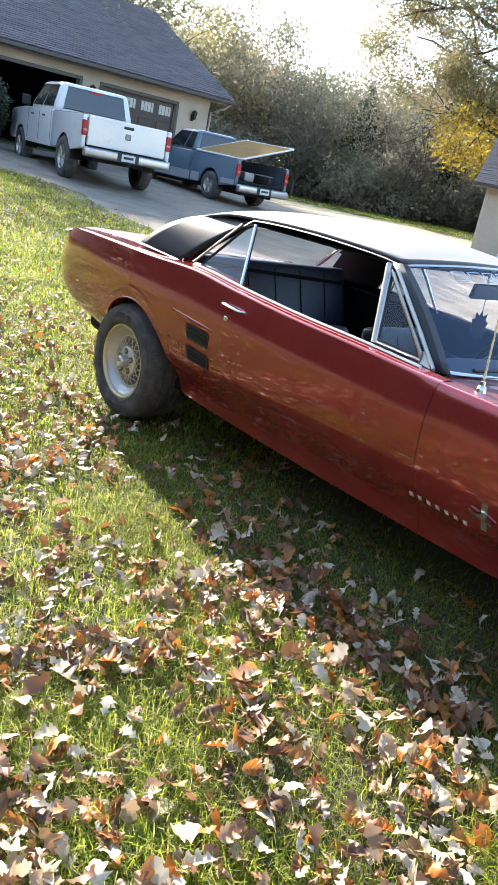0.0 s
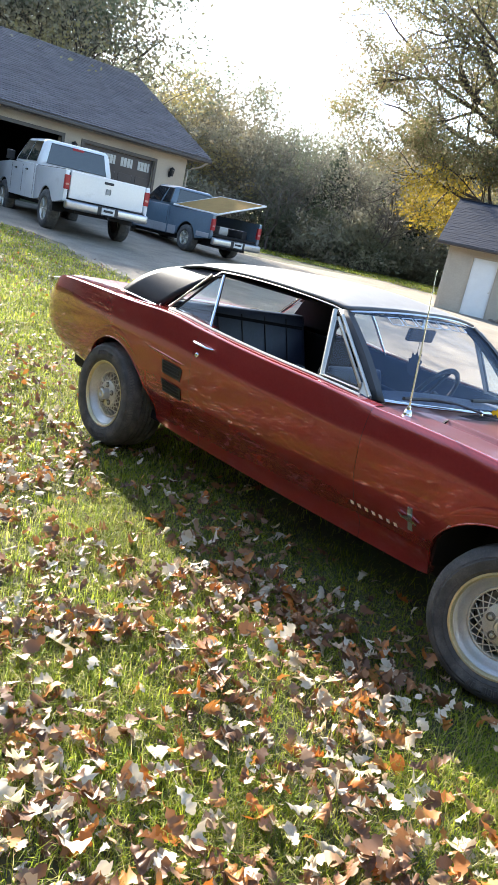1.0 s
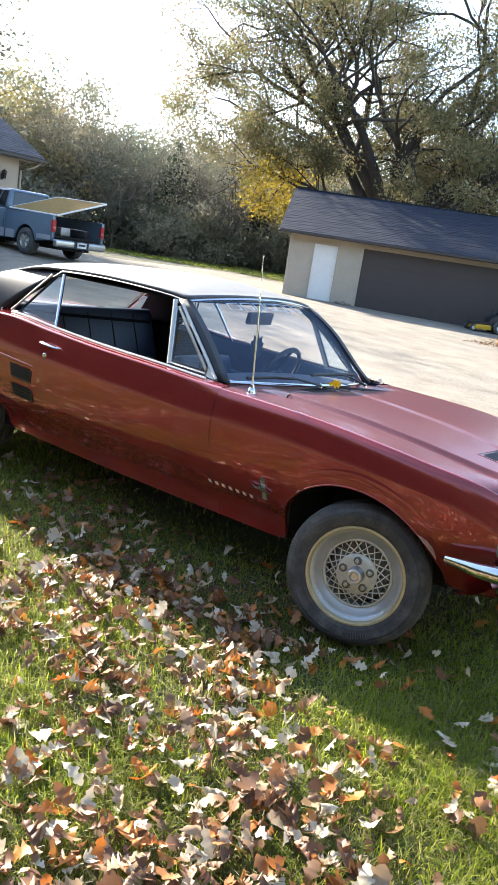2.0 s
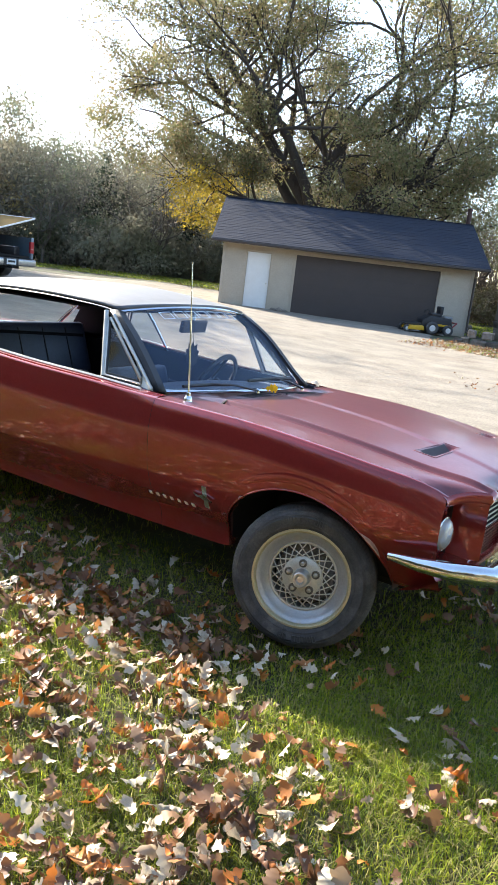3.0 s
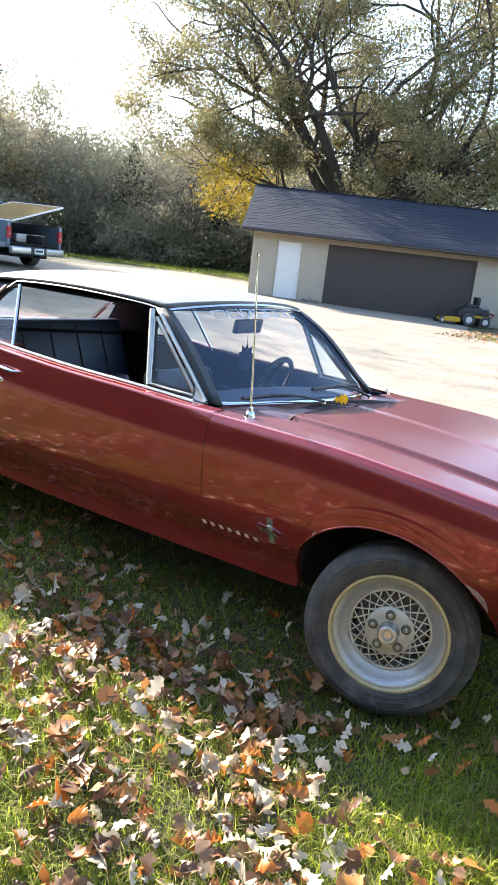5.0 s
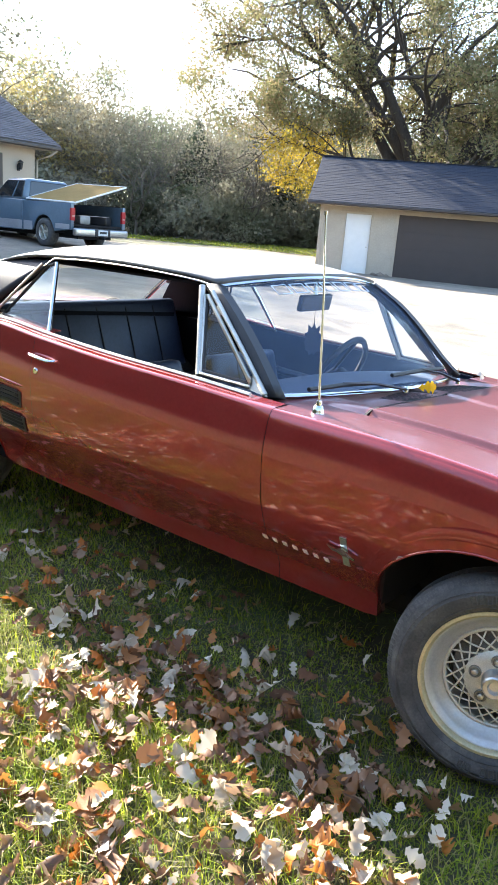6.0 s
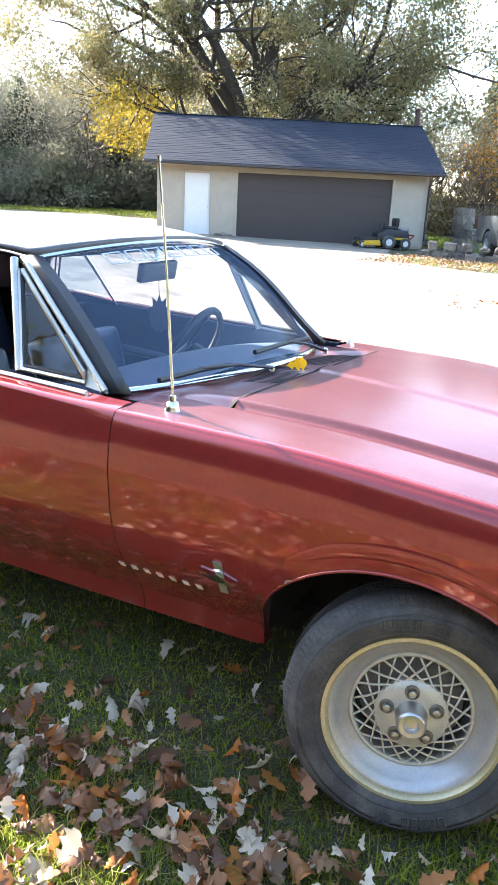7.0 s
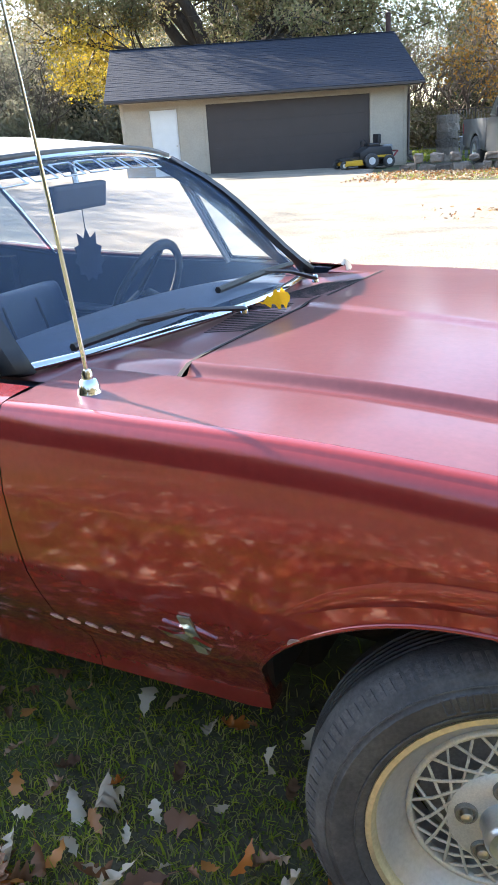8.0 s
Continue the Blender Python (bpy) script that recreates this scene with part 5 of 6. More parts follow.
        hl = boxed("headlight", (wb + fo - 0.04, wb + fo + 0.012, *sorted((s * (W - 0.04), s * (W - 0.38))), hood - 0.36, hood - 0.17), LENS, t, 0.02)
        boxed("turn_lens", (wb + fo - 0.03, wb + fo + 0.014, *sorted((s * (W - 0.03), s * (W - 0.12))), hood - 0.43, hood - 0.37), AMBER, hl, 0.01)
        m_ = boxed("wing_mirror", (-0.05, 0.05, -0.1, 0.1, 0, 0.22), TRIM, t, 0.03, pose(cab1 - 0.42, s * (W + 0.12), belt + 0.02), seg=2)
        xs_ = [cab0 + 0.06 + (cab1 - cab0 - 0.3) * k / (2 if n == 4 else 1) for k in range(3 if n == 4 else 2)]
        for k, x in enumerate(xs_):
            tube("door_gap", [(x, s * (W + 0.001), zb + 0.1), (x, s * (W + 0.001), belt - 0.05)], 0.005, DARK, t, 4)
            if k:
                boxed("door_handle", (x - (cab1 - cab0) / 5, x - (cab1 - cab0) / 5 + 0.16, *sorted((s * (W - 0.01), s * (W + 0.025))), belt - 0.17, belt - 0.13), TRIM, t, 0.01)
        if two_tone:
            boxed("lower_stripe", (cab0 + 0.02, wb - ar - 0.06, *sorted((s * (W - 0.01), s * (W + 0.006))), zb + 0.02, zb + 0.24), two_tone, t, 0.003)
            boxed("lower_stripe", (-ro + 0.06, -ar - 0.05, *sorted((s * (W - 0.01), s * (W + 0.006))), zb + 0.12, zb + 0.24), two_tone, t, 0.003)
            boxed("lower_stripe", (ar + 0.04, cab0 - 0.05, *sorted((s * (W - 0.01), s * (W + 0.006))), zb + 0.02, zb + 0.24), two_tone, t, 0.003)
        for x in (0, wb):
            road_wheel(t, x, W + 0.005, s, r, rim_r, 0.25, DULL)
            rows_ = [[(x + (ar - 0.01) * math.cos(q), s * y, r + (ar - 0.01) * math.sin(q)) for y in (W - 0.03, W - 0.32)] for q in np.linspace(0, math.pi, 14)]
            grid("wheel_well", rows_, DARK, t)
    boxed("underbody", (-ro + 0.15, wb + fo - 0.2, -W + 0.34, W - 0.34, gc, gc + 0.35), DARK, t)
    rb = boxed("rear_bumper", (-ro - 0.16, -ro - 0.02, -W + 0.02, W - 0.02, zb - 0.02, zb + 0.17), bumper, t, 0.05, seg=3, smooth=True)
    boxed("step_pad", (-ro - 0.14, -ro - 0.015, -W + 0.12, W - 0.12, zb + 0.168, zb + 0.182), TRIM, rb, 0.005)
    boxed("bumper_notch", (-ro - 0.168, -ro - 0.15, -0.24, 0.24, zb - 0.015, zb + 0.16), TRIM, rb, 0.006)
    tube("tow_bar", [(-ro - 0.05, 0, zb - 0.05), (-ro - 0.24, 0, zb - 0.05)], 0.035, DARK, rb, 8)
    plate = boxed("number_plate", (-ro - 0.178, -ro - 0.168, -0.15, 0.15, zb + 0.01, zb + 0.15), PLATE, t, label="plain pale number plate with a dark bar")
    boxed("plate_bar", (-ro - 0.181, -ro - 0.177, -0.11, 0.11, zb + 0.06, zb + 0.11), TRIM, plate)
    boxed("front_bumper", (wb + fo - 0.02, wb + fo + 0.12, -W + 0.02, W - 0.02, zb + 0.04, zb + 0.24), bumper, t, 0.04, seg=2)
    gr = boxed("grille", (wb + fo - 0.02, wb + fo + 0.01, -W + 0.4, W - 0.4, hood - 0.4, hood - 0.14), DARK, t)
    for k in range(3):
        boxed("grille_bar", (wb + fo + 0.008, wb + fo + 0.02, -W + 0.4, W - 0.4, hood - 0.37 + k * 0.09, hood - 0.345 + k * 0.09), CHROME, gr)
    return t


TRUCK_WHITE = mat("white_truck_paint", (0.72, 0.73, 0.74), rough=0.25, var=0.05, scale=2, coat=0.8, tint=(0.5, 0.48, 0.45), tint_amount=0.15, tint_scale=2)
TRUCK_BLUE = mat("blue_truck_paint", (0.085, 0.135, 0.18), rough=0.4, var=0.15, scale=2, coat=0.7, tint=(0.07, 0.11, 0.145), tint_amount=0.3, tint_scale=2)
TRUCK_SILVER = mat("silver_truck_paint", (0.13, 0.135, 0.145), rough=0.3, metal=0.4, var=0.1, scale=2, coat=0.8)
STRIPE = mat("silver_stripe", (0.35, 0.36, 0.38), rough=0.35, metal=0.3, var=0.15, scale=4)
wt = pickup("white crew-cab pickup truck parked nose-in before the open garage", (-12.5, 5.72, ground_z(-13.5, 6) - 0.03), 171.5, TRUCK_WHITE, 0.99, 3.57, 1.0, 1.2, 1.34, 1.36, 1.98, 1.29, 0.95, 3.15, 0.43, 0.26, 0.47, GREY_BUMPER, None, True, 4)
boxed("roof_lamp", (1.02, 1.06, -0.15, 0.15, 1.84, 1.90), TAIL, wt, 0.01)
bt = pickup("faded blue pickup truck with open bed parked nose-in by the house", (-13.08, 9.93, ground_z(-14, 10) - 0.02), 180, TRUCK_BLUE, 0.86, 3.1, 0.85, 1.1, 1.08, 1.1, 1.64, 1.06, 0.9, 2.55, 0.345, 0.2, 0.25, GREY_BUMPER, STRIPE, False, 2)
# raised tan cover over the blue truck's bed, hinged along the near rail
TAN = mat("tan_cover", (0.36, 0.23, 0.085), rough=0.95, var=0.15, scale=3, spec=0.1, translucent=0.25)
cover = part("bed_cover", box(bmesh.new(), -1.25, 0.75, -0.82, 0.82, 0.0, 0.012), TAN, bt, "raised tan bed cover with pale frame")
cover.matrix_local = pose(0.05, 0.02, 1.36, -17, -1, 0)
for a, b in (((-1.25, -0.82, 0), (0.75, -0.82, 0)), ((-1.25, 0.82, 0), (0.75, 0.82, 0)), ((-1.25, -0.82, 0), (-1.25, 0.82, 0)), ((0.75, -0.82, 0), (0.75, 0.82, 0)), ((-0.25, -0.82, -0.01), (-0.25, 0.82, -0.01))):
    tube("cover_frame", [a, b], 0.022, WHITE, cover, 6)
tube("cover_prop", [(0.4, -0.78, 1.08), (0.4, -0.76, 1.55)], 0.012, GREY_METAL, bt, 6)
for k, (x, y) in enumerate(((-0.6, 0.2), (-0.75, -0.35), (-0.4, -0.1))):
    bm = bmesh.new()
    box(bm, -0.22, 0.22, -0.16, 0.16, 0, 0.22, 0.05, pose(x, y, 0.6, 0, 0, 25 * k), 2)
    part("bed_load", bm, TRIM if k else GREY_METAL, bt, "dark clutter in the bed", smooth=True)
pickup("silver pickup truck parked on grass behind a low stone row", (-0.45, 21.9, ground_z(0, 21)), -63, TRUCK_SILVER, 1.0, 3.65, 0.95, 1.2, 1.2, 1.21, 1.76, 1.14, 0.95, 2.8, 0.38, 0.22, 0.28, GREY_BUMPER, None, True, 2)

# ---- trees ----
def leaf_mat(name, stops, translucent=0.45, rough=0.6, spec=0.5, single=False, patch=0.45, low=0.55, high=1.4, mixed=1.0, steps=False):
    """Leaves whose colour runs along the given stops, leaf by leaf."""
    m = bpy.data.materials.new(name)
    m.use_nodes = True
    n, l = m.node_tree.nodes, m.node_tree.links
    geo, ramp = n.new("ShaderNodeNewGeometry"), n.new("ShaderNodeValToRGB")
    el = ramp.color_ramp.elements
    if steps:
        ramp.color_ramp.interpolation = "CONSTANT"
    while len(el) < len(stops):
        el.new(0.5)
    for i, c in enumerate(stops):
        el[i].position, el[i].color = i / (len(stops) - (0 if steps else 1)), (*c, 1)
    if single:
        geo = n.new("ShaderNodeObjectInfo")
    tc, nz = n.new("ShaderNodeTexCoord"), n.new("ShaderNodeTexNoise")
    pick = geo.outputs["Random" if single else "Random Per Island"]
    if mixed < 1:
        hue, far, blend = n.new("ShaderNodeTexNoise"), n.new("ShaderNodeMapRange"), n.new("ShaderNodeMix")
        hue.inputs["Scale"].default_value, hue.inputs["Detail"].default_value = patch * 0.8, 2
        far.inputs["From Min"].default_value, far.inputs["From Max"].default_value = 0.33, 0.67
        l.new(tc.outputs["Object"], hue.inputs["Vector"])
        l.new(hue.outputs["Fac"], far.inputs["Value"])
        blend.inputs[0].default_value = mixed
        l.new(far.outputs[0], blend.inputs[2])
        l.new(pick, blend.inputs[3])
        pick = blend.outputs[0]
    l.new(pick, ramp.inputs[0])
    nz.inputs["Scale"].default_value, nz.inputs["Detail"].default_value = patch, 4
    l.new(tc.outputs["Object"], nz.inputs["Vector"])
    mr = n.new("ShaderNodeMapRange")
    mr.inputs["From Min"].default_value, mr.inputs["From Max"].default_value = 0.3, 0.7
    mr.inputs["To Min"].default_value, mr.inputs["To Max"].default_value = low, high
    l.new(nz.outputs["Fac"], mr.inputs["Value"])
    hsv = n.new("ShaderNodeHueSaturation")
    l.new(ramp.outputs[0], hsv.inputs["Color"])
    l.new(mr.outputs[0], hsv.inputs["Value"])
    b = n["Principled BSDF"]
    b.inputs["Roughness"].default_value = rough
    b.inputs["Specular IOR Level"].default_value = spec
    l.new(hsv.outputs[0], b.inputs["Base Color"])
    tr, mix = n.new("ShaderNodeBsdfTranslucent"), n.new("ShaderNodeMixShader")
    l.new(hsv.outputs[0], tr.inputs["Color"])
    mix.inputs[0].default_value = translucent
    l.new(b.outputs[0], mix.inputs[1])
    l.new(tr.outputs[0], mix.inputs[2])
    l.new(mix.outputs[0], n["Material Output"].inputs["Surface"])
    return m


BARK = mat("oak_bark", (0.06, 0.048, 0.04), rough=0.95, var=0.35, scale=3, fine=30, bump=0.8, bump_scale=14, stretch=(1, 1, 0.3))
GREY_BARK = mat("grey_bark", (0.16, 0.14, 0.12), rough=0.95, var=0.35, scale=3, fine=30)
OAK_LEAF = leaf_mat("oak_leaves", [(0.16, 0.16, 0.065), (0.21, 0.2, 0.085), (0.27, 0.2, 0.105), (0.17, 0.18, 0.075), (0.31, 0.22, 0.12)], 0.5)
YELLOW_LEAF = leaf_mat("yellow_leaves", [(0.34, 0.25, 0.03), (0.5, 0.36, 0.04), (0.24, 0.22, 0.04)])
ORANGE_LEAF = leaf_mat("orange_leaves", [(0.40, 0.22, 0.05), (0.48, 0.26, 0.06), (0.26, 0.2, 0.05), (0.42, 0.19, 0.035)], 0.55)
WOOD_LEAF = leaf_mat("wood_leaves", [(0.14, 0.185, 0.115), (0.19, 0.22, 0.135), (0.25, 0.24, 0.17), (0.30, 0.265, 0.19), (0.34, 0.285, 0.15), (0.40, 0.33, 0.12)], 0.34, spec=0.05, patch=0.16, low=0.55, mixed=0.18)
DARK_LEAF = leaf_mat("cedar_foliage", [(0.035, 0.055, 0.032), (0.055, 0.08, 0.045), (0.08, 0.095, 0.05)], 0.25)
DUSK_LEAF = leaf_mat("dusky_leaves", [(0.19, 0.15, 0.09), (0.26, 0.20, 0.13), (0.15, 0.145, 0.06), (0.23, 0.2, 0.09)], 0.45)
TWIG_BARK = mat("brown_twigs", (0.15, 0.12, 0.1), rough=0.95, var=0.3, scale=3)
BROWN_LEAF = leaf_mat("brown_thicket", [(0.13, 0.165, 0.105), (0.18, 0.2, 0.125), (0.24, 0.235, 0.17), (0.30, 0.275, 0.21), (0.27, 0.25, 0.19)], 0.32, spec=0.05, patch=0.2, low=0.55, mixed=0.2)


def skeleton_of(rng, base, height, limbs, spread, depth, r0, droop=0.0, trunk=0.25, aim=None, thin=0.72, taper=0.45, most=5, bushy=False):
    """Limbs as (points, radii), and the twig ends."""
    out, ends = [], []

    def grow(p, d, length, r, level):
        n = 5 if level < 2 else 4
        pts, rad = [p.copy()], [r]
        for i in range(n):
            d = (d + Vector(rng.normal(0, 0.20, 3)) + Vector((0, 0, 0.10 if level < 2 else 0.02 - droop * level * 0.04))).normalized()
            p = p + d * (length / n)
            pts.append(p.copy())
            rad.append(r * (1 - taper * (i + 1) / n))
        out.append((pts, rad))
        if level >= depth:
            ends.append(p)
            ends.append(pts[-2])
            if bushy:
                ends.append(pts[-3])
            return
        if bushy and level == depth - 1 and rng.uniform() < 0.3:
            ends.extend(pts[3:])
        kids = int(rng.integers(3, most))
        for k in range(kids):
            i = int(rng.integers(2, n + 1)) if k else n
            a = rng.normal(0, 1, 3)
            side = Vector(a).cross(d).normalized()
            dd = (d * (0.62 if k else 0.95) + side * (0.75 if k else 0.35)).normalized()
            grow(pts[i], dd, length * rng.uniform(0.6, 0.84), rad[i] * thin, level + 1)

    b = Vector(base)
    top = b + Vector((0, 0, height * trunk))
    out.append(([b - Vector((0, 0, 0.3)), b + Vector((0, 0, 0.3)), b.lerp(top, 0.6), top], [r0 * 1.5, r0 * 1.12, r0, r0 * 0.95]))
    for d, length, r in aim or ():
        grow(top - Vector((0, 0, 0.3)), Vector(d).normalized(), length, r0 * r, 0)
    for k in range(0 if aim else limbs):
        a = 2 * math.pi * (k + rng.uniform(-0.25, 0.25)) / limbs
        tilt = spread * (0.5 + 0.75 * (k % 2)) * rng.uniform(0.85, 1.15)
        d = Vector((math.cos(a) * math.sin(tilt), math.sin(a) * math.sin(tilt), math.cos(tilt)))
        grow(top - Vector((0, 0, 0.2)), d, height * rng.uniform(0.3, 0.42), r0 * rng.uniform(0.5, 0.68), 0)
    return out, ends


def wood_arrays(limbs, sides=6):
    vs, fs = [], []
    for pts, rad in limbs:
        v, f = tube_path(pts, rad, sides if rad[0] > 0.05 else 3)
        o = len(vs)
        vs += [tuple(p) for p in v]
        fs += [tuple(i + o for i in q) for q in f if len(q) == 4]
    return np.array(vs), np.array(fs)


def leaf_arrays(rng, centres, per, blob, size):
    """Folded little quads scattered round the twig ends."""
    c = np.repeat(np.array(centres), per, axis=0)
    n = len(c)
    p = c + rng.normal(0, 1, (n, 3)) * np.array([blob, blob, blob * 0.62])
    a, b = rng.normal(0, 1, (n, 3)), rng.normal(0, 1, (n, 3))
    a /= np.linalg.norm(a, axis=1)[:, None]
    b -= a * (a * b).sum(1)[:, None]
    b /= np.linalg.norm(b, axis=1)[:, None]
    s = size * rng.uniform(0.6, 1.4, (n, 1))
    v = np.stack([p - a * s, p + b * s * 0.55, p + a * s, p - b * s * 0.55], 1).reshape(-1, 3)
    return v, np.arange(4 * n).reshape(n, 4)


def big_mesh(name, v, f, material, parent=None, label="", smooth_it=False):
    """A large mesh of quads from arrays."""
    me = bpy.data.meshes.new(name)
    me.vertices.add(len(v))
    me.vertices.foreach_set("co", np.asarray(v, dtype=np.float32).ravel())
    k = f.shape[1]
    me.loops.add(f.size)
    me.loops.foreach_set("vertex_index", np.asarray(f, dtype=np.int32).ravel())
    me.polygons.add(len(f))
    me.polygons.foreach_set("loop_start", np.arange(0, f.size, k, dtype=np.int32))
    me.update(calc_edges=True)
    me.materials.append(material)
    if smooth_it:
        me.shade_smooth()
    ob = new(name, me)
    if parent:
        ob.parent = parent
    if label:
        ob["label"] = label
    return ob


def tree(name, label, at, height, seed, material, bark, limbs=4, spread=0.75, depth=3, r0=0.3, per=12, blob=0.5, size=0.12, droop=0.0, trunk=0.25, squash=1.0, extra=None, aim=None, keep=None, bare=0.0, **grow):
    rng = np.random.default_rng(seed)
    t = thing(name, label, "tree", at)
    wood, ends = skeleton_of(rng, (0, 0, 0), height, limbs, spread, depth, r0, droop, trunk, aim, **grow)
    v, f = wood_arrays(wood, 8)
    v[:, 2] *= squash
    big_mesh("trunk", v, f, bark, t, smooth_it=True)
    e = np.array([tuple(p) for p in ends])
    e[:, 2] *= squash
    if keep is not None:
        e = e[[keep(p) for p in e]]
    e = e[rng.uniform(0, 1, len(e)) >= bare]
    if extra is not None:
        low = extra(e)
        v, f = leaf_arrays(rng, e[~low], per, blob, size)
        big_mesh("crown", v, f, material, t)
        if low.any():
            v, f = leaf_arrays(rng, e[low], per, blob, size)
            big_mesh("low_foliage", v, f, YELLOW_LEAF, t, "bright yellow lower foliage")
    else:
        v, f = leaf_arrays(rng, e, per, blob, size)
        big_mesh("crown", v, f, material, t)
    return t


OAK_AT = (-13.85, 30.2, 0.2)
OAK_R, OAK_D = Vector((0.872, 0.49, 0)), Vector((-0.49, 0.872, 0))
OAK_LIMBS = [(OAK_R * a + OAK_D * c + Vector((0, 0, b)), length, r) for a, b, c, length, r in (
    (-1.0, 0.55, 0.1, 6.2, 0.5), (-0.62, 0.95, -0.25, 6.0, 0.48), (-0.25, 1.1, 0.2, 6.4, 0.55), (0.2, 1.1, -0.3, 5.8, 0.46),
    (0.6, 0.85, 0.1, 6.6, 0.62), (1.0, 0.5, -0.2, 6.8, 0.44), (-0.4, 0.6, 0.9, 5.0, 0.4), (0.4, 0.6, -0.9, 4.6, 0.36), (1.0, 0.3, 0.3, 6.0, 0.34), (-0.9, 0.1, -0.3, 4.2, 0.26), (1.0, -0.06, -0.5, 5.0, 0.26), (0.8, -0.05, 0.5, 5.0, 0.26))]
tree("oak_tree", "broad old oak with thinning olive-brown autumn leaves", OAK_AT, 15.0, 11, OAK_LEAF, BARK, depth=3, r0=0.62, per=118, blob=0.4, size=0.064, trunk=0.24, aim=OAK_LIMBS, thin=0.66, taper=0.38, most=6, bushy=True, bare=0.05,
     keep=lambda p: noise.noise(Vector(p) * 0.5) > -0.3 and (p[2] > 5.2 or p @ np.array(OAK_R) > -7), extra=lambda e: (e[:, 2] < 5.4) & (e @ np.array(OAK_R) < -2.0))


def woods(name, label, spots, protos, leaf_material, bark):
    """Far trees: varied prototypes set at many spots, one mesh for wood and one for leaves."""
    rng = np.random.default_rng(5)
    wv, wf, lv, lf = [], [], [], []
    ow = ol = 0
    for x, y, h, k in spots:
        (v1, f1), (v2, f2), h0 = protos[k % len(protos)]
        s = h / h0
        a = rng.uniform(0, 6.28)
        sx = s * rng.uniform(0.85, 1.2)
        R = np.array([[math.cos(a) * sx, -math.sin(a) * sx, 0], [math.sin(a) * sx, math.cos(a) * sx, 0], [0, 0, s]])
        o = np.array([x, y, ground_z(x, y) - 0.1])
        for v, f, av, af in ((v1, f1, wv, wf), (v2, f2, lv, lf)):
            base = ow if av is wv else ol
            av.append(v @ R.T + o)
            af.append(f + base)
        ow += len(v1)
        ol += len(v2)
    g = new(name)
    tagged(g, label, "woods", kind="stuff")
    big_mesh("trunks", np.concatenate(wv), np.concatenate(wf), bark, g)
    big_mesh("foliage", np.concatenate(lv), np.concatenate(lf), leaf_material, g)


def proto(seed, height, limbs, spread, depth, r0, per, blob, size, trunk):
    rng = np.random.default_rng(seed)
    wood, ends = skeleton_of(rng, (0, 0, 0), height, limbs, spread, depth, r0, 0, trunk)
    if per == 0:
        ends = ends[:40]
        per = 2
    return wood_arrays(wood, 4), leaf_arrays(rng, [tuple(p) for p in ends], per, blob, size), height


def cone_proto(seed, height, width, n, size):
    """A cedar: short boughs round one stem, in a ragged cone."""
    rng = np.random.default_rng(seed)
    v, f = tube_path([(0, 0, 0), (0, 0, height * 0.5), (0, 0, height)], [0.16, 0.09, 0.02], 4)
    z = rng.beta(1.1, 1.6, n) * height
    r = width * (1 - z / height) ** 0.75 * np.sqrt(rng.uniform(0.15, 1, n)) * (1 + 0.25 * np.sin(z * 4 + seed))
    a = rng.uniform(0, 6.283, n)
    c = np.stack([r * np.cos(a), r * np.sin(a), z + 0.3], 1)
    return (np.array([tuple(p) for p in v]), np.array([q for q in f if len(q) == 4])), leaf_arrays(rng, c, 3, 0.12, size), height


def ring(rng, n, d0, d1, a0, a1, h0, h1):
    """Spots in a belt of distances and bearings, the bearing counted from +y towards -x."""
    out = []
    for i in range(n):
        d, a = rng.uniform(d0, d1), radians(rng.uniform(a0, a1))
        out.append((3.5 - d * math.sin(a), -3 + d * math.cos(a), rng.uniform(h0, h1), int(rng.integers(0, 99))))
    return out


R = np.random.default_rng(21)
leafy = [proto(s, 10, 4, 0.55, 3, 0.16, 15, 0.5, 0.125, 0.2) for s in (31, 32, 33)]
airy = [proto(s, 10, 5, 0.5, 3, 0.16, 34, 0.42, 0.07, 0.2) for s in (35, 36, 37)]
bare = [proto(s, 10, 5, 0.5, 3, 0.14, 5, 0.5, 0.085, 0.15) for s in (41, 42, 43)]
twiggy = [proto(s, 10, 6, 0.45, 3, 0.13, 3, 0.4, 0.055, 0.12) for s in (44, 45, 46)]
cedar = [cone_proto(s, 8, 1.9, 1100, 0.15) for s in (51, 52)]
bush = [proto(s, 3.2, 6, 0.9, 2, 0.05, 18, 0.36, 0.105, 0.06) for s in (61, 62)]
far_leafy = [proto(s, 10, 5, 0.6, 2, 0.16, 26, 0.9, 0.22, 0.2) for s in (65, 66)]
far_bush = [proto(s, 3.2, 5, 0.9, 1, 0.05, 40, 0.6, 0.16, 0.06) for s in (67, 68)]
woods("woods", "mixed olive-brown autumn woodland beyond the lawn", ring(R, 46, 55, 74, 26, 68, 8.0, 11), leafy, WOOD_LEAF, GREY_BARK)
woods("bare_woods", "bare grey-brown trees and saplings at the wood's edge", ring(R, 44, 48, 64, 22, 68, 6.4, 10.0), bare, BROWN_LEAF, GREY_BARK)
woods("copse", "bare grey-brown trees and saplings behind the garage", ring(R, 56, 42, 62, -20, 24, 6, 10), twiggy, DUSK_LEAF, TWIG_BARK)
woods("cedars", "dark green cedars along the wood's edge", ring(R, 15, 51, 62, 30, 56, 3.6, 7.4) + ring(R, 5, 50, 60, 2, 14, 9, 12), cedar, DARK_LEAF, BARK)
woods("undergrowth", "dense brown and olive undergrowth along the wood's edge", ring(R, 74, 47, 56, 18, 66, 2.2, 4.4), bush, BROWN_LEAF, GREY_BARK)
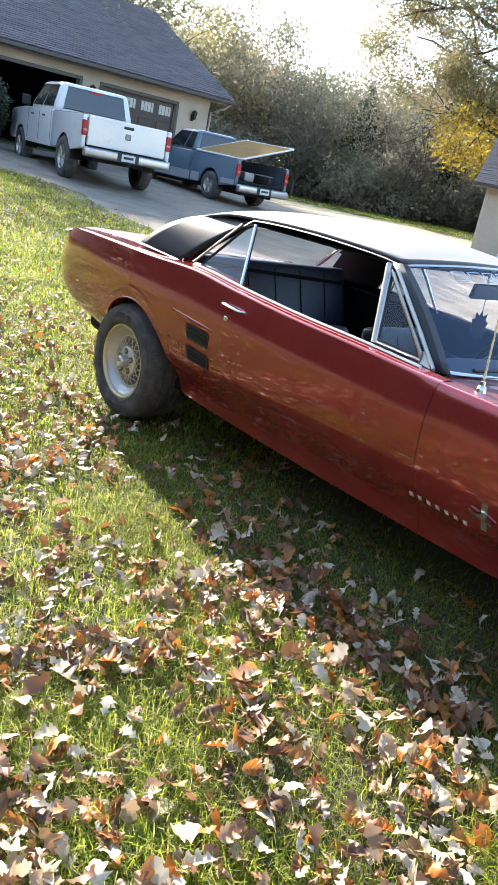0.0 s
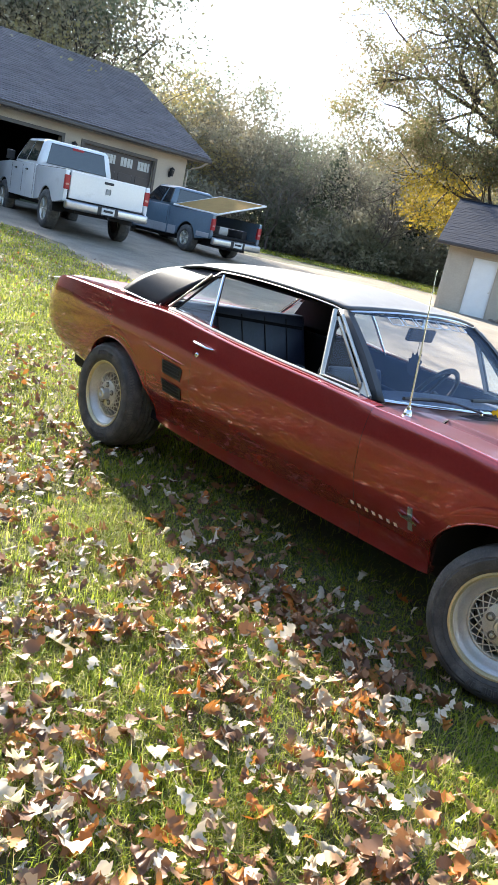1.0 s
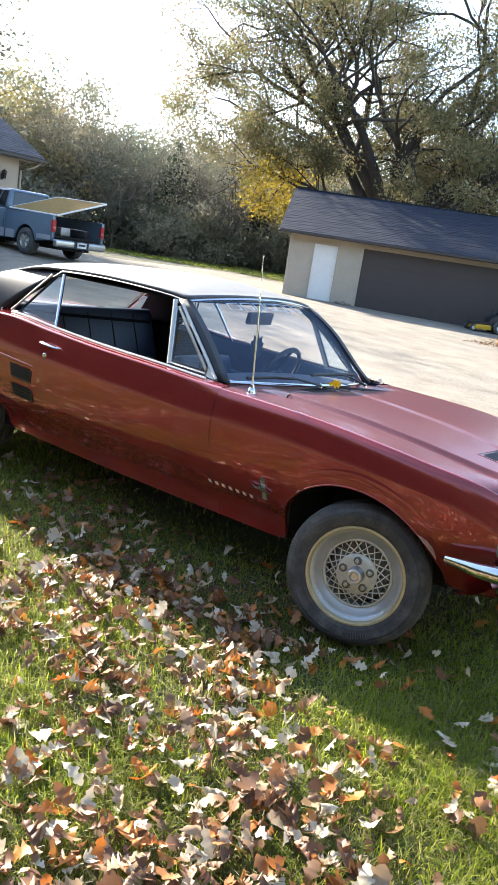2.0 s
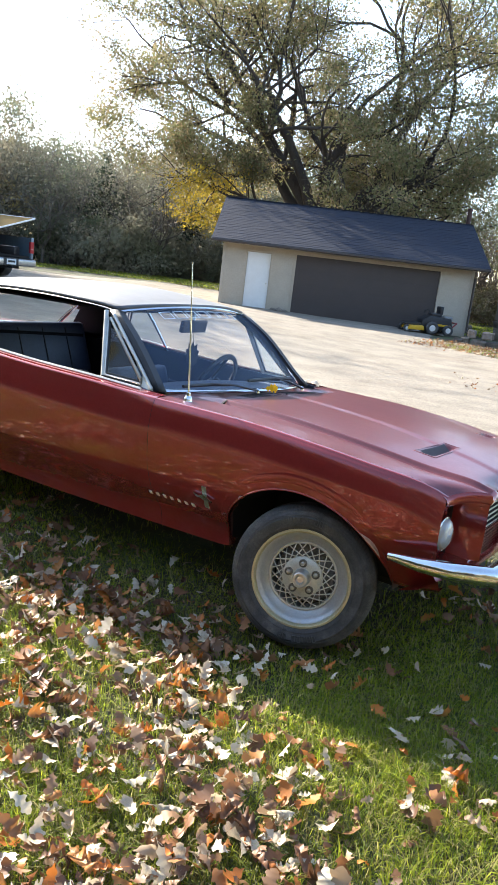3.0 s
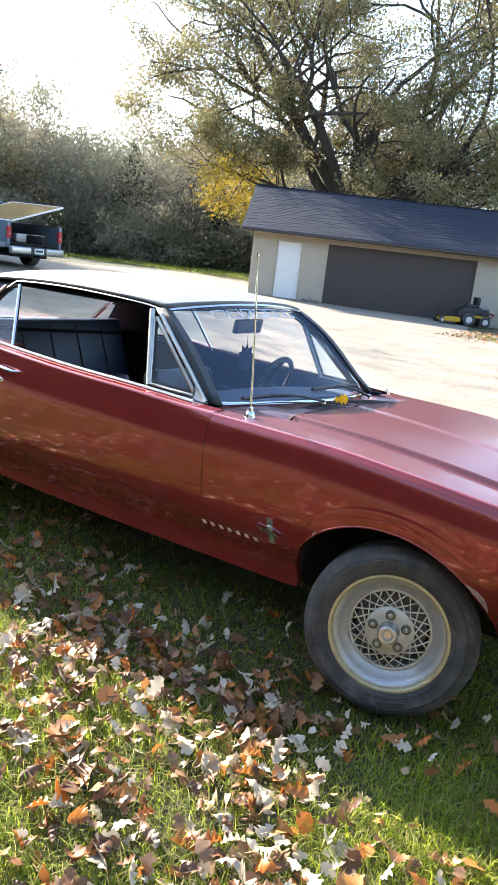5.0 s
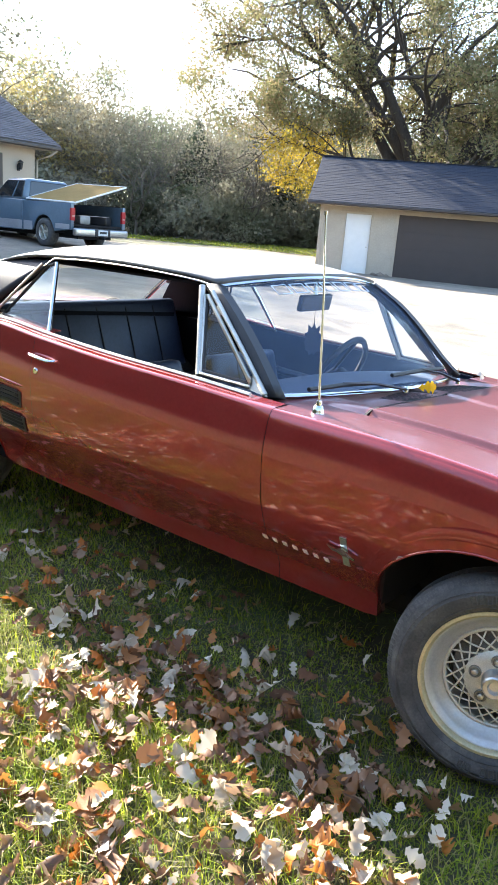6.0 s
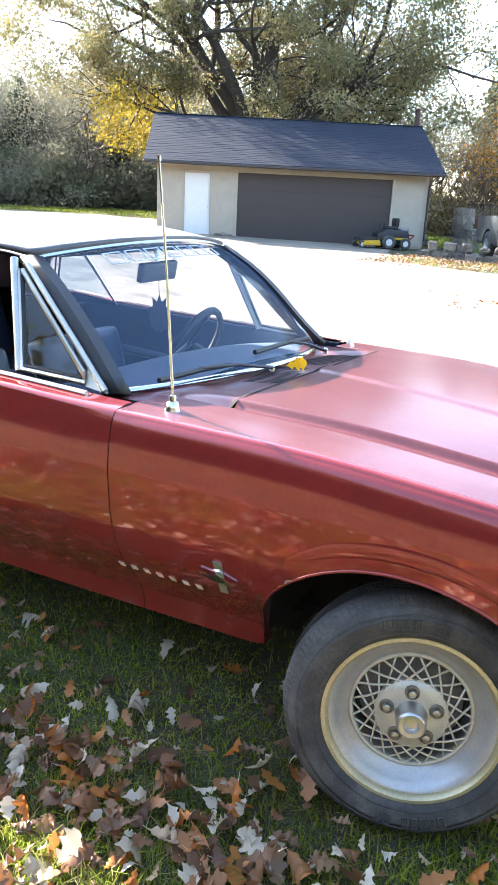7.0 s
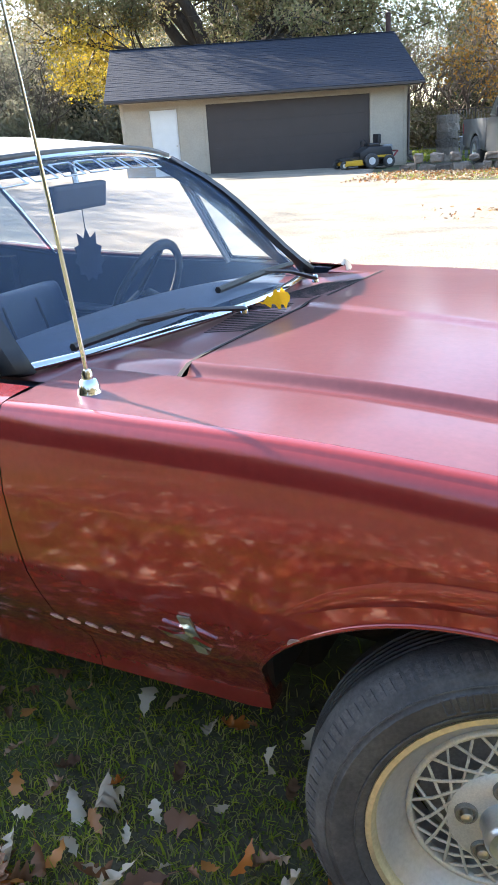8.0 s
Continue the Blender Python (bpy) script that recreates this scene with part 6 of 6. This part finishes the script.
woods("brush", "low tan brush behind the garage", ring(R, 40, 38, 50, -16, 20, 1.6, 3.0), bush, DUSK_LEAF, TWIG_BARK)
woods("tall_trees", "tall dark trees behind the house", [(-31.5, 14.2, 12, 0), (-32.5, 12.5, 13, 1), (-33, 10.5, 12.5, 2), (-34, 8.5, 11, 1), (-36, 12, 11, 0), (-38, 14, 12, 2)], airy, WOOD_LEAF, BARK)
# Unseen trees and thicket added behind the camera to block sky from the bodywork's reflections.
woods("field_trees", "unseen belt of trees added to darken reflections in the car", ring(R, 30, 15, 26, 118, 262, 9, 13) + ring(R, 20, 30, 50, 110, 300, 9, 12), far_leafy, WOOD_LEAF, GREY_BARK)
woods("field_thicket", "unseen thicket added to close bright gaps in the reflections", ring(R, 90, 17, 30, 105, 275, 4, 7), far_bush, WOOD_LEAF, GREY_BARK)
tree("maple_tree", "orange-leaved autumn tree beyond the parked truck", (1.6, 36, 0.1), 9.5, 71, ORANGE_LEAF, BARK, limbs=5, spread=0.6, depth=3, r0=0.2, per=34, blob=0.45, size=0.085, trunk=0.14)

# ---- round the shed: riding mower, stones, fence, trailer ----
MOWER_YELLOW = mat("yellow_plastic", (0.62, 0.36, 0.02), rough=0.4, var=0.12, scale=6)
BLACK_PLASTIC = mat("black_plastic", (0.02, 0.02, 0.022), rough=0.45, var=0.2, scale=8)
mp = SHED @ pose(4.5, -1.15, 0, 0, 0, 8)
mower = new("riding_mower")
mower.matrix_world = Matrix.Translation((mp.translation.x, mp.translation.y, ground_z(mp.translation.x, mp.translation.y) + 0.02)) @ mp.to_3x3().to_4x4() @ Matrix.Diagonal((0.85, 0.85, 0.85, 1))
tagged(mower, "yellow and black zero-turn riding mower parked before the garage", "mower")
slab("deck", [(-0.85, 0.12), (-0.8, 0.27), (-0.25, 0.3), (-0.2, 0.12)], -0.55, 0.5, MOWER_YELLOW, mower, 0.03)
slab("engine_body", [(-0.28, 0.25), (-0.28, 0.52), (0.05, 0.7), (0.85, 0.66), (0.97, 0.28)], -0.36, 0.36, BLACK_PLASTIC, mower, 0.04)
slab("front_frame", [(-0.95, 0.28), (-0.95, 0.34), (-0.3, 0.40), (0.1, 0.42), (0.1, 0.28)], -0.3, 0.3, BLACK_PLASTIC, mower, 0.02)
slab("side_stripe", [(0.1, 0.34), (0.1, 0.42), (0.85, 0.4), (0.85, 0.32)], -0.375, -0.36, MOWER_YELLOW, mower)
boxed("seat", (0.08, 0.5, -0.24, 0.24, 0.68, 0.8), BLACK_PLASTIC, mower, 0.04, seg=2, smooth=True)
boxed("seat_back", (0.40, 0.54, -0.24, 0.24, 0.76, 1.08), BLACK_PLASTIC, mower, 0.05, seg=2, smooth=True)
for s in (-1, 1):
    tube("lap_bar", [(0.0, s * 0.32, 0.45), (-0.02, s * 0.32, 0.85), (-0.02, s * 0.08, 0.9)], 0.016, BLACK_PLASTIC, mower, 8)
    for x, r, w, y in ((0.1, 0.24, 0.2, 0.56), (0.75, 0.2, 0.16, 0.5), (-0.85, 0.14, 0.12, 0.46)):
        v, f = revolve([(r * 0.5, 0.02), (r * 0.62, 0.0), (r * 0.9, 0.0), (r, 0.03), (r, w - 0.03), (r * 0.9, w), (r * 0.5, w)], n=24)
        wh = mesh("wheel", v, f, RUBBER, mower, True)
        wh.matrix_local = pose(x, s * y, r, 0, 0, 0 if s < 0 else 180)
        v, f = revolve([(0.0, 0.01), (r * 0.3, 0.012), (r * 0.56, 0.022)], n=18)
        mesh("hub", v, f, WHITE, wh, True)
boxed("engine", (0.6, 0.95, -0.25, 0.25, 0.56, 0.72), GREY_METAL, mower, 0.03)
tube("bag_frame", [(0.92, -0.3, 0.3), (1.1, -0.3, 0.5), (1.1, 0.3, 0.5), (0.92, 0.3, 0.3)], 0.03, mat("red_frame", (0.25, 0.03, 0.03), rough=0.5), mower, 8)

STONE = mat("rough_stone", (0.2, 0.165, 0.135), rough=0.95, var=0.3, scale=3, obj_random=0.7, bump=0.7, bump_scale=12)
row_ = thing("stone_row", "low row of rough grey-brown stone blocks on the grass", "stone wall", (-2.3, 19.2, ground_z(-2.3, 19.2)), 8)
rng = np.random.default_rng(8)
for k in range(17):
    bm = bmesh.new()
    w, d, h = rng.uniform(0.22, 0.42), rng.uniform(0.25, 0.35), rng.uniform(0.16, 0.26)
    box(bm, -w / 2, w / 2, -d / 2, d / 2, 0, h, 0.04, seg=1)
    for vtx in bm.verts:
        vtx.co += Vector(rng.normal(0, 0.015, 3))
    lv = k % 3 == 2
    s_ = part("stone", bm, STONE, row_)
    s_.location, s_.rotation_euler = (-0.4 + k * 0.16, rng.uniform(-0.05, 0.05), 0.2 if lv else -0.03), (0, 0, rng.uniform(-0.2, 0.2))
pil = thing("stone_pillar", "short rough grey stone pillar beside the garage", "pillar", (-2.65, 24.0, 0.1))
for k in range(6):
    bm = bmesh.new()
    bmesh.ops.create_cone(bm, cap_ends=True, segments=10, radius1=0.36, radius2=0.34, depth=0.24)
    for vtx in bm.verts:
        vtx.co += Vector(rng.normal(0, 0.02, 3))
    s_ = part("pillar_stone", bm, STONE, pil)
    s_.location, s_.rotation_euler = (rng.uniform(-0.02, 0.02), 0, 0.1 + k * 0.225), (0, 0, k)
for k, (a, b, r) in enumerate(((-0.62, -0.2, 0.1), (-0.4, -0.16, 0.13), (-0.2, -0.22, 0.09), (-0.52, -0.34, 0.07))):
    p_ = SHED @ Vector((a, b, 0))
    bm = bmesh.new()
    bmesh.ops.create_icosphere(bm, subdivisions=2, radius=r)
    for vtx in bm.verts:
        vtx.co += Vector(rng.normal(0, r * 0.09, 3))
        vtx.co.z *= 0.65
    rock = part("rock", bm, STONE, None, smooth=True, sharp=50)
    rock.location = (p_.x, p_.y, ground_z(p_.x, p_.y) + r * 0.4)
    tagged(rock, "small rough grey-brown rock at the foot of the garage wall", "rock", group="rocks by the garage")
fence = thing("wire_fence", "rusty wire fence panel with thin dark posts", "fence", (-2.9, 25.6, 0.1), -4)
for k in range(4):
    tube("post", [(k * 0.8, 0, -0.1), (k * 0.8, 0, 1.55)], 0.025, GUTTER, fence, 6)
for z in (0.1, 0.8, 1.5):
    tube("rail", [(0, 0, z), (2.4, 0, z)], 0.012, GUTTER, fence, 5)
for k in range(24):
    tube("wire", [(k * 0.1, 0.01, 0.05), (k * 0.1, 0.01, 1.5)], 0.004, GREY_METAL, fence, 4)
ramp = thing("trailer_ramp", "pale metal trailer ramp leaning behind the stones", "ramp", (-2.1, 24.9, 0.1), 6)
for z in (0.42, 0.54, 0.68):
    tube("ramp_rail", [(-0.5, 0, z), (0.6, 0, z)], 0.016, WHITE, ramp, 6)
for k in range(7):
    boxed("ramp_slat", (-0.48 + k * 0.16, -0.40 + k * 0.16, -0.02, 0.02, 0.0, 0.68), GREY_METAL, ramp)
log_pile = thing("log_pile", "weathered grey logs stacked beside the garage", "logs", (-4.9, 24.6, 0.1), 20)
for k in range(9):
    a = k * 0.16 - 0.6
    tube("log", [(-0.9 + 0.1 * (k % 3), a, 0.1 + 0.16 * (k % 2)), (0.9, a + 0.08, 0.12 + 0.16 * (k % 2))], 0.085, GREY_BARK, log_pile, 8)

# ---- shrub beside the drive ----
rng = np.random.default_rng(15)
shrub = thing("evergreen_shrub", "rounded dense dark green evergreen shrub beside the driveway", "shrub", (-17.2, 4.5, ground_z(-17.2, 4.5)))
n_ = 2600
u_ = rng.normal(0, 1, (n_, 3))
u_ /= np.linalg.norm(u_, axis=1)[:, None]
u_ *= rng.uniform(0.75, 1.02, (n_, 1)) * (1 + 0.08 * np.sin(u_[:, :1] * 7 + u_[:, 1:2] * 5))
v, f = leaf_arrays(rng, u_ * np.array([0.75, 0.75, 1.0]) + np.array([0, 0, 0.98]), 4, 0.04, 0.045)
big_mesh("foliage", v, f, DARK_LEAF, shrub)
tube("stem", [(0, 0, -0.1), (0.02, 0, 0.6), (0, 0.03, 1.3)], [0.06, 0.05, 0.02], BARK, shrub, 6)

# ---- ground cover ----
def blades(seed, n, x0, x1, y0, y1, h0, h1, w, keep=None, soft=0.9):
    """Bent grass blades: a tapering strip of two quads each."""
    rng = np.random.default_rng(seed)
    x, y = rng.uniform(x0, x1, n), rng.uniform(y0, y1, n)
    k = rng.uniform(0, 1, n) * min(soft, (x1 - x0) / 3) < np.minimum(np.minimum(x - x0, x1 - x), np.minimum(y - y0, y1 - y))
    x, y = x[k], y[k]
    if keep is not None:
        k = keep(x, y, rng)
        x, y = x[k], y[k]
    n = len(x)
    z = np.array([ground_z(a, b) + 0.012 * noise.noise((a * 0.7, b * 0.7, 0)) for a, b in zip(x, y)]) - 0.004
    p = np.stack([x, y, z], 1)
    h = rng.uniform(h0, h1, n)[:, None]
    a = rng.uniform(0, 6.283, n)
    d = np.stack([np.cos(a), np.sin(a), np.zeros(n)], 1)
    s = np.stack([-np.sin(a), np.cos(a), np.zeros(n)], 1) * (w * rng.uniform(0.6, 1.4, n)[:, None])
    lean = rng.uniform(0.2, 1.5, n)[:, None]
    mid = p + d * h * lean * 0.3 + np.array([0, 0, 1]) * h * 0.6
    tip = p + d * h * lean + np.array([0, 0, 1]) * h * (1.05 - 0.45 * lean)
    v = np.stack([p - s, p + s, mid + s * 0.8, mid - s * 0.8, tip + s * 0.12, tip - s * 0.12], 1).reshape(-1, 3)
    o = (np.arange(n) * 6)[:, None]
    f = np.concatenate([o + np.array([0, 1, 2, 3]), o + np.array([3, 2, 4, 5])], 1).reshape(-1, 4)
    return v, f


GRASS = leaf_mat("grass_blades", [(0.11, 0.175, 0.032), (0.26, 0.335, 0.03), (0.44, 0.475, 0.042), (0.15, 0.225, 0.032), (0.47, 0.42, 0.16), (0.25, 0.23, 0.1)], 0.6, 0.6, 0.2, patch=1.3, low=0.6, high=1.35)


def on_lawn(x, y, rng):
    lim = np.interp(x, [-19, -14, -11.5, -9, -6.5, -4, -1, 3, 8], [1.5, 2.4, 3.9, 4.0, 3.6, 2.6, 1.9, 1.6, 1.5])
    return y < lim + 0.15


def near_keep(x, y, rng):
    wheels = ((x + 0.01) ** 2 + (abs(y) - 0.77) ** 2 * 4 < 0.05) | ((x - 2.76) ** 2 + (abs(y) - 0.72) ** 2 * 4 < 0.03)
    patch = np.array([noise.noise((a * 1.6, b * 1.6, 4)) for a, b in zip(x, y)])
    under = (abs(y) < 0.75) & (x > -0.9) & (x < 3.2)
    return ~wheels & (rng.uniform(0, 1, len(x)) < np.where(under, 0.25, np.maximum(0.38, 0.6 + 0.9 * patch) * np.where((y > -1.3) & (x < 3.0), 0.55, 1.0)))


lawn_parts = [blades(1, 60000, -0.6, 5.6, -3.8, 0.8, 0.02, 0.07, 0.002, near_keep),
              blades(12, 120000, 0.5, 4.0, -2.9, -0.9, 0.015, 0.085, 0.0013, near_keep, 0.4),
              blades(2, 50000, -3.9, 0.9, -4.2, 1.5, 0.025, 0.075, 0.0028, near_keep),
              blades(9, 60000, 0.2, 4.2, -1.4, -0.3, 0.008, 0.03, 0.0017, soft=0.3),
              blades(13, 42000, 2.8, 4.7, -1.7, 0.5, 0.015, 0.05, 0.0019, soft=0.3),
              blades(15, 80000, -3.6, 0.9, -2.8, 0.5, 0.015, 0.055, 0.0026, soft=0.5),
              blades(16, 40000, -6.5, -2.6, -3.2, 1.5, 0.02, 0.06, 0.004, on_lawn, 0.6),
              blades(10, 14000, -5, 11, -9.5, -3.0, 0.03, 0.07, 0.009, soft=2.5),
              blades(11, 9000, 4.6, 11, -4.0, 1.8, 0.03, 0.07, 0.006, on_lawn),
              blades(3, 90000, -13.5, -2.3, -5.4, 4.0, 0.03, 0.075, 0.0065, on_lawn),
              blades(4, 22000, -20, -12, -6.0, 2.6, 0.03, 0.08, 0.011, on_lawn),
              blades(7, 4500, -3.4, 3.2, 15.6, 19.0, 0.03, 0.07, 0.008),
              blades(14, 20000, -7.0, 6.0, 23.4, 33.5, 0.05, 0.11, 0.014),
              blades(8, 36000, -38, -6, 20, 37, 0.05, 0.1, 0.018, lambda x, y, rng: y > np.interp(x, [-30, -19, -15, -13, -9, -5], [21, 25.5, 26.5, 26.8, 25.5, 22.8]) + 0.2),
              blades(6, 9000, -1.0, 5.5, 0.4, 1.9, 0.03, 0.07, 0.003, on_lawn)]
v, f, o = [], [], 0
for a, b in lawn_parts:
    v.append(a)
    f.append(b + o)
    o += len(a)
grass = big_mesh("grass", np.concatenate(v), np.concatenate(f), GRASS)
tagged(grass, "short green grass with dry blades", "grass", kind="stuff")

LEAF_TONES = [(0.34, 0.15, 0.055), (0.2, 0.09, 0.04), (0.56, 0.48, 0.35), (0.28, 0.165, 0.09), (0.13, 0.065, 0.034), (0.62, 0.54, 0.41), (0.48, 0.15, 0.022), (0.24, 0.11, 0.048), (0.50, 0.41, 0.29), (0.16, 0.08, 0.04), (0.40, 0.28, 0.17), (0.58, 0.50, 0.37), (0.22, 0.12, 0.06), (0.46, 0.19, 0.045)]
LITTER = leaf_mat("fallen_leaves", LEAF_TONES, 0.25, 0.5, low=0.7, high=1.2, steps=True)


def oak_outline():
    """Half outline of a lobed leaf, as (along, out)."""
    return [(0.0, 0.012), (0.10, 0.05), (0.17, 0.16), (0.26, 0.21), (0.31, 0.13), (0.40, 0.17), (0.48, 0.32), (0.57, 0.35), (0.60, 0.20), (0.68, 0.20), (0.75, 0.31), (0.83, 0.28), (0.86, 0.17), (0.94, 0.14), (1.0, 0.0)]


def leaf_shape(seed, plain=False):
    """Verts and quads of one curled oak leaf, 1 long, with a stalk; plain: with few lobes, for leaves far off."""
    rng = np.random.default_rng(seed)
    half = [(0.0, 0.02), (0.25, 0.21), (0.36, 0.14), (0.55, 0.34), (0.66, 0.2), (0.8, 0.29), (1.0, 0.0)] if plain else oak_outline()
    c1, c2, tw = rng.uniform(-1.4, 2.2), rng.uniform(-1.2, 2.8), rng.uniform(-1.1, 1.1)
    vs, fs = [], []

    def bend(a, b):
        z = c1 * 0.35 * (a - 0.5) ** 2 * 2 + c2 * b * b * 1.6 + tw * (a - 0.4) * b * 0.9 + 0.03 * math.sin(9 * a + seed) * abs(b) * 4
        return (a - 0.5, b * (1 - 0.25 * min(1.5, abs(c2)) * abs(b) * 2), z)
    sc = rng.uniform(0.75, 1.25, 2)
    for a, b in half:
        j = rng.uniform(0.8, 1.2)
        vs += [bend(a, -b * sc[0] * j), bend(a, 0), bend(a, b * sc[1] * j)]
    for i in range(len(half) - 1):
        k = i * 3
        fs += [(k, k + 1, k + 4, k + 3), (k + 1, k + 2, k + 5, k + 4)]
    k = len(vs)
    vs += [(-0.5, -0.012, 0.0), (-0.5, 0.012, 0.0), (-0.72, 0.03, 0.03), (-0.72, 0.012, 0.03)]
    fs.append((k, k + 1, k + 2, k + 3))
    v = np.array(vs)
    v[:, 2] -= np.percentile(v[:, 2], 25)
    return v, np.array(fs)


SHAPES = [leaf_shape(s) for s in range(20)]
FAR_SHAPES = [leaf_shape(s, True) for s in range(20)]


def scatter(seed, n, x0, x1, y0, y1, clump=1.0, soft=0.8):
    rng = np.random.default_rng(seed)
    out = []
    while len(out) < n:
        x, y = rng.uniform(x0, x1), rng.uniform(y0, y1)
        d = noise.noise((x * 1.1, y * 1.1, 7)) + 0.5 * noise.noise((x * 2.7, y * 2.7, 2))
        if rng.uniform() > 0.40 + 0.8 * clump * d or rng.uniform() * soft > min(x - x0, x1 - x, y - y0, y1 - y):
            continue
        if abs(y) < 0.6 and -0.8 < x < 3.1 and rng.uniform() < 0.45:
            continue
        if seed == 1 and rng.uniform() < 0.6 * smooth(2.2, 3.8, x):
            continue
        if seed == 1 and x < 1.1 and rng.uniform() < 0.6:
            continue
        k = int(rng.integers(0, len(SHAPES)))
        s = rng.uniform(0.034, 0.092) * (0.8 if seed == 3 else 1.0)
        tilt = rng.normal(0, 0.5, 2)
        flip = math.pi if rng.uniform() < 0.4 else 0
        m = (Matrix.Translation((x, y, ground_z(x, y) + rng.uniform(0.025, 0.06) + 0.02 * max(0.0, d))) @ Euler((tilt[0] + flip, tilt[1], rng.uniform(0, 6.28))).to_matrix().to_4x4() @ Matrix.Diagonal((s, s * rng.uniform(0.8, 1.15), s * 0.8, 1)))
        out.append((k, m))
    return out


litter = scatter(1, 4000, 0.0, 5.6, -3.7, -0.95, 1.1) + scatter(11, 440, 0.2, 5.2, -1.4, -0.5, 0.8, 0.2) + scatter(15, 290, 1.6, 2.85, -1.6, -0.9, 0.4, 0.25) + scatter(16, 620, -3.6, 1.2, -2.9, 0.3, 0.6) + scatter(2, 1000, -2.9, 1.2, -3.9, 0.9) + scatter(3, 1700, -12.5, -1.2, -5.5, 3.9, 0.6) + scatter(8, 760, 2.4, 5.8, -1.0, 1.8) + scatter(12, 2600, -3.4, 2.8, 15.2, 18.9, 0.5) + scatter(14, 90, -0.2, 2.2, 8.6, 10.6, 1.3) + scatter(9, 3000, -5, 9.0, -9.0, -2.8, 0.8, 2.5) + scatter(13, 900, 4.0, 11.0, -4.5, 1.6, 0.8, 2.5)
picked = [q for q in litter if 1.2 < q[1].translation.x < 3.4 and -2.3 < q[1].translation.y < -1.0][:300]
chosen = {id(q) for q in picked}
v, f, o = [], [], 0
for q in litter:
    if id(q) in chosen:
        continue
    near_by = -0.6 < q[1].translation.x < 4.6 and -3.4 < q[1].translation.y < 0
    sv, sf = (SHAPES if near_by else FAR_SHAPES)[q[0]]
    M = np.array(q[1])
    v.append(sv @ M[:3, :3].T + M[:3, 3])
    f.append(sf + o)
    o += len(sv)
rest = big_mesh("leaf_litter", np.concatenate(v), np.concatenate(f), LITTER)
tagged(rest, "scattered curled brown and tan fallen oak leaves on grass", "fallen leaves", kind="stuff")

PICK_LEAF = leaf_mat("fallen_leaf", LEAF_TONES, 0.25, 0.5, single=True, patch=30, low=0.8, high=1.15, steps=True)
shared = []
for sv, sf in SHAPES:
    me = bpy.data.meshes.new("fallen_leaf")
    me.from_pydata([tuple(p) for p in sv], [], [tuple(int(i) for i in q) for q in sf])
    me.materials.append(PICK_LEAF)
    me.shade_smooth()
    shared.append(me)
for k, m in picked:
    ob = new("fallen_leaf", shared[k])
    ob.parent = ground
    ob.matrix_local = m

# ---- loose leaves on the car ----
sv, sf = leaf_shape(3)
for name, label, at, turn, s, m_ in (("yellow_leaf", "bright yellow curled leaf lying on the car's cowl", (2.165, -0.2, 0.915), (68, -10, 35), 0.066, YELLOW),
                                     ("dry_leaf", "small pale dry leaf on the car's cowl", (2.13, 0.33, 0.9), (15, 10, 20), 0.06, mat("pale_dry_leaf", (0.6, 0.52, 0.42), rough=0.6, var=0.2, scale=30, translucent=0.2))):
    ob = mesh(name, sv, [tuple(int(i) for i in q) for q in sf], m_, None, True)
    ob.matrix_world = pose(*at, *turn) @ Matrix.Diagonal((s, s * 1.1, s * 1.4, 1))
    tagged(ob, label, "leaf")
